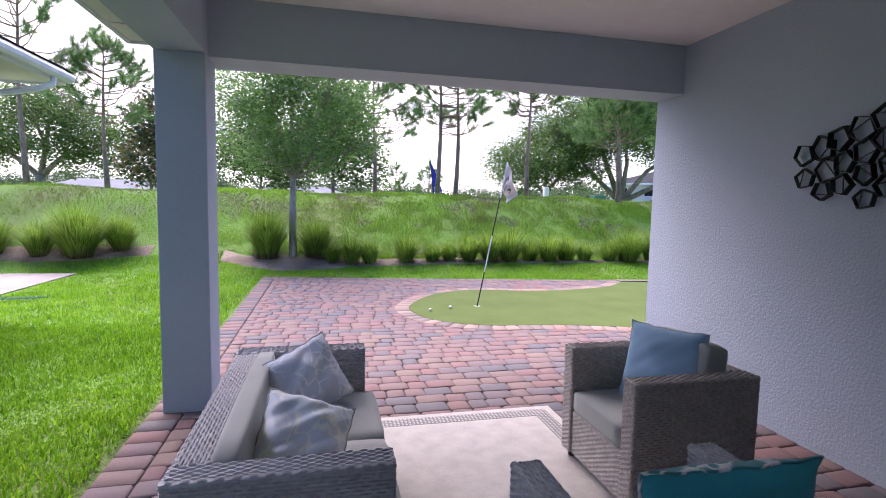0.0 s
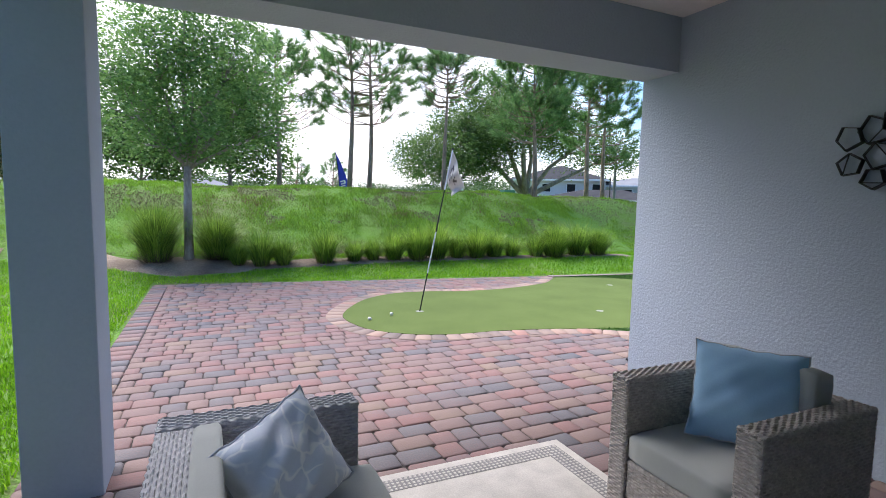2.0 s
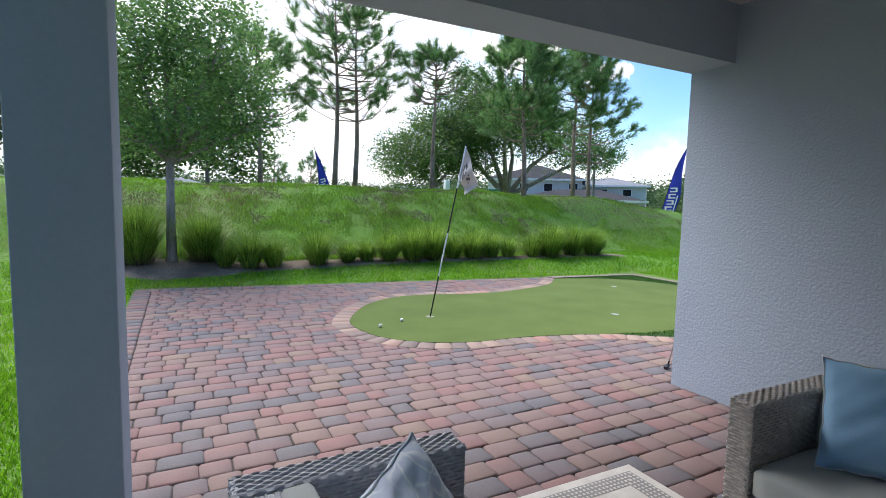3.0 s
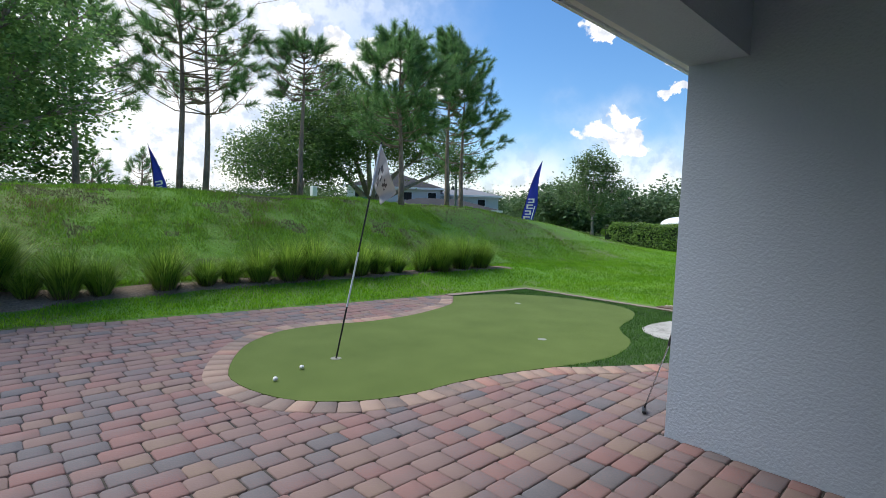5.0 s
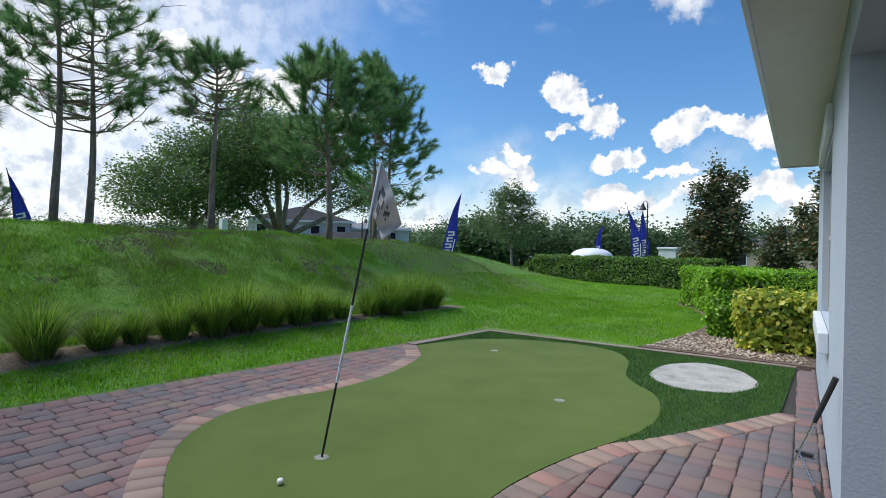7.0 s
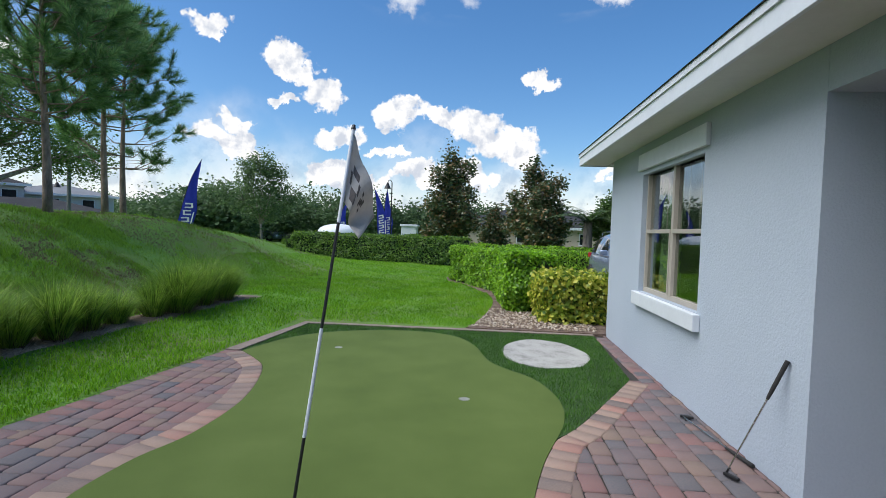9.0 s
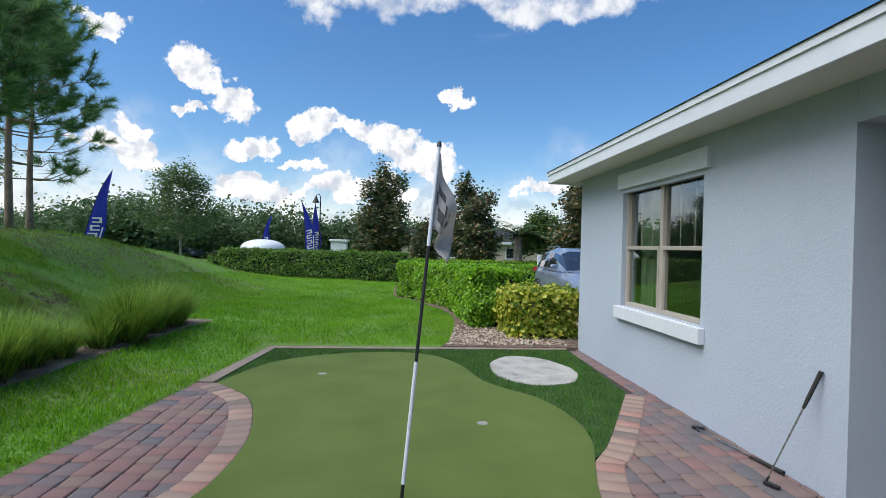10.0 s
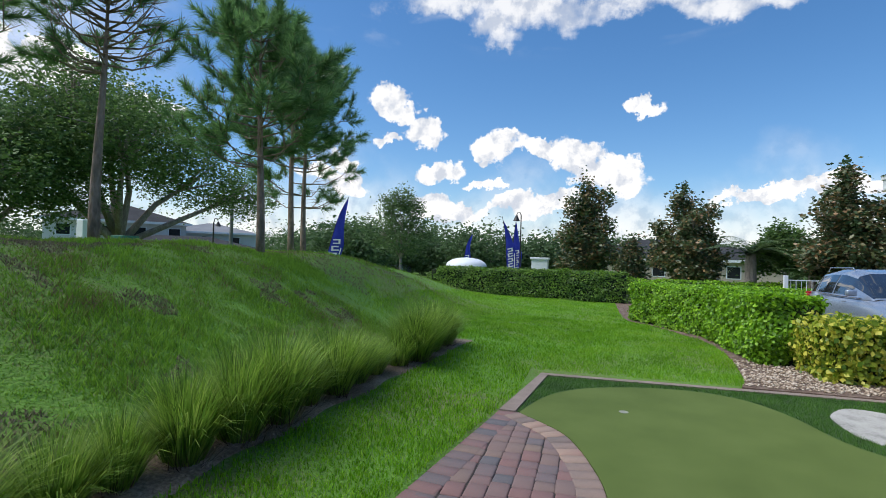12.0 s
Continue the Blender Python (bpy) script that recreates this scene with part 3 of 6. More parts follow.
def blades(name, xy, z, height, width, material, lean=0.5, seed=1, detail=2, patch=0.0):
    """Many grass blades as one mesh: each a bent, tapering strip."""
    r = np.random.default_rng(seed)
    n = len(xy)
    a = r.uniform(0, 2 * np.pi, n)
    t = r.uniform(0, 2 * np.pi, n)
    h = height * r.uniform(0.55, 1.15, n)
    if patch:
        x, y = xy[:, 0], xy[:, 1]
        lump = 1.6 * patchy(x, y, 0.45, seed) + 1.2 * patchy(x, y, 0.16, seed + 1)
        h = h * np.clip(0.85 + 1.25 * patch * lump, 0.3, 2.2)
    w = width * r.uniform(0.7, 1.2, n)
    out = np.stack([np.cos(t), np.sin(t)], 1) * (h * lean * r.uniform(0.1, 1.0, n))[:, None]
    side = np.stack([np.cos(a), np.sin(a)], 1) * w[:, None] / 2
    base = np.column_stack([xy, z])
    s3 = np.column_stack([side, np.zeros(n)])
    if detail == 1:
        V = np.stack([base - s3, base + s3, base + np.column_stack([out, h])], 1)
        F = np.arange(3 * n).reshape(-1, 3)
    else:
        mid = base + np.column_stack([out * 0.35, h * 0.65])
        V = np.stack([base - s3, base + s3, mid + s3 * 0.8, mid - s3 * 0.8, base + np.column_stack([out, h * 0.95])], 1)
        i = np.arange(n)[:, None] * 5
        F = np.concatenate([i + [0, 1, 2], i + [0, 2, 3], i + [3, 2, 4]], 0)
    return link_mesh(name, fast_mesh(name, V.reshape(-1, 3), F), material)


def scatter(x0, x1, y0, y1, density, seed):
    r = np.random.default_rng(seed)
    n = int((x1 - x0) * (y1 - y0) * density)
    return np.column_stack([r.uniform(x0, x1, n), r.uniform(y0, y1, n)])


GRASS = ((0.085, 0.205, 0.010), (0.155, 0.365, 0.013), (0.22, 0.465, 0.020), (0.32, 0.50, 0.042))
M_GRASS = mat("lawn blades", *GRASS, rough=0.55, scale=0.9, fine=9, bump=0, island=0.35, contrast=(0.25, 0.75), translucent=0.45, spec=0.3)
M_BANK = mat("bank grass", (0.19, 0.155, 0.075), (0.13, 0.26, 0.026), (0.185, 0.37, 0.032), (0.25, 0.44, 0.05), rough=0.6, scale=0.55, fine=4, bump=0, island=0.3, contrast=(0.3, 0.68), translucent=0.4, spec=0.25)
M_THATCH = mat("dry thatch", (0.12, 0.10, 0.065), (0.20, 0.17, 0.11), (0.16, 0.20, 0.06), rough=0.9, scale=1.5, fine=9, bump=0, island=0.8, contrast=(0.15, 0.85), translucent=0.2)
M_FRINGE = mat("fringe turf blades", (0.03, 0.085, 0.012), (0.062, 0.165, 0.02), (0.095, 0.225, 0.03), rough=0.6, scale=3, fine=20, bump=0, island=0.4, translucent=0.2, spec=0.25)
M_MULCH = mat("bark mulch", (0.06, 0.04, 0.03), (0.15, 0.10, 0.075), (0.26, 0.20, 0.16), rough=0.95, scale=7, fine=55, bump=1.0, depth=0.03)
M_GRAVEL = mat("tan pebbles", (0.205, 0.15, 0.103), (0.374, 0.299, 0.225), (0.515, 0.45, 0.374), rough=0.85, scale=6, fine=40, bump=0.4, island=0.9, contrast=(0.1, 0.9))

BED = spline([(-8.6, 12.4), (-5.5, 12.0), (-3.0, 12.2), (-1.6, 11.55), (0.0, 11.25), (3.0, 11.15), (6.0, 10.92), (9.2, 10.65)], 6)


def bed_near(x, y):
    """Distance in y from the middle of the planted strip, and its half width there."""
    mid = np.interp(x, BED[:, 0], BED[:, 1])
    half = 0.24 + 0.27 * np.exp(-((np.asarray(x) + 0.7) / 0.9) ** 2)
    on = (np.asarray(x) > -8.7) & (np.asarray(x) < 9.3) & ~((np.asarray(x) > -3.6) & (np.asarray(x) < -2.2))
    return on & (np.abs(np.asarray(y) - mid) < half)


def build_lawn():
    def place(name, boxes, label, height, width, density, material, seed, patch=0.0, detail=2, lean=0.6, category="grass"):
        xy = np.vstack([scatter(*b, d if d else density, seed + k) for k, (*b, d) in enumerate(boxes)])
        off = inside(xy[:, 0], xy[:, 1], PATIO) | bed_near(xy[:, 0], xy[:, 1]) | ((xy[:, 0] > -1.12) & (xy[:, 1] < 9.3) & (xy[:, 0] < 8.1))
        off |= inside(xy[:, 0], xy[:, 1], MULCH) | ((xy[:, 0] < -4.62) & (xy[:, 1] < 11.0))
        if name == "bank_grass":
            worn = patchy(xy[:, 0] * 0.5, xy[:, 1], 0.6, 3) + 0.6 * patchy(xy[:, 0], xy[:, 1], 0.22, 4)
            bare = worn < -0.10 - 0.24 * np.clip(np.abs(xy[:, 1] - 14.6) / 1.6, 0, 1.2)
            dry = xy[bare & ~off]
            tagged(blades("dry_thatch", dry, ground_height(dry[:, 0], dry[:, 1]) - 0.004, 0.040, 0.018, M_THATCH, 1.4, 37, 1), "dry brown thatch in worn patches of the bank", "thatch", kind="stuff")
            off |= bare
        xy = xy[~off]
        z = ground_height(xy[:, 0], xy[:, 1]) - 0.004
        ob = blades(name, xy, z, height, width, material, lean, seed, detail, patch)
        tagged(ob, label, category, kind="stuff")
    place("lawn_grass", [(-4.7, -1.17, 2.2, 6.5, 3400), (-5.5, -1.17, 6.5, 12.0, 1700), (-1.3, 6.0, 9.4, 11.6, 2300), (6.0, 10.5, 8.9, 11.4, 1500), (-10, -5.5, 11.0, 12.2, 700)], "bright green thick-bladed lawn grass", 0.060, 0.010, 0, M_GRASS, 11, lean=0.9, patch=0.35)
    place("far_lawn_grass", [(8.1, 15.0, 5.9, 8.9, 1900), (15.0, 22.5, 5.9, 8.9, 1100), (10.5, 15.0, 8.9, 13.0, 1700), (15.0, 22.5, 8.9, 13.0, 1000)], "mown green lawn beyond the putting green", 0.060, 0.012, 0, M_GRASS, 21, detail=1, lean=0.9, patch=0.35)
    place("bank_grass", [(0, 9, 11.2, 13.4, 2600), (-3, 0, 11.4, 13.4, 2000), (-3, 10, 13.4, 16.5, 1800), (-12, -3, 12.0, 16.5, 800), (9, 15, 11.2, 16.8, 650), (15, 24, 12.2, 18.0, 200)], "rough patchy grass on the bank", 0.068, 0.015, 0, M_BANK, 31, detail=1, lean=1.0, patch=0.75)
    xy = scatter(3.7, 7.95, 4.4, 9.25, 6500, 41)
    xy = xy[inside(xy[:, 0], xy[:, 1], TURF)]
    bunk = ((xy[:, 0] - BUNKER[0]) / BUNKER[2]) ** 2 + ((xy[:, 1] - BUNKER[1]) / BUNKER[3]) ** 2 < 1
    xy = xy[~bunk]
    tagged(blades("fringe_grass", xy, np.full(len(xy), 0.003), 0.034, 0.005, M_FRINGE, 0.7, 43, 1), "short dark green artificial turf blades", "turf", kind="stuff")


BUNKER = (6.62, 5.38, 0.80, 0.56)
MULCH = np.vstack([spline([(8.02, 6.48), (8.5, 6.32), (9.45, 6.17), (10.7, 6.02), (12.0, 6.02), (12.9, 6.2), (14.9, 6.85), (15.8, 7.35), (17.8, 7.45), (21.0, 7.4)], 5), [(24, 7.4), (24, -8.0), (8.1, -8.0)]])


def build_beds():
    ang = np.linspace(0, 2 * np.pi, 40, endpoint=False)
    wob = 1 + 0.035 * np.sin(3 * ang + 1) + 0.02 * np.sin(7 * ang)
    poly = np.column_stack([BUNKER[0] + BUNKER[2] * np.cos(ang) * wob, BUNKER[1] + BUNKER[3] * np.sin(ang) * wob])
    structure("sand_bunker", slab(poly, -0.02, 0.012), M_BUNKER, "small oval bunker of white sand in the turf", "bunker")
    structure("mulch_bed", slab(MULCH, -0.03, 0.035), M_MULCH, "brown bark mulch bed beneath the hedges", "mulch bed")
    # planted strip, follows the ground
    V, F = [], []
    for gap in ((-8.6, -3.6), (-2.2, 9.2)):
        xs = np.arange(gap[0], gap[1], 0.12)
        mid = np.interp(xs, BED[:, 0], BED[:, 1])
        half = 0.28 + 0.27 * np.exp(-((xs + 0.7) / 0.9) ** 2) + 0.05 * np.sin(xs * 5)
        s = np.linspace(-1, 1, 7)
        o = sum(len(v) for v in V)
        X, S = np.meshgrid(xs, s, indexing="ij")
        Y = mid[:, None] + S * half[:, None]
        Z = ground_height(X, Y) + 0.02 - 0.05 * np.abs(S) ** 6
        V.append(np.stack([X.ravel(), Y.ravel(), Z.ravel()], 1))
        i = (np.arange(len(xs) - 1)[:, None] * 7 + np.arange(6)[None, :]).ravel() + o
        F.append(np.stack([i, i + 7, i + 8, i + 1], 1))
    ob = link_mesh("planting_bed", fast_mesh("planting_bed", np.vstack(V), np.vstack(F), True), M_SOIL)
    tagged(ob, "sandy mulched planting strip below the bank", "planting bed", kind="structure")
    # pebbles by the house corner
    r = np.random.default_rng(8)
    xy = scatter(8.12, 10.2, 4.3, 6.9, 520, 9)
    xy = xy[inside(xy[:, 0], xy[:, 1], MULCH) & (r.random(len(xy)) < np.clip(1.35 - (xy[:, 0] - 8.1) * 0.45, 0, 1))]
    ico = np.array([(1, 0, 0), (-1, 0, 0), (0, 1, 0), (0, -1, 0), (0, 0, 1), (0, 0, -1)], float)
    tri = np.array([(0, 2, 4), (2, 1, 4), (1, 3, 4), (3, 0, 4), (2, 0, 5), (1, 2, 5), (3, 1, 5), (0, 3, 5)])
    n = len(xy)
    size = r.uniform(0.014, 0.034, (n, 1, 1)) * r.uniform(0.6, 1.3, (n, 1, 3)) * [1, 1, 0.6]
    a = r.uniform(0, 6.28, n)
    rot = np.stack([np.stack([np.cos(a), -np.sin(a)], 1), np.stack([np.sin(a), np.cos(a)], 1)], 1)
    P = ico[None] * size
    P[:, :, :2] = np.einsum("nij,nkj->nki", rot, P[:, :, :2])
    P += np.column_stack([xy, np.full(n, 0.042)])[:, None]
    ob = link_mesh("pebbles", fast_mesh("pebbles", P.reshape(-1, 3), (np.arange(n)[:, None, None] * 6 + tri).reshape(-1, 3)), M_GRAVEL)
    tagged(ob, "loose tan pebbles beside the house corner", "pebbles", kind="stuff")


M_SOIL = mat("sandy mulch", (0.07, 0.05, 0.035), (0.22, 0.16, 0.115), (0.48, 0.39, 0.30), rough=0.95, scale=1.6, fine=40, bump=0.9, depth=0.03)


def leaf_mesh(name, centres, size, seed=1, flat=0.35, long=1.7, facing=None):
    """Folded pointed leaves at the given places."""
    r = np.random.default_rng(seed)
    n = len(centres)
    d = r.normal(size=(n, 3))
    d[:, 2] *= flat
    d[:, 2] -= 0.15
    d /= np.linalg.norm(d, axis=1)[:, None]
    u = np.cross(d, r.normal(size=(n, 3)))
    u /= np.linalg.norm(u, axis=1)[:, None] + 1e-9
    if facing is not None:
        d = np.cross(facing, d)
        d /= np.linalg.norm(d, axis=1)[:, None] + 1e-9
        u = np.cross(facing, d)
    w = np.cross(d, u)
    s = (size * r.uniform(0.6, 1.25, n))[:, None]
    c = np.asarray(centres)
    V = np.stack([c, c + d * s * long * 0.5 + u * s * 0.5, c + d * s * long, c + d * s * long * 0.5 - u * s * 0.5 + w * s * 0.22], 1)
    i = np.arange(n)[:, None] * 4
    F = np.concatenate([i + [0, 1, 2], i + [0, 2, 3]], 1).reshape(-1, 3)
    return fast_mesh(name, V.reshape(-1, 3), F)


def clumped(blobs, clumps, per, spread, seed, hollow=0.45):
    """Leaf places gathered in twig clumps inside ellipsoids (centre, radii)."""
    r = np.random.default_rng(seed)
    vol = np.array([b[1][0] * b[1][1] * b[1][2] for b in blobs]) ** 0.7
    pick = r.choice(len(blobs), clumps, p=vol / vol.sum())
    c = np.array([b[0] for b in blobs], float)[pick]
    rad = np.array([b[1] for b in blobs], float)[pick]
    d = r.normal(size=(clumps, 3))
    d /= np.linalg.norm(d, axis=1)[:, None]
    c = c + d * rad * (hollow + (1 - hollow) * r.random((clumps, 1)) ** 0.6) * r.uniform(0.8, 1.12, (clumps, 1))
    k = r.integers(int(per * 0.5), int(per * 1.5) + 1, clumps)
    idx = np.repeat(np.arange(clumps), k)
    return c[idx] + r.normal(size=(len(idx), 3)) * spread * r.uniform(0.5, 1.3, (clumps, 1))[idx]


M_BARK = mat("grey bark", (0.13, 0.117, 0.104), (0.286, 0.247, 0.221), (0.442, 0.403, 0.364), rough=0.95, scale=6, fine=30, bump=1.0, depth=0.03, stretch=(1, 1, 0.3))
M_BARK_PINE = mat("pine bark", (0.098, 0.077, 0.063), (0.238, 0.175, 0.14), (0.364, 0.28, 0.238), rough=0.95, scale=6, fine=25, bump=1.0, depth=0.03, stretch=(1, 1, 0.4))
M_LEAF_YOUNG = mat("fresh tree leaves", (0.085, 0.18, 0.055), (0.16, 0.30, 0.085), (0.25, 0.42, 0.13), rough=0.5, scale=0.8, fine=5, bump=0, island=0.5, translucent=0.5, contrast=(0.2, 0.8))
M_LEAF_OAK = mat("oak leaves", (0.045, 0.098, 0.028), (0.09, 0.175, 0.045), (0.175, 0.28, 0.075), rough=0.5, scale=0.5, fine=4, bump=0, island=0.5, translucent=0.45, contrast=(0.2, 0.8))
M_LEAF_MAG = mat("magnolia leaves", (0.027, 0.057, 0.021), (0.057, 0.105, 0.0375), (0.13, 0.135, 0.055), (0.30, 0.17, 0.075), rough=0.35, scale=0.8, fine=5, bump=0, island=0.6, translucent=0.25, contrast=(0.2, 0.85))
M_NEEDLE = mat("pine needles", (0.058, 0.14, 0.05), (0.125, 0.26, 0.085), (0.24, 0.41, 0.14), rough=0.5, scale=0.7, fine=4, bump=0, island=0.5, translucent=0.45, contrast=(0.2, 0.8))
M_CANDLE = mat("pine candles", (0.10, 0.09, 0.05), (0.17, 0.14, 0.08), rough=0.8, scale=3, fine=30, bump=0.2)
M_LEAF_DARK = mat("dark hedge leaves", (0.04, 0.10, 0.012), (0.10, 0.21, 0.02), (0.20, 0.35, 0.035), rough=0.4, scale=2, fine=9, bump=0, island=0.6, translucent=0.35, contrast=(0.2, 0.8))
M_LEAF_HEDGE = mat("hedge leaves", (0.07, 0.175, 0.011), (0.19, 0.41, 0.02), (0.37, 0.64, 0.034), rough=0.4, scale=2, fine=9, bump=0, island=0.6, translucent=0.45, contrast=(0.2, 0.8))
M_LEAF_VAR = mat("variegated leaves", (0.077, 0.165, 0.0132), (0.308, 0.396, 0.033), (0.726, 0.682, 0.11), rough=0.4, scale=3, fine=9, bump=0, island=0.8, translucent=0.45, contrast=(0.15, 0.85))
# near-black fill: the shade between the leaves is put into the colour
M_HEDGE_SHADE = mat("hedge shade", (0.008, 0.018, 0.006), (0.02, 0.035, 0.012), rough=0.95, scale=8, fine=30, bump=0.8)
M_FAR = mat("distant foliage", (0.0476, 0.0935, 0.0374), (0.085, 0.153, 0.0595), (0.128, 0.204, 0.085), rough=0.7, scale=0.12, fine=1.2, bump=0, island=0.5, translucent=0.35, contrast=(0.2, 0.8))
M_LEAF_AIRY = mat("airy grey-green leaves", (0.07, 0.12, 0.05), (0.12, 0.20, 0.075), (0.18, 0.27, 0.11), rough=0.6, scale=0.4, fine=3, bump=0, island=0.5, translucent=0.45, contrast=(0.2, 0.8))
M_ORNAMENTAL = mat("ornamental grass", (0.06, 0.12, 0.018), (0.15, 0.28, 0.035), (0.26, 0.43, 0.055), (0.42, 0.55, 0.11), rough=0.5, scale=2, fine=8, bump=0, island=0.7, translucent=0.45, contrast=(0.12, 0.88))
M_STRAW = mat("dry grass stems", (0.05, 0.035, 0.02), (0.13, 0.09, 0.055), (0.26, 0.20, 0.13), rough=0.8, scale=4, fine=20, bump=0, island=0.7, contrast=(0.15, 0.85))


def broadleaf(label, at, trunk, height, blobs, leaf, clumps, per, spread, material, seed, bark=None, trunk_r=0.08, category="tree", hollow=0.45, name="tree"):
    """Tapered trunk, limbs into each mass of the crown, and a crown of many leaves."""
    r = random.Random(seed)
    ob = thing(name, label, category, at)
    bm = bmesh.new()
    lean = Vector((r.uniform(-0.08, 0.08), r.uniform(-0.08, 0.08), 0)) * height * 0.3
    fork = Vector((0, 0, trunk)) + lean * 0.5
    add_tube(bm, [(0, 0, -0.1), (0.01, 0, 0.08), Vector((0, 0, trunk * 0.5)) + lean * 0.2, fork], [trunk_r * 1.7, trunk_r * 1.15, trunk_r, trunk_r * 0.85], 10)
    for c, rad in blobs:
        c = Vector(c)
        mid = fork.lerp(c, 0.5) + Vector((r.uniform(-0.1, 0.1), r.uniform(-0.1, 0.1), r.uniform(0, 0.15))) * rad[0]
        add_tube(bm, [fork - Vector((0, 0, 0.05)), mid, c], [trunk_r * 0.55, trunk_r * 0.36, trunk_r * 0.16], 6)
        for k in range(5):
            d = Vector((r.gauss(0, 1), r.gauss(0, 1), r.gauss(0.2, 0.8))).normalized()
            e = c + Vector((d.x * rad[0], d.y * rad[1], d.z * rad[2])) * 0.8
            add_tube(bm, [mid.lerp(c, 0.5), c.lerp(e, 0.45), e], [trunk_r * 0.24, trunk_r * 0.14, trunk_r * 0.05], 4)
    part("trunk", bm, bark or M_BARK, ob, smooth=True)
    link_mesh("crown", leaf_mesh("crown", clumped(blobs, clumps, per, spread, seed, hollow), leaf, seed), material, ob)
    return ob


def pine(at, height, bare, reach, seed, tufts=150, label="tall slash pine with a bare trunk and tufted needles", trunk_r=0.075, whorls=11):
    """Bare stem, whorls of upswept limbs, and bottle-brush shoots of long needles at their ends."""
    r, rn = random.Random(seed), np.random.default_rng(seed)
    ob = thing("pine_tree", label, "tree", at, group="pines on the bank")
    bm = bmesh.new()
    lx, ly = r.uniform(-0.02, 0.02), r.uniform(-0.02, 0.02)
    bow = lambda z: Vector((lx * z + 0.04 * math.sin(z * 1.1 + seed), ly * z, z))
    add_tube(bm, [bow(z) for z in np.linspace(-0.1, height - 0.1, 10)], [trunk_r * (1.25 - 1.1 * k / 9) for k in range(10)], 8)
    ends = []
    for w in range(whorls):
        f = w / (whorls - 1)
        z = bare + (height - 0.35 - bare) * f
        p = bow(z)
        span = 1.28 * reach * (0.55 + 0.45 * math.sin(math.pi * min(1, f * 0.85 + 0.22))) * (1 - 0.66 * f ** 2.2)
        rise = 0.05 + 0.62 * f
        for k in range(r.choice((3, 4, 4, 5))):
            a = r.uniform(0, 2 * math.pi)
            ln = span * r.uniform(0.6, 1.1)
            d = Vector((math.cos(a), math.sin(a), 0))
            q1 = p + d * ln * 0.45 + Vector((0, 0, ln * 0.30 * rise))
            q2 = p + d * ln * 0.80 + Vector((0, 0, ln * (0.25 + 0.55 * rise) * 0.7))
            q3 = p + d * ln + Vector((0, 0, ln * (0.42 + 0.75 * rise) * 0.8))
            add_tube(bm, [p, q1, q2, q3], [trunk_r * 0.28, trunk_r * 0.2, trunk_r * 0.13, trunk_r * 0.08], 5)
            for s in range(r.choice((3, 4, 5, 6))):
                b = q1.lerp(q2, r.uniform(0.1, 1)) if s % 2 else q2.lerp(q3, r.uniform(0, 0.9))
                e = b + Vector((d.x * 0.5 + r.uniform(-0.7, 0.7), d.y * 0.5 + r.uniform(-0.7, 0.7), r.uniform(-0.05, 0.6))).normalized() * r.uniform(0.25, 0.55) * (0.6 + 0.3 * reach)
                add_tube(bm, [b, e], [trunk_r * 0.11, trunk_r * 0.06], 4)
                ends.append((e, ((e - b).normalized() + Vector((0, 0, 0.25))).normalized()))
            ends.append((q3, ((q3 - q2).normalized() + Vector((0, 0, 0.25))).normalized()))
    r.shuffle(ends)
    ends = ends[:tufts] + [(bow(height), Vector((0, 0, 1))), (bow(height - 0.2) + Vector((0.1, 0.05, 0)), Vector((0.5, 0.2, 0.9)).normalized()), (bow(height - 0.25) - Vector((0.1, 0.05, 0)), Vector((-0.5, -0.2, 0.9)).normalized())]
    part("trunk", bm, M_BARK_PINE, ob, smooth=True)
    P = np.array([e[0] for e in ends])
    D = np.array([e[1] for e in ends])
    per = 150
    n = len(P) * per
    idx = np.repeat(np.arange(len(P)), per)
    along = rn.random((n, 1))
    base = P[idx] + D[idx] * (along * 0.34 - 0.24)
    side = np.cross(D[idx], rn.normal(size=(n, 3)))
    side /= np.linalg.norm(side, axis=1)[:, None] + 1e-9
    open_ = np.radians(rn.uniform(28, 78, (n, 1))) * (1.1 - 0.5 * along)
    d = D[idx] * np.cos(open_) + side * np.sin(open_)
    u = np.cross(d, rn.normal(size=(n, 3)))
    u /= np.linalg.norm(u, axis=1)[:, None]
    ln = rn.uniform(0.16, 0.29, (n, 1))
    V = np.stack([base - u * 0.0065, base + u * 0.0065, base + d * ln], 1).reshape(-1, 3)
    link_mesh("needles", fast_mesh("needles", V, np.arange(3 * n).reshape(-1, 3)), M_NEEDLE, ob)
    bm = bmesh.new()
    for e, v in ends:
        if v.z > 0.75:
            add_tube(bm, [e, e + v * 0.1 + Vector((0, 0, r.uniform(0.08, 0.16)))], [0.016, 0.007], 5)
    tagged(part("candles", bm, M_CANDLE, ob, "upright brown new shoots", smooth=True), kind="stuff")
    return ob


def ground_at(x, y):
    return float(ground_height(x, y))


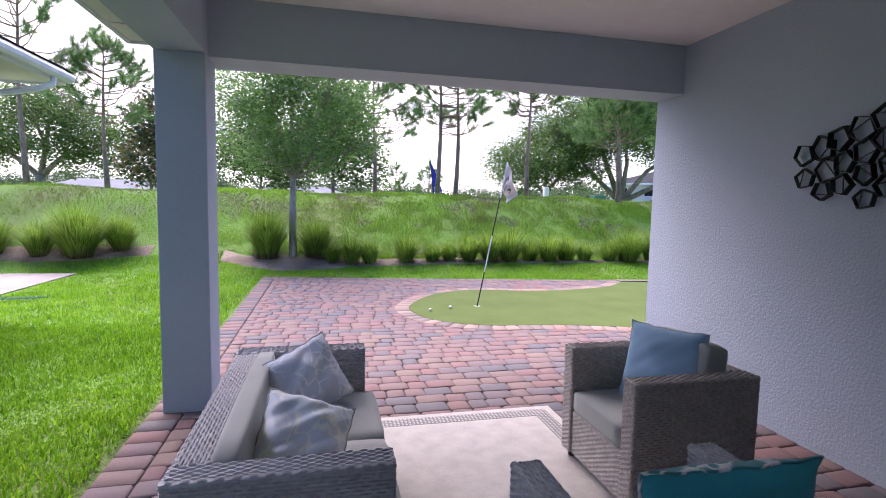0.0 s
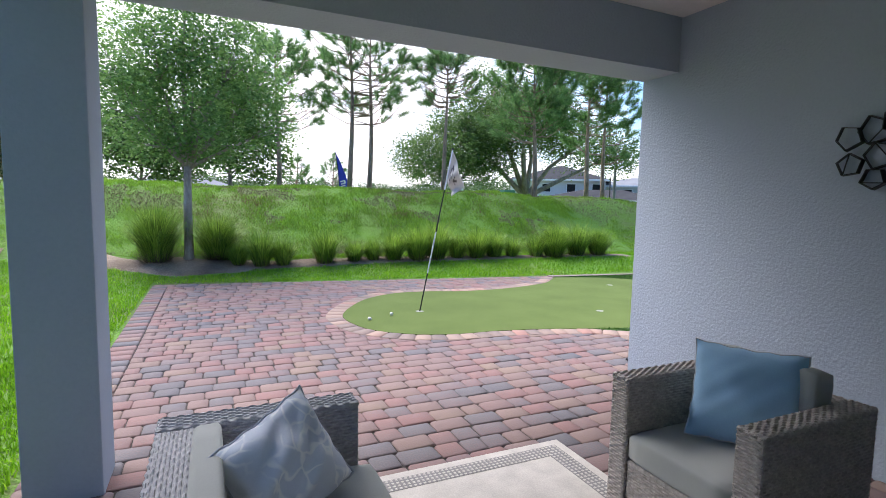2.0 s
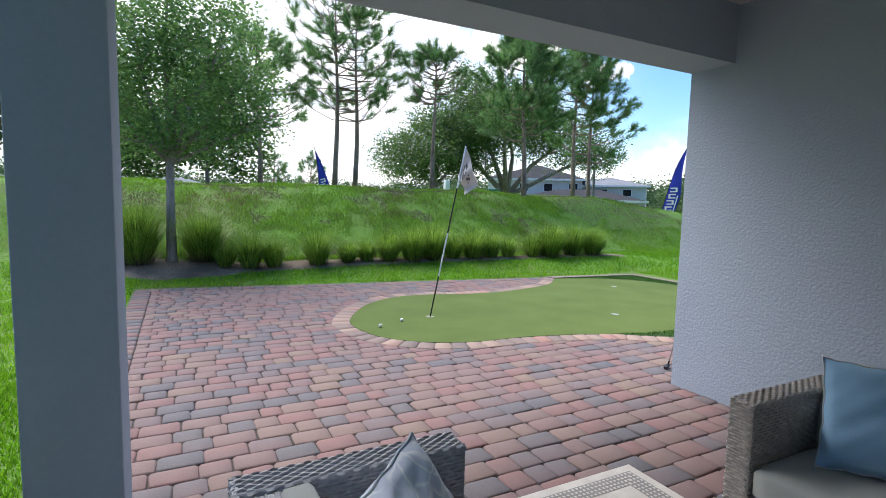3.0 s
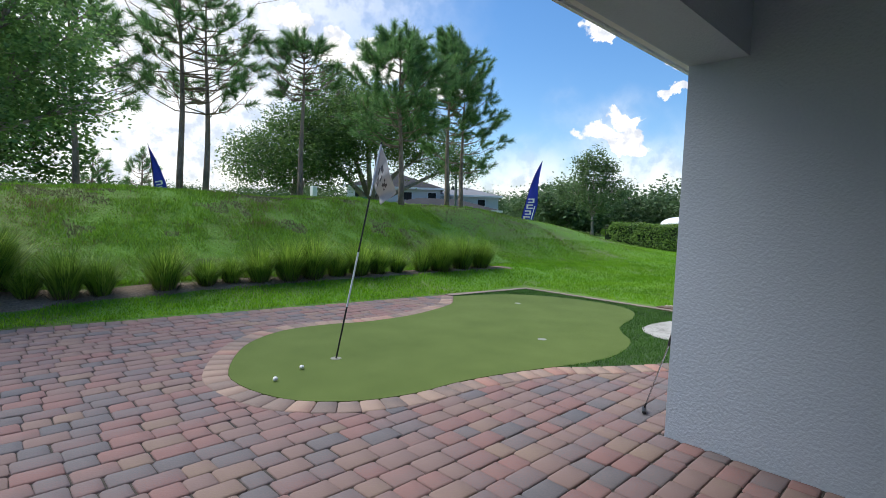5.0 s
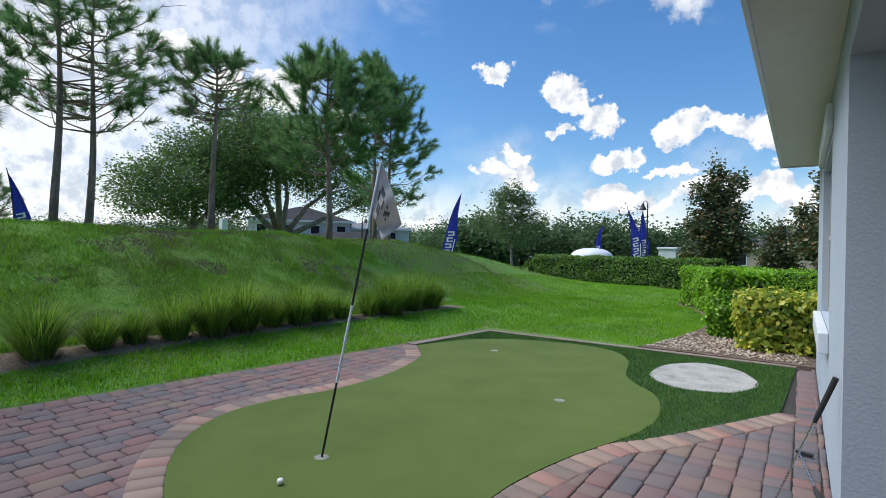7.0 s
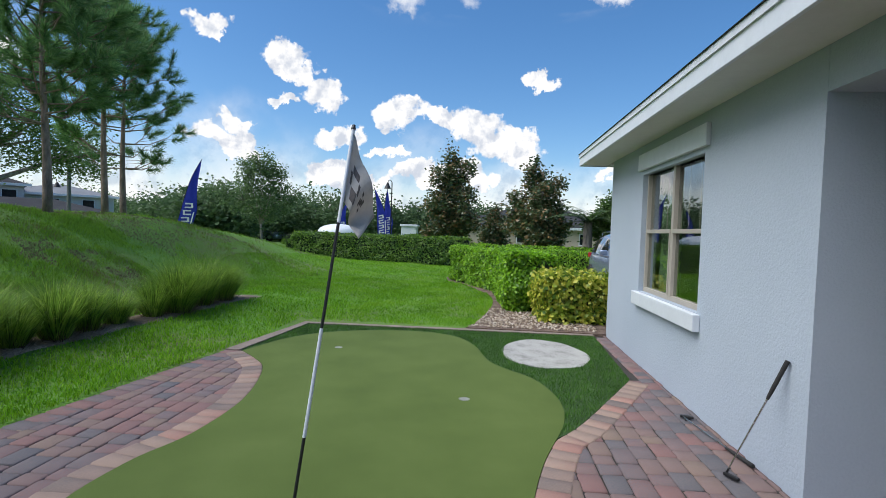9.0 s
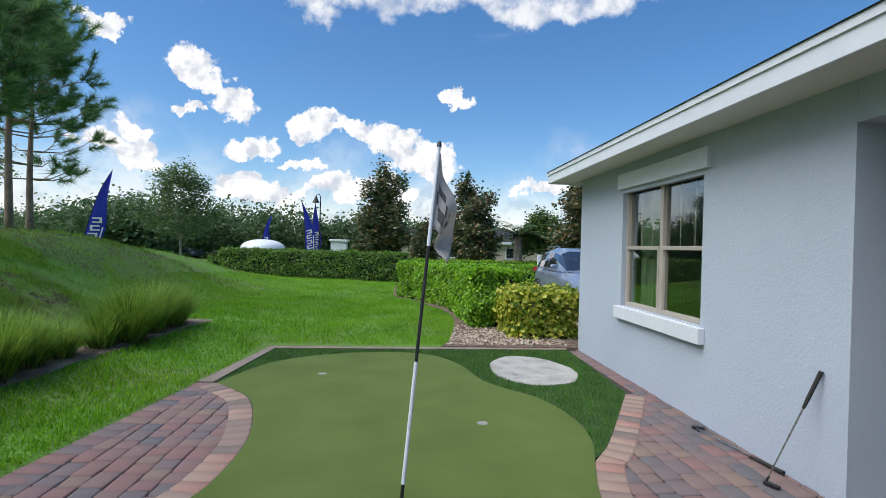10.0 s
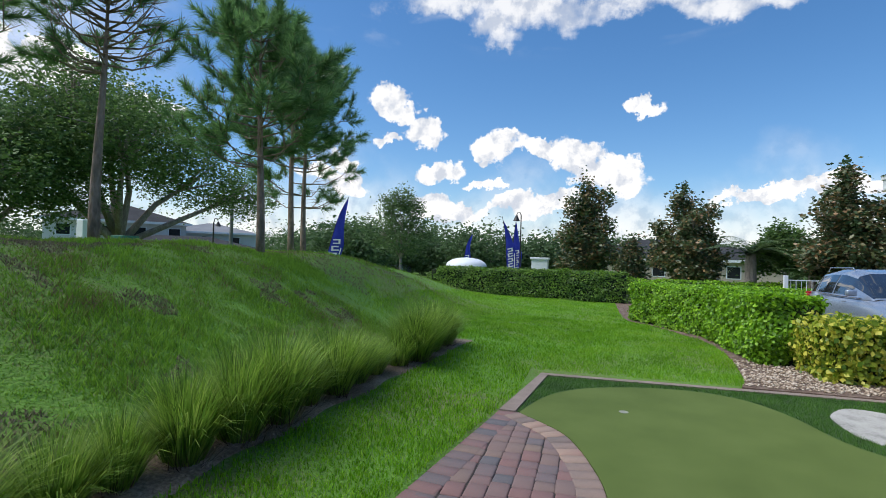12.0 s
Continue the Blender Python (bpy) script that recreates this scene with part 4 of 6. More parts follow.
def build_trees():
    # young shade tree in the planted strip
    blobs = [((0.1, 0, 3.0), (1.25, 1.2, 0.95)), ((-0.9, 0.1, 2.75), (0.95, 1.0, 0.8)), ((1.0, 0.2, 2.9), (0.95, 0.9, 0.85)), ((0.2, 0.1, 4.2), (1.35, 1.2, 1.0)), ((-0.5, -0.1, 3.7), (1.1, 1.0, 0.9)),
             ((0.9, -0.2, 3.8), (0.9, 0.9, 0.8)), ((0.1, 0, 5.2), (0.95, 0.9, 0.9)), ((1.35, 0.3, 3.4), (0.7, 0.7, 0.6)), ((-1.2, 0.4, 3.5), (0.7, 0.7, 0.6)), ((0.45, -0.2, 2.2), (0.85, 0.8, 0.5)), ((-0.5, 0.1, 2.1), (0.75, 0.8, 0.45)), ((1.5, -0.1, 2.5), (0.5, 0.5, 0.45))]
    broadleaf("young shade tree with grey trunk and fresh green leaves", (-0.72, 11.75, ground_at(-0.72, 11.75)), 1.75, 6.0, blobs, 0.043, 1300, 25, 0.15, M_LEAF_YOUNG, 5, trunk_r=0.075, hollow=0.35)
    for x, y, top, bare, reach, seed, tufts in ((9.3, 15.0, 6.75, 1.75, 1.3, 1, 330), (12.6, 16.4, 8.0, 2.4, 1.3, 2, 280), (13.6, 16.6, 6.9, 1.5, 1.3, 3, 130), (6.6, 16.1, 6.25, 2.7, 0.9, 4, 60),
                                                 (3.85, 17.5, 8.4, 2.4, 1.75, 5, 95), (4.45, 17.4, 7.4, 2.2, 1.6, 6, 95), (1.75, 19.0, 6.6, 2.0, 1.7, 7, 130), (-8.5, 17.2, 8.2, 2.9, 1.6, 8, 110), (-6.9, 18.6, 6.5, 2.2, 1.2, 9, 100), (4.35, 32.5, 4.0, 1.0, 0.75, 10, 34), (6.8, 34.0, 4.2, 1.1, 0.7, 11, 34)):
        z = ground_at(x, y)
        pine((x, y, z), top - z, bare, reach, seed, tufts, whorls=16 if tufts > 200 else 11)
    oak = [((0, 0, 5.6), (4.0, 4.0, 2.2)), ((-3.6, 0.6, 4.6), (3.0, 3.0, 1.9)), ((3.4, -1.0, 4.4), (3.0, 3.0, 1.7)), ((1.0, 2, 6.6), (3.2, 3.0, 1.9)), ((-1.6, -2, 5.4), (3.0, 3.0, 1.7)), ((5.0, -2.0, 3.7), (1.9, 1.9, 1.2)), ((-2.6, 0, 7.0), (2.6, 2.4, 1.4))]
    broadleaf("spreading dark green live oak with low limbs", (17.6, 28.0, 0.9), 1.0, 9, oak, 0.085, 1500, 34, 0.32, M_LEAF_OAK, 12, trunk_r=0.34, hollow=0.3)
    oak2 = [((0, 0, 3.4), (2.8, 2.8, 2.0)), ((-2.0, 0, 2.8), (2.0, 2.0, 1.5)), ((2.0, 0, 3.6), (2.4, 2.2, 1.9)), ((0.6, 0, 5.0), (2.0, 2.0, 1.2))]
    broadleaf("rounded oak with dense foliage behind the bank", (12.6, 28.0, 0.9), 1.4, 6, oak2, 0.08, 1000, 32, 0.27, M_LEAF_OAK, 13, trunk_r=0.2)
    oak3 = [((0, 0, 3.6), (3.2, 3.0, 1.5)), ((-2.5, 0, 3.3), (2.2, 2.2, 1.3)), ((2.4, 0, 3.0), (2.2, 2.0, 1.2)), ((0.4, 0, 4.6), (2.0, 2.0, 0.9))]
    broadleaf("broad oak with drooping outer foliage", (-12.2, 26.0, 0.8), 1.6, 6, oak3, 0.08, 900, 30, 0.27, M_LEAF_OAK, 14, trunk_r=0.25)
    slim = [((0, 0, 2.4), (1.2, 1.2, 1.3)), ((0.3, 0, 3.9), (1.0, 1.0, 1.2)), ((0.9, 0, 3.0), (0.9, 0.9, 0.9))]
    broadleaf("upright tree with glossy rusty-green leaves", (-7.0, 23.0, 0.8), 1.0, 5, slim, 0.10, 360, 18, 0.2, M_LEAF_MAG, 15)
    mass = [((0, 0, 2.6), (1.5, 1.5, 1.6)), ((1.0, 0, 1.7), (1.2, 1.2, 1.1)), ((-0.9, 0, 2.4), (1.1, 1.1, 1.3)), ((0.1, 0, 3.9), (1.0, 1.0, 1.0))]
    broadleaf("tree with leafy crown behind the bank", (0.3, 20.5, 1.3), 1.0, 5, mass, 0.09, 500, 20, 0.2, M_LEAF_OAK, 16)
    broadleaf("tree with leafy crown behind the bank", (-2.6, 22.0, 1.0), 1.0, 5, mass, 0.09, 500, 20, 0.2, M_LEAF_OAK, 17)
    tuft = [((0, 0, 3.3), (1.3, 1.2, 0.9)), ((0.9, -0.8, 2.7), (1.1, 1.1, 0.8)), ((-1.0, 0.9, 2.5), (1.1, 1.1, 0.8)), ((-0.1, 0.1, 4.5), (0.7, 0.7, 0.6)), ((0.6, -0.5, 4.0), (0.7, 0.7, 0.5)), ((-0.6, 0.5, 3.9), (0.6, 0.6, 0.5)), ((0.1, 0, 1.9), (1.5, 1.5, 0.7))]
    broadleaf("airy grey-green tree beyond the bank", (26.6, 18.4, 0.6), 1.0, 5, tuft, 0.085, 430, 20, 0.17, M_LEAF_AIRY, 18, trunk_r=0.07)
    for x, y, top, r, seed in ((34.3, 8.6, 7.1, 2.0, 21), (32.8, 2.9, 6.0, 2.3, 22), (28.2, -3.2, 6.3, 2.2, 23), (38.0, 5.6, 3.4, 1.0, 24), (20.5, -8.5, 6.0, 1.8, 25)):
        mag = [((0, 0, top * f), (r * w, r * w, top * 0.14)) for f, w in ((0.2, 0.85), (0.34, 1.0), (0.48, 0.8), (0.62, 0.62), (0.76, 0.45), (0.9, 0.26))]
        mag = [((0.12 * r * math.sin(k * 2.7 + seed), 0.15 * r * math.cos(k * 1.9 + seed), c[2]), (q[0] * (0.8 + 0.12 * math.sin(k * 3.1 + seed)), q[1] * (0.8 + 0.12 * math.cos(k * 2.3 + seed)), q[2])) for k, (c, q) in enumerate(mag)]
        mag += [((r * 0.62 * math.cos(k * 2.1 + seed), r * 0.62 * math.sin(k * 2.1 + seed), top * (0.2 + 0.085 * k)), (r * 0.42 * (1 - 0.07 * k), r * 0.42 * (1 - 0.07 * k), top * 0.075)) for k in range(8)]
        broadleaf("conical magnolia with glossy bronze-backed leaves", (x, y, 0.1), top * 0.25, top, mag, 0.135, int(330 * r), 22, 0.21, M_LEAF_MAG, seed, trunk_r=0.1, category="tree", hollow=0.5)
    airy = [((0, 0, 2.5), (1.3, 1.3, 1.2)), ((0.3, 0.9, 2.1), (0.9, 0.9, 0.9)), ((-0.2, -1.0, 2.3), (1.1, 1.1, 1.0)), ((0, 0.1, 3.3), (0.8, 0.8, 0.6))]
    broadleaf("light green airy tree beside the drive", (31.6, -1.7, 0.1), 1.2, 4, airy, 0.12, 420, 18, 0.2, M_LEAF_OAK, 31, trunk_r=0.07)
    # small palms
    for x, y, z, s, rows, lab in ((7.6, 24.0, 1.1, 0.9, 22, "small yellowing palm behind the bank"), (5.9, 24.5, 1.1, 0.8, 22, "small yellowing palm behind the bank"), (21.0, 27.0, 1.0, 1.0, 22, "small yellowing palm behind the bank"), (17.3, 25.6, 1.0, 0.9, 22, "small yellowing palm behind the bank"),
                             (31.0, 0.1, 0.1, 2.1, 30, "feathery date palm with a short trunk"), (29.0, -2.0, 0.1, 1.2, 30, "feathery date palm with a short trunk")):
        palm((x, y, z), s, rows, lab)
    # woods along the horizon
    r = np.random.default_rng(77)
    blobs = []
    for az, dist, top, w in [(a, r.uniform(58, 75), r.uniform(3.2, 4.8), 4.5) for a in np.arange(-40, 34, 3.1)] + [(a, r.uniform(95, 130), r.uniform(4.5, 7.0), 6.0) for a in np.arange(34, 135, 3.0)]:
        p = direction(az, 0) * dist
        blobs.append(((p.x, p.y + 7, top * 0.45), (w, w, top * 0.5)))
    ob = link_mesh("far_woods", leaf_mesh("far_woods", clumped(blobs, 14000, 16, 0.8, 78, 0.5), 0.27, 79), M_FAR)
    tagged(ob, "hazy line of distant green trees", "woods", kind="stuff")
    mid = [((46, 17, 1.8), (3.4, 3.4, 2.4)), ((48, 22, 1.8), (3.6, 3.6, 2.6)), ((44, 27, 1.6), (3.4, 3.4, 2.2)), ((50, 12, 1.6), (3.0, 3.0, 2.1)), ((40, 30, 1.8), (3.2, 3.2, 2.2)), ((36, 26, 1.8), (2.6, 2.6, 1.9)), ((55, 7, 1.5), (3.5, 3.5, 2.4))]
    for c, rad in mid:
        k = int(c[0] * 7 + c[1])
        broadleaf("rounded green tree beyond the lawn", (c[0], c[1], 0.1), 1.2, 4, [((0, 0, c[2] + 0.6), rad), ((rad[0] * 0.5, -rad[0] * 0.4, c[2]), tuple(v * 0.7 for v in rad)), ((-rad[0] * 0.4, rad[0] * 0.5, c[2] + 0.2), tuple(v * 0.75 for v in rad))], 0.2, 420, 16, 0.42, M_FAR, k, trunk_r=0.15)


M_PALM = mat("palm fronds", (0.10, 0.13, 0.03), (0.22, 0.26, 0.06), (0.36, 0.34, 0.10), rough=0.5, scale=1, fine=5, bump=0, island=0.6, translucent=0.3)
M_PALM_GREEN = mat("green palm fronds", (0.04, 0.08, 0.025), (0.08, 0.14, 0.045), (0.13, 0.20, 0.07), rough=0.5, scale=1, fine=5, bump=0, island=0.6, translucent=0.3)


def palm(at, s, rows, label):
    r = random.Random(int(at[0] * 10))
    ob = thing("palm", label, "palm", at)
    trunk_h = 0.25 * s if rows < 30 else 1.1 * s
    part("trunk", tube([(0, 0, -0.1), (0, 0, trunk_h * 0.5), (0.02, 0, trunk_h)], [0.16 * s, 0.13 * s, 0.12 * s], 10), M_BARK, ob)
    V, F = [], []
    for k in range(22):
        a, up = r.uniform(0, 6.28), r.uniform(-0.1, 1.2)
        d = Vector((math.cos(a), math.sin(a), 0))
        side = Vector((-d.y, d.x, 0))
        ln = s * r.uniform(0.9, 1.25)
        for j in range(rows):
            f = (j + 1) / rows
            p = Vector((0, 0, trunk_h)) + d * ln * f * math.cos(up * (1 - 0.6 * f)) + Vector((0, 0, ln * (math.sin(up) * f - 0.55 * f * f)))
            for sg in (-1, 1):
                q = p + side * sg * ln * 0.26 * math.sin(math.pi * (0.12 + 0.86 * f)) + d * ln * 0.1 - Vector((0, 0, 0.05 * ln))
                i = len(V)
                V += [p - d * 0.012 * s, p + d * 0.02 * s, q]
                F.append((i, i + 1, i + 2))
    link_mesh("fronds", fast_mesh("fronds", np.array(V), np.array(F)), M_PALM if rows < 30 else M_PALM_GREEN, ob)


def leafy_block(name, label, category, at, size, rz, leaf, density, material, seed, bulge=0.03):
    """A clipped shrub: near-black box for the shaded inside, and a shell of leaves."""
    r = np.random.default_rng(seed)
    lx, ly, lz = size
    ob = thing(name, label, category, at, rz)
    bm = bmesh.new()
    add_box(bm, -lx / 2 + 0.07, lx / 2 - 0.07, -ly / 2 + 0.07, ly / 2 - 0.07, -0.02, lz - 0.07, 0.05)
    part("shade_core", bm, M_HEDGE_SHADE, ob)
    faces = [((lx, ly), lambda u, v: (u * lx, v * ly, 0 * u + lz / 2)), ((lx, lz), lambda u, v: (u * lx, 0 * u + ly / 2, v * lz)), ((lx, lz), lambda u, v: (u * lx, 0 * u - ly / 2, v * lz)),
             ((ly, lz), lambda u, v: (0 * u + lx / 2, u * ly, v * lz)), ((ly, lz), lambda u, v: (0 * u - lx / 2, u * ly, v * lz))]
    pts, out = [], []
    normals = ((0, 0, 1), (0, 1, 0.25), (0, -1, 0.25), (1, 0, 0.25), (-1, 0, 0.25))
    for ((a, b), fn), nrm in zip(faces, normals):
        n = int(a * b * density)
        u, v = r.uniform(-0.5, 0.5, n), r.uniform(-0.5, 0.5, n)
        pts.append(np.stack(fn(u, v), 1))
        out.append(np.tile(nrm, (n, 1)))
    p, way = np.vstack(pts), np.vstack(out) + r.normal(size=(sum(len(q) for q in pts), 3)) * 0.42
    way /= np.linalg.norm(way, axis=1)[:, None]
    e = np.abs(p) / (np.array([lx, ly, lz]) / 2)
    p *= (1 - 0.06 * (np.sort(e, axis=1)[:, 1:2] ** 6))
    wave = 0.02 * np.sin(p[:, 0] * 5 + seed) + 0.02 * np.sin(p[:, 1] * 6) + 0.02 * np.sin(p[:, 2] * 9 + p[:, 0] * 3)
    p *= 1 + (wave / max(0.4, min(size) / 2))[:, None]
    p += r.normal(size=p.shape) * bulge
    p[:, 2] += lz / 2
    way = way[p[:, 2] > 0.02]
    p = p[p[:, 2] > 0.02]
    link_mesh("leaves", leaf_mesh("leaves", p, leaf, seed, 1.0, 1.5, way), material, ob)
    return ob


def run_of_hedge(a, b, width, height, label, seed, density, leaf, z=0.03, material=None):
    a, b = Vector((*a, 0)), Vector((*b, 0))
    m = (a + b) / 2
    d = b - a
    return leafy_block("hedge", label, "hedge", (m.x, m.y, z), (d.length, width, height), math.degrees(math.atan2(d.y, d.x)), leaf, density, material or M_LEAF_HEDGE, seed)


def build_hedges():
    run_of_hedge((9.92, 5.26), (12.9, 5.44), 0.98, 1.10, "clipped bright green hedge beside the mulch", 1, 2300, 0.052)
    run_of_hedge((13.3, 5.52), (16.2, 6.88), 0.9, 1.03, "clipped bright green hedge on mulch", 2, 1900, 0.048)
    run_of_hedge((22.9, 6.9), (22.9, 15.4), 1.1, 1.22, "long dark green clipped hedge across the lawn", 3, 700, 0.06, 0.05, M_LEAF_DARK)
    run_of_hedge((21.5, 1.0), (21.9, 6.2), 0.9, 0.85, "low clipped green hedge by the drive", 4, 700, 0.06)
    run_of_hedge((30.0, -4.0), (30.0, 9.5), 1.0, 0.8, "low dark hedge along the road", 5, 260, 0.08)
    run_of_hedge((26.5, -6.0), (26.5, 3.0), 0.9, 0.7, "low dark hedge along the road", 6, 260, 0.08)
    leafy_block("shrub", "rounded yellow-variegated shrub at the house corner", "shrub", (9.36, 4.60, 0.03), (1.1, 1.2, 0.80), 4, 0.066, 1500, M_LEAF_VAR, 7, 0.05)


def build_clumps():
    """Ornamental grass clumps along the planted strip."""
    def one(label, at, height, spread, count, seed, rz=0):
        r = np.random.default_rng(seed)
        ob = thing("grass_clump", label, "grass clump", at, rz, group="ornamental grasses below the bank")
        n = count
        a = r.uniform(0, 2 * np.pi, n)
        rad = spread * 0.34 * np.sqrt(r.random(n))
        base = np.column_stack([rad * np.cos(a), rad * np.sin(a), np.full(n, -0.02)])
        t = a + r.normal(size=n) * 0.5
        ln = height * r.uniform(0.65, 1.15, n)
        tilt = 0.04 + (spread / height) * 1.0 * r.random(n) ** 1.3
        d = np.column_stack([np.cos(t), np.sin(t), np.zeros(n)])
        side = np.column_stack([-np.sin(t), np.cos(t), np.zeros(n)]) * (0.0044 * r.uniform(0.7, 1.3, n))[:, None]
        up = np.array([0, 0, 1.0])
        bend = tilt * r.uniform(0.3, 1.25, n) + (r.random(n) < 0.12) * 0.35

        def along(p, share, angle):
            return p + d * (ln * share * np.sin(angle))[:, None] + up * (ln * share * np.cos(angle))[:, None]
        p1 = along(base, 0.42, tilt)
        p2 = along(p1, 0.34, tilt + 0.6 * bend)
        p3 = along(p2, 0.30, np.minimum(tilt + 1.3 * bend + 0.2, 2.4))
        out = spread * (0.3 + 0.8 * r.random(n))
        V = np.stack([base - side, base + side, p1 - side, p1 + side, p2 - side * 0.6, p2 + side * 0.6, p3], 1)
        i = np.arange(n)[:, None] * 7
        F = np.concatenate([i + f for f in ([0, 1, 3], [0, 3, 2], [2, 3, 5], [2, 5, 4], [4, 5, 6])], 0)
        link_mesh("foliage", fast_mesh("foliage", V.reshape(-1, 3), F), M_ORNAMENTAL, ob)
        m = n // 4
        b = base[:m] * 1.35
        e = b + d[:m] * (out[:m] * 0.7)[:, None] + up * (height * 0.26 * r.uniform(-0.05, 1.3, m))[:, None]
        V = np.stack([b - side[:m], b + side[:m], e], 1).reshape(-1, 3)
        link_mesh("dry_base", fast_mesh("dry_base", V, np.arange(3 * m).reshape(-1, 3)), M_STRAW, ob, "dry straw-brown stems at the base")
        return ob
    small = "small tuft of ornamental grass with straw-brown base"
    tall = "full clump of arching green ornamental grass"
    r = random.Random(6)
    protos = [one(small, (0.55, 11.22, ground_at(0.55, 11.22)), 0.66, 0.36, 1000, 51), one(small, (0.95, 11.2, ground_at(0.95, 11.2)), 0.55, 0.31, 850, 52), one(tall, (-1.25, 11.75, ground_at(-1.25, 11.75)), 1.0, 0.56, 2300, 53)]
    for x, dy, k, s in ((1.75, 0, 0, 1.05), (2.35, 0.02, 1, 0.95), (2.75, 0.05, 1, 0.9), (3.2, 0, 0, 1.0), (3.7, -0.02, 0, 1.15), (4.15, 0, 0, 1.25), (4.65, 0.05, 1, 1.1), (5.1, 0, 0, 1.1), (5.55, 0.05, 1, 1.15), (6.0, 0.05, 1, 0.95),
                        (6.6, 0, 1, 1.0), (7.05, -0.05, 2, 0.85), (7.75, 0.05, 0, 1.25), (8.35, 0.05, 2, 0.72), (-0.2, 0.45, 2, 0.95), (0.15, 0.1, 1, 0.85), (-5.0, -0.05, 2, 1.15), (-5.75, 0, 0, 1.15), (-6.6, 0, 0, 1.2), (-7.4, 0.1, 0, 1.2), (-4.3, 0.1, 2, 0.75), (-8.2, 0.1, 2, 0.7)):
        y = float(np.interp(x, BED[:, 0], BED[:, 1])) + dy
        copy_thing(protos[k], pose(x, y, ground_at(x, y), 0, 0, r.uniform(0, 360)) @ Matrix.Diagonal((s, s, s * r.uniform(0.82, 1.0), 1)))


# ---- window ----
M_FRAME = mat("almond vinyl frame", (0.374, 0.338, 0.288), (0.418, 0.382, 0.331), rough=0.45, fine=30, bump=0.03)
M_CURTAIN = mat("pale curtain", (0.13, 0.22, 0.12), (0.20, 0.31, 0.17), rough=0.9, scale=3, fine=60, bump=0.2, stretch=(6, 6, 0.3), translucent=0.3)


def build_window():
    win = tagged(new("window_1"), "almond-framed twin sash window with white trim", "window", kind="structure")
    y = WALL_Y
    part("window_head", box(WIN_X0 - 0.11, WIN_X1 + 0.09, y + 0.001, y + 0.045, WIN_Z1 + 0.003, WIN_Z1 + 0.205, 0.006), M_WHITE, win, "white stucco band above the window")
    part("window_sill", box(WIN_X0 - 0.08, WIN_X1 + 0.06, y + 0.001, y + 0.07, WIN_Z0 - 0.165, WIN_Z0 - 0.005, 0.008), M_WHITE, win, "white projecting window sill")
    yb, yf = y - 0.14, y - 0.06
    mid = (WIN_X0 + WIN_X1) / 2
    bars = ((WIN_X0, WIN_X0 + 0.038, WIN_Z0, WIN_Z1), (WIN_X1 - 0.038, WIN_X1, WIN_Z0, WIN_Z1), (mid - 0.034, mid + 0.034, WIN_Z0, WIN_Z1))
    for x0, x1, z0, z1 in bars:
        part("window_jamb", box(x0, x1, yb, yf, z0, z1, 0.004), M_FRAME, win)
    rail_z = WIN_Z0 + 0.76
    for a, b in ((WIN_X0 + 0.038, mid - 0.034), (mid + 0.034, WIN_X1 - 0.038)):
        for z0, z1, d in ((WIN_Z0, WIN_Z0 + 0.055, 0), (WIN_Z1 - 0.05, WIN_Z1, 0), (rail_z - 0.022, rail_z + 0.022, 0.012)):
            part("window_rail", box(a + 0.001, b - 0.001, yb + 0.002, yf + d, z0, z1, 0.004), M_FRAME, win)
        for x0, x1 in ((a + 0.001, a + 0.03), (b - 0.03, b - 0.001)):
            part("sash_stile", box(x0, x1, yf - 0.03, yf + 0.008, WIN_Z0 + 0.056, rail_z - 0.023, 0.003), M_FRAME, win)
        for z0, z1, yy in ((WIN_Z0 + 0.055, rail_z - 0.022, yf - 0.025), (rail_z + 0.022, WIN_Z1 - 0.05, yf - 0.045)):
            p = part("pane", box(a + 0.002, b - 0.002, yy - 0.004, yy, z0, z1), M_GLASS, win)
            p.visible_shadow = False
        for f in (1 / 3, 2 / 3):
            x = a + (b - a) * f
            part("muntin", box(x - 0.006, x + 0.006, yf - 0.062, yf - 0.054, rail_z + 0.023, WIN_Z1 - 0.051), M_FRAME, win)
    # curtain inside the far light
    bm = bmesh.new()
    rows = []
    for k in range(46):
        f = k / 45
        x = mid + 0.16 + f * 0.62
        rows.append([bm.verts.new((x, y - 0.235 + 0.03 * math.sin(f * 40) + 0.01 * math.sin(f * 17), z)) for z in (0.12, 2.55)])
    for a, b in zip(rows, rows[1:]):
        bm.faces.new((a[0], b[0], b[1], a[1]))
    curtain = part("curtain", bm, M_CURTAIN, None, smooth=True)
    tagged(curtain, "pale green hanging curtain behind the window", "curtain")
    curtain.modifiers.new("thickness", "SOLIDIFY").thickness = 0.004


# ---- wicker furniture ----
M_WICKER = mat("grey resin wicker", (0.24, 0.245, 0.27), (0.34, 0.345, 0.37), (0.45, 0.455, 0.48), rough=0.45, scale=40, fine=90, bump=0.3, depth=0.002, contrast=(0.3, 0.7))
M_WICKER_WARM = mat("brown-grey resin wicker", (0.27, 0.245, 0.22), (0.40, 0.36, 0.33), (0.56, 0.515, 0.47), rough=0.45, scale=40, fine=90, bump=0.3, depth=0.002, contrast=(0.3, 0.7))
M_CUSHION = mat("sage grey canvas", (0.325, 0.34, 0.322), (0.41, 0.425, 0.40), rough=0.9, scale=3, fine=240, bump=0.3, depth=0.002, sheen=0.2)
M_FLOOR_RUG = mat("cream woven rug", (0.38, 0.355, 0.325), (0.55, 0.52, 0.47), rough=0.95, scale=9, fine=110, bump=0.6, depth=0.003)
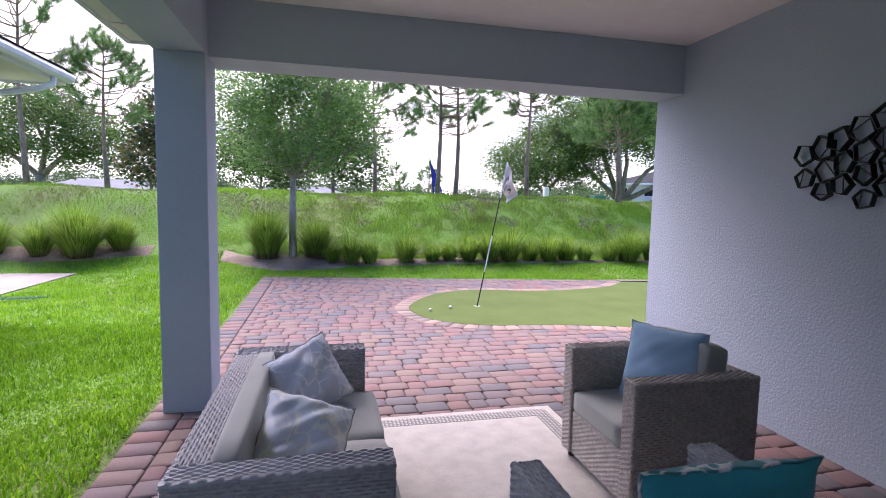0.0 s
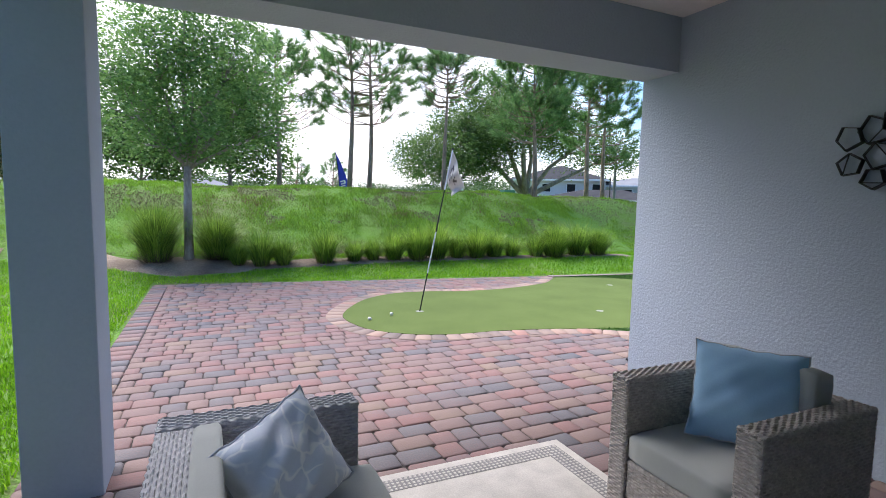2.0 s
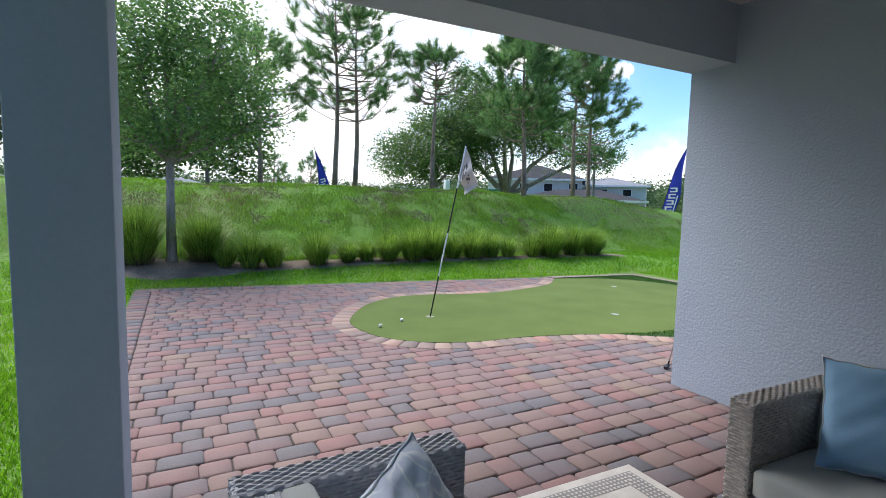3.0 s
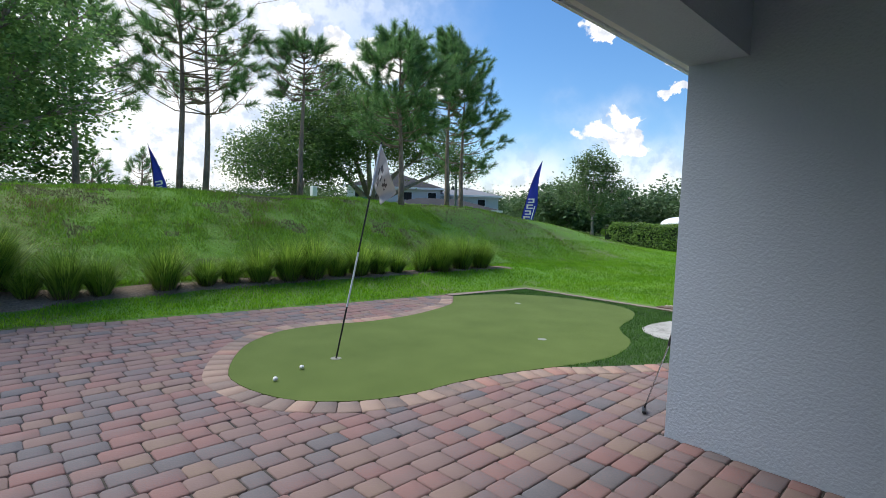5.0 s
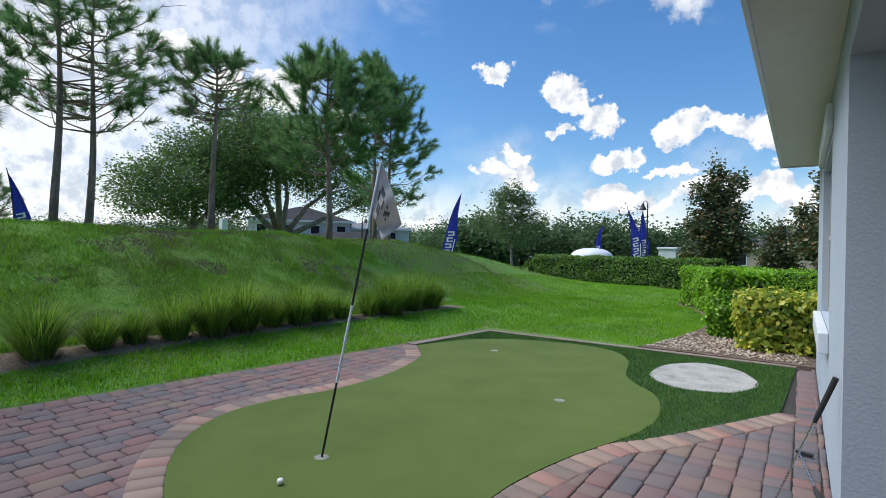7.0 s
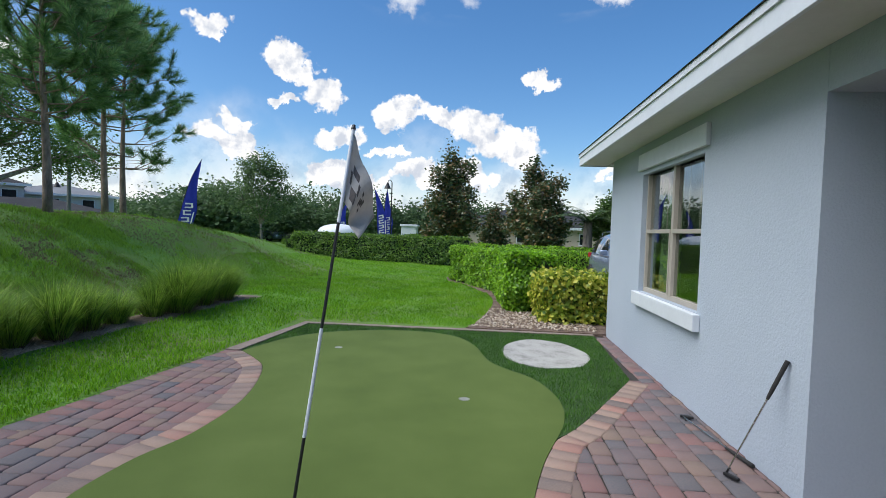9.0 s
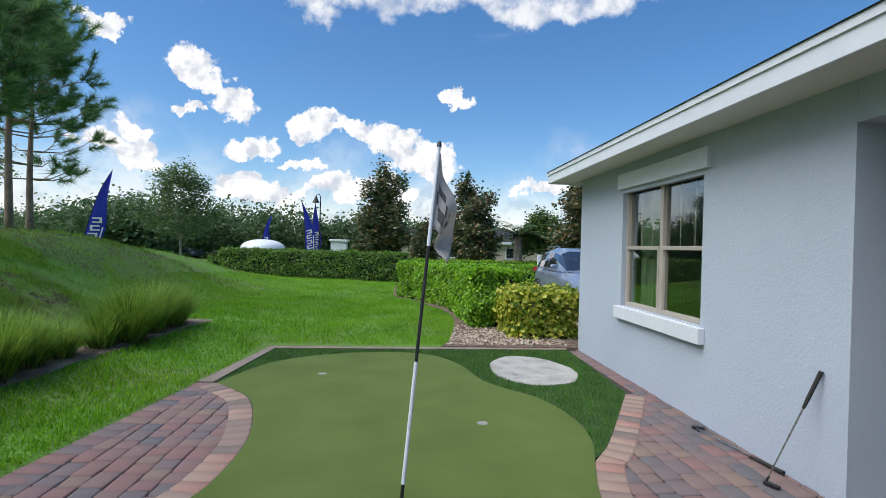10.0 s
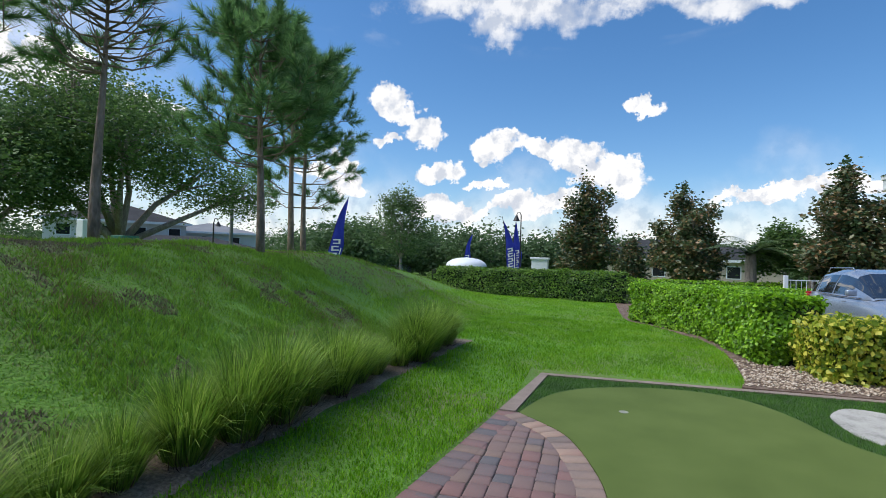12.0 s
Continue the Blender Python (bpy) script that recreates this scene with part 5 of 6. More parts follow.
M_RUG_BAND = mat("grey rug band", (0.17, 0.165, 0.16), (0.24, 0.235, 0.23), rough=0.95, scale=6, fine=200, bump=0.5, depth=0.003)
M_FOOT = mat("dark plastic foot", (0.02, 0.02, 0.02), (0.05, 0.045, 0.04), rough=0.6, fine=40)


def woven_box(x0, x1, y0, y1, z0, z1, faces="xXyYZ"):
    """A rounded box clad in basket weave: ribs upright, thin strands passing over and under them."""
    bm = bmesh.new()
    add_box(bm, x0 + 0.004, x1 - 0.004, y0 + 0.004, y1 - 0.004, z0, z1 - 0.004)
    o = Vector((x0, y0, z0))
    sx, sy, sz = x1 - x0, y1 - y0, z1 - z0
    X, Y, Z = Vector((1, 0, 0)), Vector((0, 1, 0)), Vector((0, 0, 1))
    spec = {"x": (o, Y, Z, -X, sy, sz), "X": (o + X * sx, Y, Z, X, sy, sz), "y": (o, X, Z, -Y, sx, sz), "Y": (o + Y * sy, X, Z, Y, sx, sz),
            "Z": (o + Z * sz, X, Y, Z, sx, sy) if sx > sy else (o + Z * sz, Y, X, Z, sy, sx)}
    rib, strand = 0.024, 0.013
    for f in faces:
        p, u, v, n, lu, lv = spec[f]
        nu, nv = max(2, int(round(lu / rib))) * 4, max(2, int(round(lv / strand))) * 3
        grid = []
        for i in range(nu + 1):
            col = []
            for j in range(nv + 1):
                a, b = i / nu, j / nv
                ph = math.cos(math.pi * (i / 4)) * (1 if (j // 3) % 2 else -1)
                groove = -0.0065 if j % 3 == 0 else 0.0
                edge = min(a * lu, (1 - a) * lu, b * lv, (1 - b) * lv)
                dip = -0.010 * max(0.0, 1 - edge / 0.012) ** 2
                col.append(bm.verts.new(p + u * (a * lu) + v * (b * lv) + n * (0.0030 * ph + groove + dip)))
            grid.append(col)
        for i in range(nu):
            for j in range(nv):
                q = (grid[i][j], grid[i + 1][j], grid[i + 1][j + 1], grid[i][j + 1])
                bm.faces.new(q if u.cross(v).dot(n) > 0 else q[::-1])
    return bm


def cushion(sx, sy, sz, crown=0.02, m=None):
    """A boxed seat cushion with soft edges and a slight crown."""
    bm = bmesh.new()
    add_box(bm, -sx / 2, sx / 2, -sy / 2, sy / 2, -sz / 2, sz / 2)
    bmesh.ops.subdivide_edges(bm, edges=bm.edges[:], cuts=7, use_grid_fill=True)
    for v in bm.verts:
        a, b, c = v.co.x / (sx / 2), v.co.y / (sy / 2), v.co.z / (sz / 2)
        puff = (1 - a ** 4) * (1 - b ** 4)
        v.co.z += math.copysign(crown * puff, c) if abs(c) > 0.99 else 0
        k = max(0, abs(a) ** 8 + abs(b) ** 8 + abs(c) ** 8 - 1) / 2
        v.co.x *= 1 - 0.045 * k
        v.co.y *= 1 - 0.045 * k
        v.co.z *= 1 - 0.10 * k
    if m is not None:
        bmesh.ops.transform(bm, matrix=m, verts=bm.verts[:])
    return bm


def pillow_bodies(w, h, t, seed, crease=0.030):
    """Front, back and piping of a knife-edged throw pillow, standing in the xz plane."""
    r = random.Random(seed)
    n = 22
    ph = [r.uniform(0, 6.28) for _ in range(4)]

    def at(i, j, s):
        a, b = 2 * i / n - 1, 2 * j / n - 1
        x, z = a * w / 2 * (1 - 0.07 * (1 - b * b) * abs(a) ** 3), b * h / 2 * (1 - 0.07 * (1 - a * a) * abs(b) ** 3)
        x += 0.002 * math.sin(13 * b + ph[3]) * abs(a) ** 6
        z += 0.003 * math.sin(14 * a + ph[1]) * abs(b) ** 6
        y = t / 2 * ((1 - a ** 2) ** 0.45) * ((1 - b ** 2) ** 0.45)
        y += crease * (1 - a ** 4) * (1 - b ** 4) * (math.sin(5 * a + 3 * b + ph[0]) * 0.5 + math.sin(9 * b - 4 * a + ph[1]) * 0.3 + abs(math.sin(6 * a - 7 * b + ph[2])) * 0.5 - 0.25)
        return Vector((x, s * y, z))
    out = []
    for s in (1, -1):
        bm = bmesh.new()
        g = [[bm.verts.new(at(i, j, s)) for j in range(n + 1)] for i in range(n + 1)]
        for i in range(n):
            for j in range(n):
                q = (g[i][j], g[i + 1][j], g[i + 1][j + 1], g[i][j + 1])
                bm.faces.new(q if s < 0 else q[::-1])
        out.append(bm)
    rim = [at(i, 0, 1) for i in range(n)] + [at(n, j, 1) for j in range(n)] + [at(n - i, n, 1) for i in range(n)] + [at(0, n - j, 1) for j in range(n)]
    out.append(tube(rim + [rim[0]], 0.0045, 6))
    return out


def pillow(label, m, w, h, t, front, back, piping, seed):
    ob = thing("throw_pillow", label, "pillow")
    ob.matrix_basis = m
    f, b, p = pillow_bodies(w, h, t, seed, 0.034 if seed < 3 else 0.010)
    part("cover", b, front, ob, smooth=True)
    part("back_cover", f, back, ob, smooth=True)
    part("piping", p, piping, ob, smooth=True)
    return ob


def feet(ob, spots):
    for x, y in spots:
        part("foot", tube([(x, y, 0), (x, y, 0.045)], [0.022, 0.026], 12), M_FOOT, ob)


def armchair(label, at, rz, w=0.76, d=0.74, warm=M_WICKER_WARM):
    """Faces its own -y. Arms, back, apron, deck, seat and back cushions."""
    ob = thing("wicker_armchair", label, "armchair", at, rz, group="wicker seating set")
    a = 0.105
    part("arm", woven_box(-w / 2, -w / 2 + a, -d / 2, d / 2, 0.045, 0.675), warm, ob)
    part("arm", woven_box(w / 2 - a, w / 2, -d / 2, d / 2, 0.045, 0.675), warm, ob)
    part("back_frame", woven_box(-w / 2 + a + 0.002, w / 2 - a - 0.002, d / 2 - a, d / 2, 0.045, 0.672, "yYZ"), warm, ob)
    part("front_apron", woven_box(-w / 2 + a + 0.002, w / 2 - a - 0.002, -d / 2 + 0.012, -d / 2 + 0.06, 0.045, 0.30, "yZ"), warm, ob)
    part("seat_deck", box(-w / 2 + a, w / 2 - a, -d / 2 + 0.06, d / 2 - a, 0.26, 0.30), M_FOOT, ob)
    sw = w - 2 * a - 0.012
    part("seat_cushion", cushion(sw, d - a - 0.02, 0.12, 0.012, pose(0, -a / 2 - 0.005, 0.362)), M_CUSHION, ob, smooth=True)
    part("back_cushion", cushion(sw, 0.13, 0.40, 0.0, pose(0, d / 2 - a - 0.075, 0.60, -8)), M_CUSHION, ob, smooth=True)
    feet(ob, [(sx * (w / 2 - 0.05), sy * (d / 2 - 0.05)) for sx in (-1, 1) for sy in (-1, 1)])
    return ob


def floral(name, base, accent, back_fac=0.5):
    """Cotton print with loose leaf sprays."""
    m = mat(name, *base, rough=0.85, scale=4, fine=160, bump=0.25, depth=0.002, sheen=0.15)
    n, l = m.node_tree.nodes, m.node_tree.links
    ramp = next(x for x in n if x.bl_idname == "ShaderNodeValToRGB")
    tc = n.new("ShaderNodeTexCoord")
    warp = n.new("ShaderNodeTexNoise")
    warp.inputs["Scale"].default_value = 6.0
    l.new(tc.outputs["Object"], warp.inputs["Vector"])
    mixv = n.new("ShaderNodeMix")
    mixv.data_type = "VECTOR"
    mixv.inputs[0].default_value = 0.22
    l.new(tc.outputs["Object"], mixv.inputs[4])
    l.new(warp.outputs["Color"], mixv.inputs[5])
    cell = n.new("ShaderNodeTexVoronoi")
    cell.feature = "DISTANCE_TO_EDGE"
    cell.inputs["Scale"].default_value = 15.0
    l.new(mixv.outputs[1], cell.inputs["Vector"])
    mask = n.new("ShaderNodeMapRange")
    mask.inputs["From Min"].default_value, mask.inputs["From Max"].default_value = 0.10, 0.03
    l.new(cell.outputs["Distance"], mask.inputs["Value"])
    patch = n.new("ShaderNodeTexNoise")
    patch.inputs["Scale"].default_value = 7.0
    l.new(tc.outputs["Object"], patch.inputs["Vector"])
    pm = n.new("ShaderNodeMapRange")
    pm.inputs["From Min"].default_value, pm.inputs["From Max"].default_value = 0.40, 0.50
    l.new(patch.outputs["Fac"], pm.inputs["Value"])
    both = n.new("ShaderNodeMath")
    both.operation = "MULTIPLY"
    l.new(mask.outputs[0], both.inputs[0])
    l.new(pm.outputs[0], both.inputs[1])
    mix = n.new("ShaderNodeMix")
    mix.data_type = "RGBA"
    l.new(both.outputs[0], mix.inputs[0])
    l.new(ramp.outputs[0], mix.inputs[6])
    mix.inputs[7].default_value = (*accent, 1)
    l.new(mix.outputs[2], n["Principled BSDF"].inputs["Base Color"])
    return m


M_PRINT = floral("blue-grey leaf print", ((0.60, 0.65, 0.74), (0.68, 0.73, 0.82)), (0.88, 0.90, 0.92))
M_PRINT_PALE = floral("pale leaf print", ((0.68, 0.73, 0.79), (0.76, 0.81, 0.86)), (0.92, 0.93, 0.84))
M_BLUE = mat("dusty blue cotton", (0.217, 0.39, 0.564), (0.283, 0.488, 0.673), rough=0.85, scale=4, fine=200, bump=0.25, depth=0.002, sheen=0.2)
M_TEAL = mat("teal cotton", (0, 0.288, 0.375), (0.0115, 0.432, 0.519), rough=0.8, scale=4, fine=200, bump=0.25, depth=0.002, sheen=0.2)
M_TEAL_PRINT = floral("teal and white print", ((0.03, 0.22, 0.25), (0.06, 0.30, 0.33)), (0.72, 0.74, 0.72))
M_PIPE_DARK = mat("grey-blue piping", (0.42, 0.46, 0.53), (0.50, 0.54, 0.61), rough=0.8, fine=100)
M_PIPE_PALE = mat("pale piping", (0.42, 0.44, 0.46), (0.52, 0.54, 0.56), rough=0.8, fine=100)
M_BLACK = mat("black painted metal", (0.012, 0.012, 0.014), (0.03, 0.03, 0.032), rough=0.45, fine=60, bump=0.1, metal=0.3)


def build_porch():
    # love seat, back to the open side
    sofa = thing("wicker_loveseat", "grey wicker love seat with sage cushions", "sofa", (-0.10, 2.24, 0.012), group="wicker seating set")
    x0, x1, y0, y1, a = -0.37, 0.37, -0.71, 0.71, 0.115
    part("arm", woven_box(x0, x1 - 0.05, y0, y0 + a, 0.045, 0.672), M_WICKER, sofa)
    part("arm", woven_box(x0, x1 - 0.05, y1 - a, y1, 0.045, 0.672), M_WICKER, sofa)
    part("back_frame", woven_box(x0, x0 + a + 0.01, y0 + a + 0.002, y1 - a - 0.002, 0.045, 0.668, "xXZ"), M_WICKER, sofa)
    part("front_apron", woven_box(x1 - 0.06, x1 - 0.012, y0 + a + 0.002, y1 - a - 0.002, 0.045, 0.30, "XZ"), M_WICKER, sofa)
    part("seat_deck", box(x0 + a, x1 - 0.06, y0 + a, y1 - a, 0.26, 0.30), M_FOOT, sofa)
    half = (y1 - y0 - 2 * a) / 2
    for s in (-1, 1):
        part("seat_cushion", cushion(0.62, half - 0.006, 0.125, 0.012, pose(0.062, s * half / 2, 0.364)), M_CUSHION, sofa, smooth=True)
    part("back_cushion", cushion(0.09, 2 * half - 0.01, 0.29, 0.0, pose(-0.205, 0, 0.54, 0, -3)), M_CUSHION, sofa, smooth=True)
    feet(sofa, [(sx * 0.32, sy * 0.66) for sx in (-1, 1) for sy in (-1, 1)])
    armchair("grey-brown wicker armchair with sage cushions", (1.75, 2.385, 0.012), -90, 0.72, 0.70)
    armchair("grey wicker armchair with sage cushions on the rug", (0.955, 1.10, 0.012), 180, warm=M_WICKER)
    pillow("blue-grey leaf-print pillow on the love seat", pose(-0.085, 2.60, 0.60, -24, 0, 22) @ pose(0, 0, 0, 0, -21, 0), 0.37, 0.36, 0.19, M_PRINT, M_PRINT, M_PIPE_DARK, 1)
    pillow("pale leaf-print pillow slumped on the love seat", pose(-0.085, 2.03, 0.555, -40, 0, 20) @ pose(0, 0, 0, 0, 26, 0), 0.37, 0.34, 0.21, M_PRINT_PALE, M_PRINT_PALE, M_PIPE_PALE, 2)
    pillow("dusty blue square pillow with pale piping", pose(1.79, 2.365, 0.65, -16, 0, -62), 0.43, 0.43, 0.17, M_BLUE, M_BLUE, M_PIPE_PALE, 3)
    pillow("teal lumbar pillow with printed front", pose(0.925, 0.98, 0.755, 12, 0, -2), 0.48, 0.32, 0.16, M_TEAL, M_TEAL_PRINT, M_TEAL_PRINT, 4)
    # rug
    rug = thing("rug", "cream woven outdoor rug with a dotted grey border", "rug")
    rx0, rx1, ry0, ry1 = -0.45, 1.63, 0.25, 3.43
    part("field", box(rx0, rx1, ry0, ry1, 0.003, 0.010, 0.002), M_FLOOR_RUG, rug)
    e, w = 0.055, 0.105
    bm = bmesh.new()
    for b in ((rx0 + e, rx1 - e, ry0 + e, ry0 + e + w), (rx0 + e, rx1 - e, ry1 - e - w, ry1 - e), (rx0 + e, rx0 + e + w, ry0 + e + w, ry1 - e - w), (rx1 - e - w, rx1 - e, ry0 + e + w, ry1 - e - w)):
        add_box(bm, *b, 0.009, 0.0115)
    part("band", bm, M_RUG_BAND, rug, "grey border band")
    V, F = [], []
    step = 0.0262
    for row in range(4):
        off = e + 0.0131 + row * step
        xs = np.arange(rx0 + off, rx1 - off + 0.001, step)
        ys = np.arange(ry0 + off, ry1 - off + 0.001, step)
        spots = [(x, y) for x in xs for y in (ry0 + off, ry1 - off)] + [(x, y) for y in ys for x in (rx0 + off, rx1 - off)]
        for x, y in spots:
            i, s = len(V), 0.0072
            V += [(x - s, y - s, 0.0116), (x + s, y - s, 0.0116), (x + s, y + s, 0.0116), (x - s, y + s, 0.0116), (x - s * 0.7, y - s * 0.7, 0.0135), (x + s * 0.7, y - s * 0.7, 0.0135), (x + s * 0.7, y + s * 0.7, 0.0135), (x - s * 0.7, y + s * 0.7, 0.0135)]
            F += [(i + 4, i + 5, i + 6, i + 7)] + [(i + k, i + (k + 1) % 4, i + 4 + (k + 1) % 4, i + 4 + k) for k in range(4)]
    tagged(link_mesh("dots", fast_mesh("dots", V, F), M_FLOOR_RUG, rug), "cream woven dots in the border", kind="stuff")
    # wall sculpture: joined five-sided metal rings standing off the wall
    art = thing("wall_sculpture", "black metal wall sculpture of joined pentagon rings", "wall art", (PORCH_X, 2.2, 1.78))
    r = random.Random(9)
    spots = [(0.47, 0.08), (0.46, -0.07), (0.36, 0.11), (0.33, -0.02), (0.34, -0.15), (0.25, 0.15), (0.22, 0.02), (0.21, -0.12), (0.12, 0.20), (0.10, 0.07), (0.09, -0.06), (0.09, -0.2), (-0.01, 0.25), (-0.02, 0.13), (-0.03, 0.0), (-0.04, -0.13), (-0.14, 0.2), (-0.15, 0.07), (-0.16, -0.07), (-0.27, 0.14), (-0.28, 0.0), (-0.38, 0.08)]
    for y, z in spots:
        bm = bmesh.new()
        rad, tw, dep = r.uniform(0.066, 0.088), r.uniform(0, 6.28), r.uniform(0.03, 0.05)
        base = r.uniform(0.0, 0.025)
        pts = [(rad * math.cos(tw + k * 2 * math.pi / 5) * r.uniform(0.88, 1.1), rad * math.sin(tw + k * 2 * math.pi / 5) * r.uniform(0.88, 1.1)) for k in range(5)]
        loops = [[bm.verts.new((-base - x, y + p * f, z + q * f)) for p, q in pts] for x, f in ((0.001, 1.0), (dep, 0.94), (dep, 0.875), (0.001, 0.93))]
        for k in range(4):
            for j in range(5):
                bm.faces.new((loops[k][j], loops[k][(j + 1) % 5], loops[(k + 1) % 4][(j + 1) % 5], loops[(k + 1) % 4][j]))
        bmesh.ops.recalc_face_normals(bm, faces=bm.faces)
        if r.random() < 0.7:
            (a1, b1), (a2, b2) = pts[0], pts[r.choice((2, 3))]
            part("bar", tube([(-base - dep * 0.6, y + a1 * 0.9, z + b1 * 0.9), (-base - dep * 0.6, y + a2 * 0.9, z + b2 * 0.9)], 0.004, 4), M_BLACK, art)
        part("ring", bm, M_BLACK, art)


# ---- on the green ----
M_BALL = mat("golf ball", (0.75, 0.75, 0.73), (0.82, 0.82, 0.80), rough=0.35, fine=200, bump=0.4, depth=0.002)
M_CUP = mat("white cup", (0.20, 0.205, 0.17), (0.30, 0.30, 0.26), rough=0.5)
M_STEEL = mat("brushed steel", (0.45, 0.45, 0.46), (0.6, 0.6, 0.61), rough=0.25, metal=1.0, fine=120, bump=0.05)
M_GRIP = mat("black rubber grip", (0.012, 0.012, 0.012), (0.03, 0.03, 0.03), rough=0.8, fine=150, bump=0.5, depth=0.002)
M_FLAG = mat("faded white nylon", (0.56, 0.53, 0.50), (0.70, 0.66, 0.62), rough=0.8, scale=5, fine=60, bump=0.3, translucent=0.35)
M_FLAG_DARK = mat("faded check print", (0.05, 0.045, 0.045), (0.20, 0.17, 0.155), rough=0.8, scale=6, fine=60, bump=0.3)


def build_green():
    foot, tip = Vector((2.195, 7.14, 0.0)), Vector((2.54, 6.955, 2.125))
    stick = thing("flagstick", "black and white banded flagstick leaning in the cup", "flagstick", foot)
    cuts = [0.0, 0.245, 0.5, 0.76, 1.0]
    for k, m in enumerate((M_BLACK, M_WHITE, M_BLACK, M_WHITE)):
        a, b = (tip - foot) * cuts[k], (tip - foot) * cuts[k + 1]
        part("band", tube([a - (b - a) * (0.03 if k == 0 else 0), b], 0.0095 if k % 2 else 0.0085, 10), m, stick, "black band" if m is M_BLACK else "white band")
    part("finial", tube([tip - foot, (tip - foot) * 1.012], [0.014, 0.008], 10), M_BLACK, stick)
    # limp flag
    axis = (tip - foot).normalized()
    away = Vector((0.62, -0.72, 0))
    n, k = 14, 18

    def cloth(u, v):
        hoist = tip - foot - axis * (0.02 + 0.38 * u)
        fold = 0.035 * math.sin(v * 8 + u * 3) * min(1, v * 3)
        return hoist + away * (0.008 + 0.165 * v ** 0.85 * (1 - 0.5 * u)) + Vector((0.72, 0.62, 0)) * fold + Vector((0, 0, -0.45 * v * (1 - u) - 0.20 * v * u))
    flag = bmesh.new()
    g = [[cloth(i / n, j / k) for j in range(k + 1)] for i in range(n + 1)]
    vs = [[flag.verts.new(p) for p in row] for row in g]
    for i in range(n):
        for j in range(k):
            f = flag.faces.new((vs[i][j], vs[i + 1][j], vs[i + 1][j + 1], vs[i][j + 1]))
            if (1 < j < 7 and 3 < i < 12 and ((i // 3 + j // 3) % 2 == 0)) or (8 < j < 12 and 4 < i < 9 and (i + j) % 3):
                f.material_index = 1
    ob = part("flag", flag, M_FLAG, stick, "limp faded flag with dark check print", smooth=True)
    ob.data.materials.append(M_FLAG_DARK)
    ob.modifiers.new("thickness", "SOLIDIFY").thickness = 0.002
    for x, y in ((1.43, 6.86), (1.76, 7.02)):
        bm = bmesh.new()
        bmesh.ops.create_icosphere(bm, subdivisions=3, radius=0.0213)
        b = tagged(part("golf_ball", bm, M_BALL, smooth=True), "white dimpled golf ball on the green", "golf ball", "golf balls on the green")
        b.location = (x, y, 0.008 + 0.0213)
    for x, y in ((2.195, 7.14), (4.56, 6.36), (6.315, 8.09)):
        bm = bmesh.new()
        rings = [[bm.verts.new((rr * math.cos(a), rr * math.sin(a), z)) for a in (2 * math.pi * q / 28 for q in range(28))] for rr, z in ((0.054, 0.0085), (0.054, 0.0095), (0.050, 0.0095), (0.050, -0.06))]
        for p, q in zip(rings, rings[1:]):
            for s in range(28):
                bm.faces.new((p[s], p[(s + 1) % 28], q[(s + 1) % 28], q[s]))
        bm.faces.new(rings[-1])
        cup = thing("cup", "white-rimmed golf hole sunk in the green", "golf hole", (x, y, 0), group="holes in the green")
        part("liner", bm, M_CUP, cup)
        part("hole", tube([(0, 0, 0.0084), (0, 0, 0.0092)], 0.046, 28), M_CUP, cup, "flat dull off-white disc across the hole")


def putter(label, head, end, face_turn):
    head, end = Vector(head), Vector(end)
    ob = thing("putter", label, "golf putter", head, group="putters by the wall")
    d = end - head
    part("shaft", tube([Vector((0, 0, 0.02)), d * 0.70], [0.0048, 0.0065], 8), M_STEEL, ob)
    part("grip", tube([d * 0.68, d * 0.75, d], [0.010, 0.0135, 0.015], 10), M_GRIP, ob)
    bm = bmesh.new()
    add_box(bm, -0.055, 0.055, -0.016, 0.016, 0.004, 0.026, 0.006, pose(0, 0, 0, 0, 0, face_turn) @ pose(-0.04, 0, 0))
    add_tube(bm, [(0, 0, 0.015), Vector((0, 0, 0.02)) + d * 0.04, d * 0.075], 0.0075, 8)
    part("head", bm, M_BLACK, ob)


def build_putters():
    putter("steel putter leaning against the house wall", (3.33, 4.54, 0.004), (3.20, WALL_Y + 0.018, 0.835), 25)
    putter("steel putter lying on the pavers by the wall", (4.43, 4.42, 0.004), (3.47, WALL_Y + 0.05, 0.022), 70)


# ---- beyond the garden ----
M_NAVY = mat("royal blue flag fabric", (0.0228, 0.038, 0.38), (0.0475, 0.076, 0.608), rough=0.6, scale=2, fine=30, bump=0.2, translucent=0.3)
M_SIGN_WHITE = mat("white print", (0.7, 0.7, 0.72), (0.8, 0.8, 0.82), rough=0.6, fine=30)
M_HOUSE_W = mat("pale render", (0.50, 0.51, 0.52), (0.58, 0.59, 0.60), rough=0.85, scale=0.7, fine=15)
M_HOUSE_B = mat("beige render", (0.36, 0.31, 0.25), (0.44, 0.39, 0.32), rough=0.85, scale=0.7, fine=15)
M_ROOF_F = mat("grey roof tiles", (0.027, 0.0288, 0.033), (0.054, 0.0558, 0.06), spec=0.1, rough=0.95, scale=1, fine=18, bump=0.4)
M_ROOF_P = mat("pale roof tiles", (0.12, 0.132, 0.15), (0.18, 0.192, 0.21), rough=0.85, scale=1, fine=18, bump=0.4)
M_PANE = mat("dark window", (0.012, 0.015, 0.018), (0.03, 0.034, 0.038), rough=0.12, fine=5, bump=0, spec=0.12)
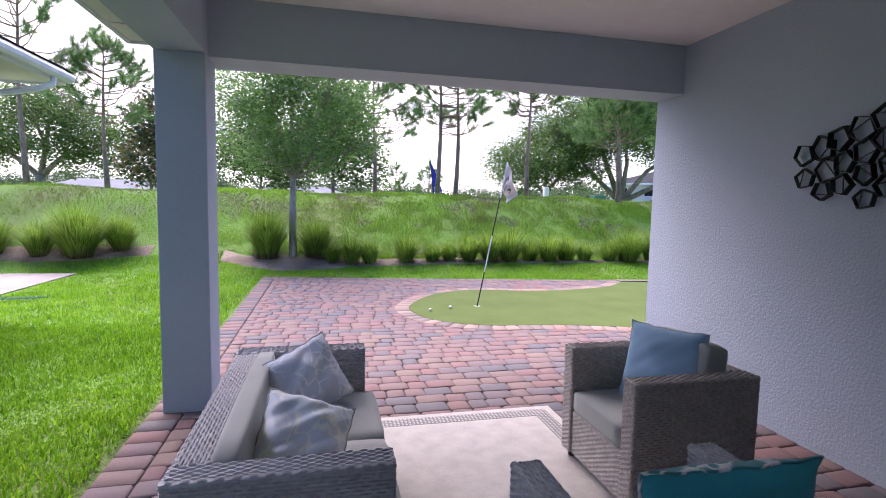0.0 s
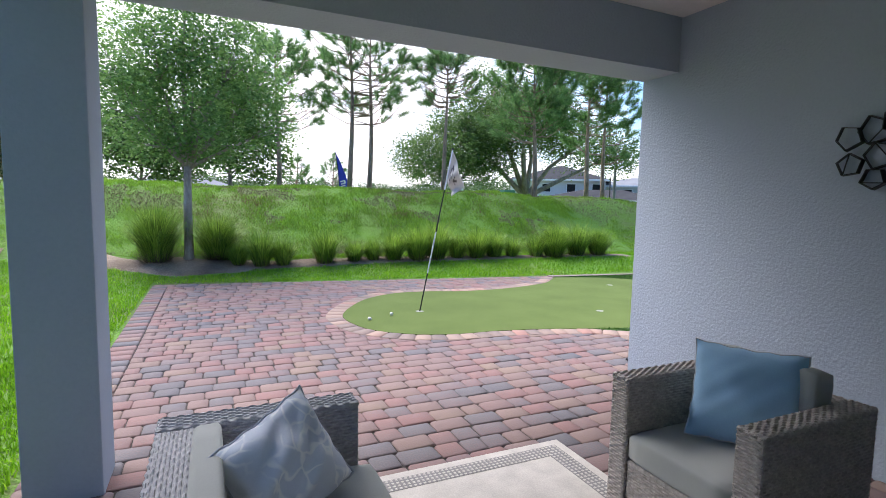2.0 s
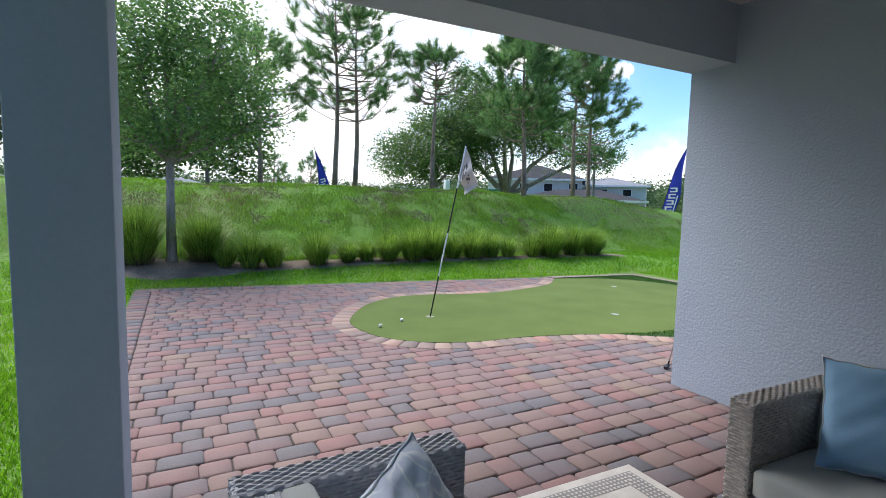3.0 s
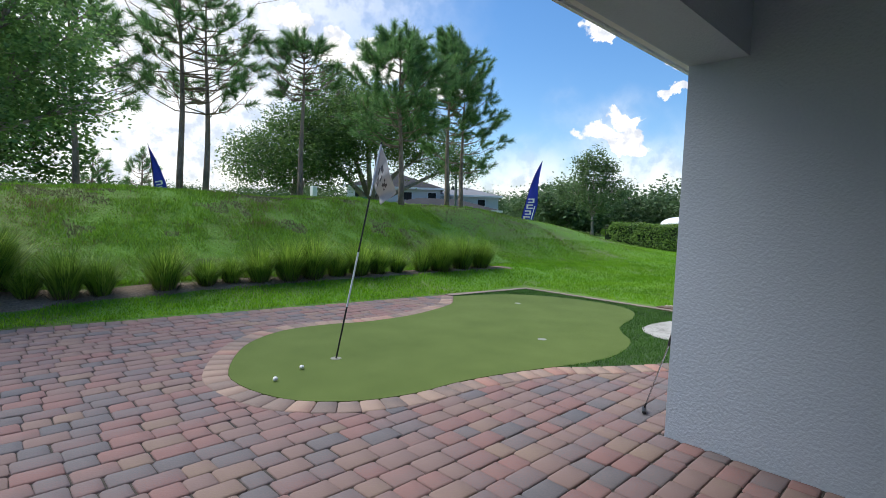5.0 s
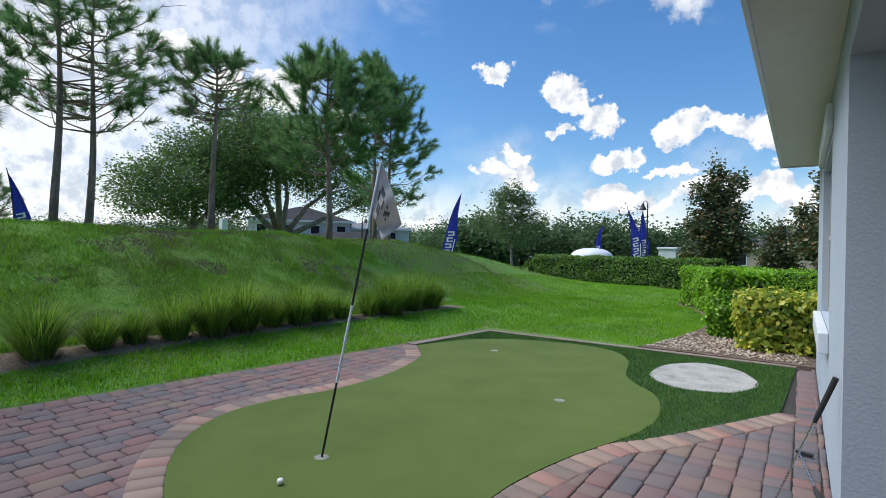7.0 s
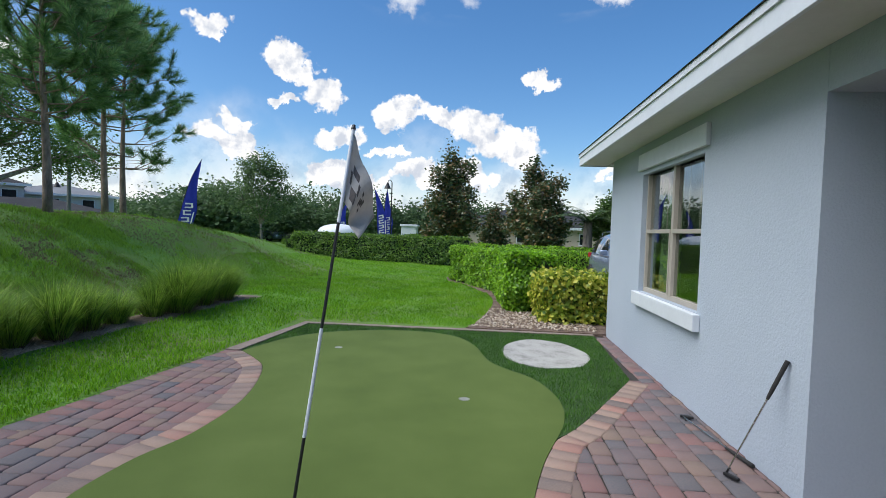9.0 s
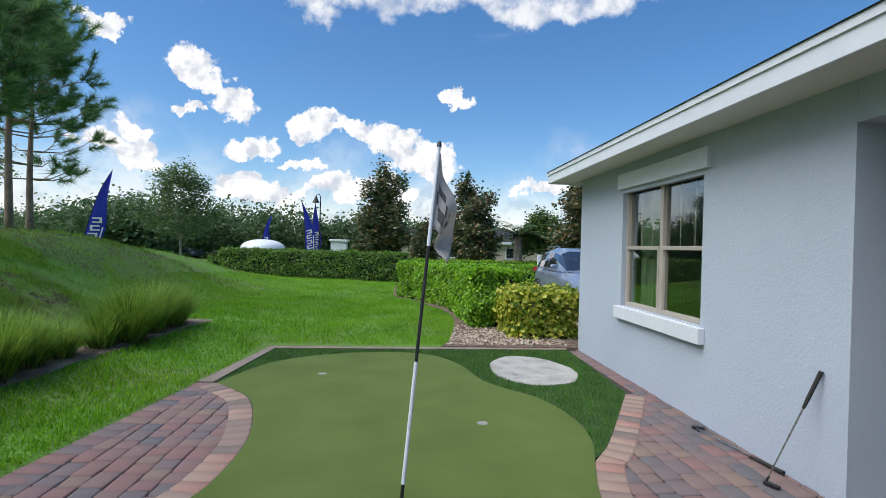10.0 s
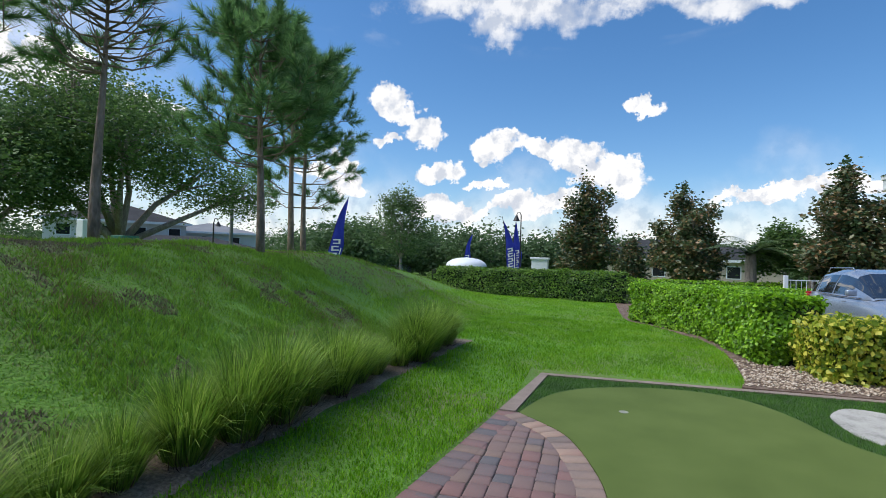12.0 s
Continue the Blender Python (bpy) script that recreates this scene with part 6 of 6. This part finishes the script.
M_ASPHALT = mat("asphalt", (0.04, 0.04, 0.042), (0.065, 0.065, 0.067), rough=0.9, scale=1, fine=60, bump=0.3)
M_DRIVE = mat("drive pavers", (0.24, 0.20, 0.18), (0.36, 0.32, 0.29), rough=0.9, scale=2, fine=25, bump=0.4)
M_GREENBOX = mat("green painted steel", (0.02, 0.12, 0.09), (0.03, 0.16, 0.12), rough=0.5)


def feather_flag(at, height, rz, label, lean=12, curve=1.0):
    """A blade-shaped banner on a whippy pole, cut straight at the foot, with slanted white print."""
    ob = thing("feather_flag", label, "flag", at, rz, group="blue feather flags")
    ob.matrix_basis = pose(*at, 0, 0, rz) @ pose(0, 0, 0, 0, lean, 0)
    pts = [(0, 0, 0), (0.0, 0, height * 0.5), (0.10 * curve * height / 3, 0, height * 0.78), (0.42 * curve * height / 3, 0, height)]
    part("pole", tube([Vector(p) for p in spline(pts, 5)], 0.014, 6), M_BLACK, ob)
    edge = spline(pts, 8)
    bm = bmesh.new()
    rows = []
    w = 0.15 * height
    for p in edge:
        f = p[2] / height
        if f < 0.10:
            continue
        width = w * (0.72 + 0.28 * math.sin(min(1.0, f / 0.45) * math.pi / 2)) * min(1, (1 - f) * 1.9 + 0.02) ** 0.9
        rows.append([bm.verts.new((p[0] + s * width, 0.05 * math.sin(s * 5 + f * 6) * s, p[2] - s * 0.05 * height * f)) for s in np.linspace(0, 1, 7)])
    for a, b in zip(rows, rows[1:]):
        for k in range(6):
            bm.faces.new((a[k], a[k + 1], b[k + 1], b[k]))
    sail = part("sail", bm, M_NAVY, ob, smooth=True)
    sail.modifiers.new("thickness", "SOLIDIFY").thickness = 0.006
    for k in range(5):
        z = height * (0.16 + 0.076 * k)
        for y in (-0.055, 0.055):
            bm = bmesh.new()
            slant = pose(0.42 * w, y, z + height * 0.03, 0, -14, 0)
            d = height * 0.027
            add_box(bm, -0.26 * w, 0.26 * w, -0.004, 0.004, -d, -d * 0.45, m=slant)
            add_box(bm, -0.26 * w, 0.26 * w, -0.004, 0.004, d * 0.45, d, m=slant)
            add_box(bm, *((-0.26 * w, -0.12 * w) if k % 2 else (0.12 * w, 0.26 * w)), -0.004, 0.004, -d * 0.46, d * 0.46, m=slant)
            part("lettering_bar", bm, M_SIGN_WHITE, ob, "white printed bar")
    for y in (-0.055, 0.055):
        part("lettering_bar", box(0.78 * w, 0.86 * w, y - 0.004, y + 0.004, height * 0.2, height * 0.44), M_SIGN_WHITE, ob, "thin white printed line")


def far_house(label, at, rz, w, d, eave, ridge, wall, roof, storeys=1):
    ob = thing("house", label, "house", at, rz)
    part("wall", box(-w / 2, w / 2, -d / 2, d / 2, -0.3, eave), wall, ob)
    bm = bmesh.new()
    o = 0.45
    c = [bm.verts.new((sx * (w / 2 + o), sy * (d / 2 + o), eave)) for sx, sy in ((-1, -1), (1, -1), (1, 1), (-1, 1))]
    k = max(0.3, w / 2 - d / 2)
    t = [bm.verts.new((-k, 0, ridge)), bm.verts.new((k, 0, ridge))]
    bm.faces.new((c[0], c[1], t[1], t[0]))
    bm.faces.new((c[2], c[3], t[0], t[1]))
    bm.faces.new((c[1], c[2], t[1]))
    bm.faces.new((c[3], c[0], t[0]))
    bm.faces.new(c[::-1])
    part("roof", bm, roof, ob)
    part("fascia", box(-w / 2 - o, w / 2 + o, -d / 2 - o - 0.02, -d / 2 - o, eave - 0.16, eave + 0.04), M_WHITE, ob)
    for s in range(storeys):
        for x in np.arange(-w / 2 + 1.3, w / 2 - 0.8, 2.6):
            sh = eave / storeys
            z = sh * (s + 0.34)
            top = z + min(1.25, 0.46 * sh)
            win = part("window", box(x - 0.5, x + 0.5, -d / 2 - 0.03, -d / 2 - 0.002, z, top), M_WHITE, ob)
            part("pane", box(x - 0.43, x + 0.43, -d / 2 - 0.045, -d / 2 - 0.032, z + 0.07, top - 0.07), M_PANE, win)
    return ob


M_CAR = mat("blue-grey car paint", (0.27, 0.33, 0.43), (0.30, 0.36, 0.46), rough=0.28, metal=0.5, fine=300, bump=0.0, coat=1.0, rough_var=0.03)
M_CAR_GLASS = mat("tinted car glass", (0.012, 0.015, 0.02), (0.02, 0.024, 0.03), rough=0.05, fine=5, bump=0, spec=0.9, coat=1.0, rough_var=0.02)
M_TYRE = mat("tyre rubber", (0.012, 0.012, 0.012), (0.03, 0.03, 0.03), rough=0.85, fine=60)
M_TAIL = mat("red lamp plastic", (0.30, 0.01, 0.01), (0.4, 0.02, 0.02), rough=0.2)


def build_car(at, rz):
    """A compact crossover, nose towards its own -y."""
    car = thing("parked_car", "blue-grey compact crossover parked on the drive", "car", at, rz)
    # stations along the length: y, bonnet or waist height, half width, floor
    bm = bmesh.new()
    rows = []
    for y, zt, hw, zb in ((-2.24, 0.66, 0.66, 0.30), (-2.12, 0.86, 0.82, 0.24), (-1.7, 0.98, 0.90, 0.22), (-1.0, 1.05, 0.92, 0.22), (-0.5, 1.08, 0.925, 0.22), (0.6, 1.10, 0.925, 0.22), (1.5, 1.13, 0.92, 0.24), (2.05, 1.10, 0.86, 0.28), (2.24, 0.98, 0.76, 0.36)):
        row = []
        for s, z in ((-0.93, zb), (-1.0, zb + 0.18), (-0.985, (zt + zb) * 0.58), (-0.93, zt - 0.05), (-0.84, zt), (0.0, zt + 0.04), (0.84, zt), (0.93, zt - 0.05), (0.985, (zt + zb) * 0.58), (1.0, zb + 0.18), (0.93, zb)):
            row.append(bm.verts.new((s * hw, y, z)))
        rows.append(row)
    for a, b in zip(rows, rows[1:]):
        for k in range(10):
            bm.faces.new((a[k], b[k], b[k + 1], a[k + 1]))
        bm.faces.new((a[10], b[10], b[0], a[0]))
    bm.faces.new(rows[0])
    bm.faces.new(rows[-1][::-1])
    bmesh.ops.recalc_face_normals(bm, faces=bm.faces)
    body = part("body", bm, M_CAR, car, smooth=True)
    sub = body.modifiers.new("smooth", "SUBSURF")
    sub.levels = sub.render_levels = 1
    # cabin: one curved shell from bonnet to tailgate, with the panes laid on it
    rows = []
    for y, zt, hb, narrow in ((-1.02, 1.05, 0.80, 0.95), (-0.55, 1.33, 0.845, 0.84), (-0.08, 1.565, 0.865, 0.76), (0.42, 1.645, 0.87, 0.74), (1.0, 1.64, 0.865, 0.74), (1.6, 1.56, 0.835, 0.74), (2.0, 1.34, 0.77, 0.80), (2.2, 1.08, 0.70, 0.92)):
        ht, zb = hb * narrow, 1.02
        half = [(hb, zb), (hb * 0.5 + ht * 0.5 + 0.012, zb + 0.48 * (zt - zb)), (ht, zb + 0.86 * (zt - zb)), (ht * 0.72, zb + 0.985 * (zt - zb))]
        rows.append([Vector((-x, y, z)) for x, z in half] + [Vector((0, y, zt))] + [Vector((x, y, z)) for x, z in half[::-1]])

    def shell(a, k, out=0.0):
        """A point on the cabin: a along the stations, k across from sill to sill."""
        i, j = min(int(a), len(rows) - 2), min(int(k), 7)
        u, v = a - i, k - j
        p = rows[i][j].lerp(rows[i][j + 1], v).lerp(rows[i + 1][j].lerp(rows[i + 1][j + 1], v), u)
        n = (rows[i + 1][j] - rows[i][j]).cross(rows[i][j + 1] - rows[i][j]).normalized()
        return p + n * out * (1 if n.dot(p - Vector((0, 0.6, 1.0))) > 0 else -1)

    def patch(a0, a1, k0, k1, out, nu=8, nv=6):
        bm = bmesh.new()
        g = [[bm.verts.new(shell(a0 + (a1 - a0) * p / nu, k0 + (k1 - k0) * q / nv, out)) for q in range(nv + 1)] for p in range(nu + 1)]
        for p in range(nu):
            for q in range(nv):
                bm.faces.new((g[p][q], g[p + 1][q], g[p + 1][q + 1], g[p][q + 1]))
        bmesh.ops.recalc_face_normals(bm, faces=bm.faces)
        return bm
    part("cabin", patch(0, 7, 0, 8, 0.0, 28, 32), M_CAR, car, smooth=True)
    part("windscreen", patch(0.12, 1.92, 1.0, 7.0, 0.008, 8, 18), M_CAR_GLASS, car, "dark tinted windscreen", smooth=True)
    part("rear_window", patch(5.3, 6.5, 2.2, 5.8, 0.008), M_CAR_GLASS, car, "dark tinted rear window", smooth=True)
    for k0, k1 in ((0.22, 1.75), (6.25, 7.78)):
        for a0, a1 in ((1.75, 3.3), (3.42, 4.75), (4.9, 5.75)):
            part("side_window", patch(a0, a1, k0, k1, 0.008), M_CAR_GLASS, car, "dark reflective side window", smooth=True)
    for s in (-1, 1):
        part("roof_rail", tube([(s * 0.60, 0.2, 1.60), (s * 0.60, 0.3, 1.665), (s * 0.59, 1.4, 1.66), (s * 0.57, 1.55, 1.57)], 0.014, 6), M_STEEL, car)
        part("window_line", tube([(s * 0.845, -0.6, 1.045), (s * 0.885, 0.4, 1.05), (s * 0.875, 1.4, 1.075)], 0.010, 6), M_STEEL, car, "bright metal strip below the windows")
        bm = bmesh.new()
        add_box(bm, s * 1.0 - 0.10, s * 1.0 + 0.10, -0.62, -0.50, 1.08, 1.21, 0.035)
        part("mirror", bm, M_CAR, car, smooth=True)
        for y in (-1.35, 1.32):
            wheel = part("wheel", tube([(s * 0.70, y, 0.335), (s * 0.905, y, 0.335)], [0.30, 0.30], 24), M_BLACK, car)
            bm = bmesh.new()
            ring = [(s * 0.70, 0.335), (s * 0.72, 0.335), (s * 0.91, 0.335), (s * 0.93, 0.32), (s * 0.93, 0.22), (s * 0.90, 0.215)]
            loops = [[bm.verts.new((x, y + r2 * math.cos(a2), 0.335 + r2 * math.sin(a2))) for x, r2 in ring] for a2 in (2 * math.pi * q / 28 for q in range(28))]
            for q in range(28):
                for k in range(len(ring) - 1):
                    bm.faces.new((loops[q][k], loops[(q + 1) % 28][k], loops[(q + 1) % 28][k + 1], loops[q][k + 1]))
            part("tyre", bm, M_TYRE, wheel, smooth=True)
            for q in range(5):
                a2 = 2 * math.pi * q / 5
                part("spoke", tube([(s * 0.915, y, 0.335), (s * 0.915, y + 0.2 * math.cos(a2), 0.335 + 0.2 * math.sin(a2))], [0.03, 0.02], 6), M_STEEL, wheel)
            bm = bmesh.new()
            rim = [[bm.verts.new((s * (0.925 + e), y + r2 * math.cos(a2), 0.335 + r2 * math.sin(a2))) for r2, e in ((0.34, -0.03), (0.42, 0.005), (0.40, -0.06))] for a2 in np.linspace(-0.15, math.pi + 0.15, 18)]
            for p, q2 in zip(rim, rim[1:]):
                for k in range(2):
                    bm.faces.new((p[k], q2[k], q2[k + 1], p[k + 1]))
            part("wheel_arch", bm, M_BLACK, car)
        part("tail_lamp", box(s * 0.74 - 0.09, s * 0.74 + 0.09, 2.10, 2.20, 0.92, 1.05, 0.02), M_TAIL, car)
        part("headlamp", box(s * 0.66 - 0.12, s * 0.66 + 0.12, -2.17, -2.02, 0.66, 0.78, 0.02), M_STEEL, car)
        part("sill", box(s * 0.91 - 0.03, s * 0.91 + 0.03, -0.95, 0.95, 0.20, 0.33, 0.01), M_BLACK, car)
        for y in (-0.42, 0.62):
            part("door_handle", box(s * 0.93 - 0.015, s * 0.93 + 0.015, y + 0.25, y + 0.43, 0.93, 0.96, 0.008), M_CAR, car)
    return car


def build_beyond():
    for x, y, z, h, rz, lean, curve in ((23.7, 21.75, None, 4.75, -62, 13, 0.45), (5.8, 27.3, 0.7, 3.35, -14, -4, -0.2), (36.0, 13.95, 0.1, 4.7, -72, -3, -0.3), (36.5, 13.75, 0.1, 4.5, -78, 2, 0.2), (40.9, 18.45, 0.1, 3.8, -66, 6, 0.8),
                                        (39.1, 30.7, 0.1, 4.1, -52, 4, 0.5)):
        feather_flag((x, y, ground_at(x, y) if z is None else z), h, rz, "tall royal blue feather flag with white printing", lean, curve)
    far_house("two-storey pale house with grey hip roof", (36.7, 49.7, 0), -41.5, 10, 10, 4.1, 5.9, M_HOUSE_W, M_ROOF_F, 2)
    far_house("two-storey pale house with grey tiled roof", (45.9, 47.5, 0), -49.5, 8.5, 8, 3.7, 4.8, M_HOUSE_W, M_ROOF_P, 2)
    far_house("low house with dark grey hip roof", (35.4, 41.2, 0), -47, 12, 8, 1.9, 3.0, M_HOUSE_W, M_ROOF_F)
    far_house("beige bungalow with dark hip roof", (48.5, 1.5, 0), -97, 15, 10, 2.15, 3.9, M_HOUSE_B, M_ROOF_F)
    far_house("bungalow with pale grey roof behind the bank", (-17.0, 50.0, 0.6), 8, 16, 9, 0.8, 2.5, M_HOUSE_W, M_ROOF_P)
    far_house("bungalow with pale grey roof behind the bank", (-2.6, 52.0, 0.6), 0, 14, 9, 0.8, 2.4, M_HOUSE_W, M_ROOF_P)
    car = build_car((13.2, 2.3, 0.04), -90)
    tagged(copy_thing(car, pose(45.3, 26.6, 0.05, 0, 0, -20)), "blue-grey crossover parked beyond the bank")
    pole = thing("utility_pole", "slim bare metal utility pole behind the bank", "pole", (24.8, 28.07, 0.1))
    part("shaft", tube([(0, 0, 0), (0, 0, 5.3)], [0.11, 0.085], 10), M_ROOF_P, pole)
    structure("driveway", slab([(10.2, -9.0), (21.0, -9.0), (20.8, 4.9), (14.0, 4.2), (10.2, 4.0)], 0.02, 0.045), M_DRIVE, "pale paved drive beside the hedge", "driveway")
    structure("road", slab([(24.0, -30), (29.0, -30), (28.5, 40), (26.0, 40)], 0.0, 0.06), M_ASPHALT, "grey asphalt estate road", "road")
    # street lamp with a bell shade
    lamp = thing("street_lamp", "dark green street lamp with bell shade", "street lamp", (36.3, 13.1, 0.05))
    part("post", tube([(0, 0, 0), (0, 0, 0.6), (0, 0, 4.9)], [0.10, 0.05, 0.04], 10), M_BLACK, lamp)
    part("arm", tube([(0, 0, 4.85), (0, 0.08, 5.05), (0, 0.25, 5.05), (0, 0.32, 4.85)], 0.025, 8), M_BLACK, lamp)
    part("shade", tube([(0, 0.32, 4.9), (0, 0.32, 4.7), (0, 0.32, 4.45)], [0.05, 0.13, 0.25], 14), M_BLACK, lamp)
    lamp2 = thing("street_lamp", "slim street lamp behind the bank", "street lamp", (28.0, 32.0, 0.3))
    part("post", tube([(0, 0, 0), (0, 0, 3.3)], [0.06, 0.045], 8), M_BLACK, lamp2)
    part("arm", tube([(0, 0, 3.3), (0.1, 0, 3.6), (0.35, 0, 3.6), (0.42, 0, 3.35)], 0.025, 8), M_BLACK, lamp2)
    part("shade", tube([(0.42, 0, 3.4), (0.42, 0, 3.1)], [0.05, 0.2], 12), M_BLACK, lamp2)
    kiosk = thing("mail_kiosk", "white box kiosk with shallow cap", "kiosk", (36.3, 11.7, 0.05))
    part("cabinet", box(-0.45, 0.45, -0.55, 0.55, 0, 1.75, 0.02), M_WHITE, kiosk)
    part("cap", box(-0.55, 0.55, -0.65, 0.65, 1.75, 1.9, 0.03), M_WHITE, kiosk)
    tent = thing("canopy_tent", "low white canopy tent beyond the hedge", "tent", (36.6, 17.05, 0.05))
    bm = bmesh.new()
    rings = []
    for f in np.linspace(0, 1, 7):
        rr = 1.5 * math.cos(f * math.pi / 2 * 0.96)
        rings.append([bm.verts.new((rr * math.cos(a), rr * math.sin(a), 1.15 + 0.62 * math.sin(f * math.pi / 2))) for a in (2 * math.pi * k / 20 for k in range(20))])
    for a, b in zip(rings, rings[1:]):
        for k in range(20):
            bm.faces.new((a[k], a[(k + 1) % 20], b[(k + 1) % 20], b[k]))
    part("canopy", bm, M_WHITE, tent, smooth=True)
    for k in range(4):
        a = math.pi / 4 + k * math.pi / 2
        part("leg", tube([(1.4 * math.cos(a), 1.4 * math.sin(a), 0), (1.4 * math.cos(a), 1.4 * math.sin(a), 1.25)], 0.02, 6), M_WHITE, tent)
    box1 = thing("utility_box", "green utility cabinet behind the bank", "utility box", (12.9, 22.5, ground_at(12.9, 22.5)))
    part("cabinet", box(-0.3, 0.3, -0.25, 0.25, 0, 0.95, 0.02), M_GREENBOX, box1)
    post = thing("marker_post", "pale utility pedestal on the bank crest", "utility post", (8.4, 18.6, ground_at(8.4, 18.6)))
    part("cabinet", box(-0.09, 0.09, -0.09, 0.09, 0, 0.55, 0.015), M_WHITE, post)
    # white gate by the drive
    gate = thing("metal_gate", "white railing gate beside the drive", "gate", (26.0, -0.9, 0.05), 90)
    for x in (-1.0, 1.0):
        part("post", box(x - 0.08, x + 0.08, -0.08, 0.08, 0, 1.3, 0.01), M_WHITE, gate)
    for x in np.arange(-0.8, 0.81, 0.2):
        part("baluster", tube([(x, 0, 0.12), (x, 0, 1.1)], 0.012, 6), M_WHITE, gate)
    for z in (0.15, 1.1):
        part("rail", box(-0.92, 0.92, -0.02, 0.02, z - 0.02, z + 0.02), M_WHITE, gate)
    # neighbour's eave, wall and terrace
    hx, hy, hz = -3.12, 7.30, 2.9
    nb = thing("neighbour_house", "neighbouring grey house with white gutter and downspout", "house", (hx, hy, 0))
    part("wall", box(-7, -0.62, -12, -0.55, -0.05, hz - 0.02), M_STUCCO_FINE, nb)
    part("soffit", box(-7, -0.02, -12, -0.02, hz - 0.01, hz + 0.02), M_SOFFIT, nb)
    bm = bmesh.new()
    add_tube(bm, [(0.04, -12, hz + 0.05), (0.04, 0.0, hz + 0.05)], 0.065, 10)
    part("gutter", bm, M_WHITE, nb, "white gutter")
    part("fascia", box(-0.02, 0.0, -12, 0.0, hz - 0.04, hz + 0.15), M_WHITE, nb)
    part("fascia", box(-7, -0.021, -0.02, 0.0, hz - 0.04, hz + 0.15), M_WHITE, nb)
    bm = bmesh.new()
    c = [bm.verts.new(v) for v in ((0.08, -12, hz + 0.13), (0.08, 0.06, hz + 0.13), (-7, 0.06, hz + 0.13), (-3.2, -3.3, hz + 1.4), (-3.2, -12, hz + 1.4), (-7, -3.3, hz + 1.4))]
    bm.faces.new((c[0], c[1], c[3], c[4]))
    bm.faces.new((c[1], c[2], c[5], c[3]))
    bm.faces.new((c[4], c[3], c[5]))
    part("roof", bm, M_SHINGLE, nb)
    part("downspout", tube([(0.03, -0.35, hz + 0.0), (0.02, -0.36, hz - 0.09), (-0.08, -0.42, hz - 0.16), (-0.50, -0.52, hz - 0.27), (-0.58, -0.54, hz - 0.36), (-0.58, -0.54, 0.1)], 0.038, 8), M_WHITE, nb, "white downspout")
    structure("neighbour_terrace", slab([(-9, 7.4), (-4.72, 7.4), (-4.66, 11.0), (-9, 11.2)], -0.03, 0.04), M_DRIVE, "pale paved terrace next door", "terrace")
    hose = thing("garden_stake_bundle", "thin green garden stakes lying on the lawn", "garden stakes", (-4.1, 8.2, 0.05))
    for k in range(3):
        part("stake", tube([(-0.5, 0.03 * k, 0.012), (0.12 + 0.05 * k, 0.05 * k - 0.02, 0.012)], 0.008, 6), M_GREENBOX, hose)


build_window()
build_porch()
build_green()
build_putters()
build_beyond()
build_beds()
build_hedges()
build_clumps()
build_trees()
build_lawn()
build_paving()
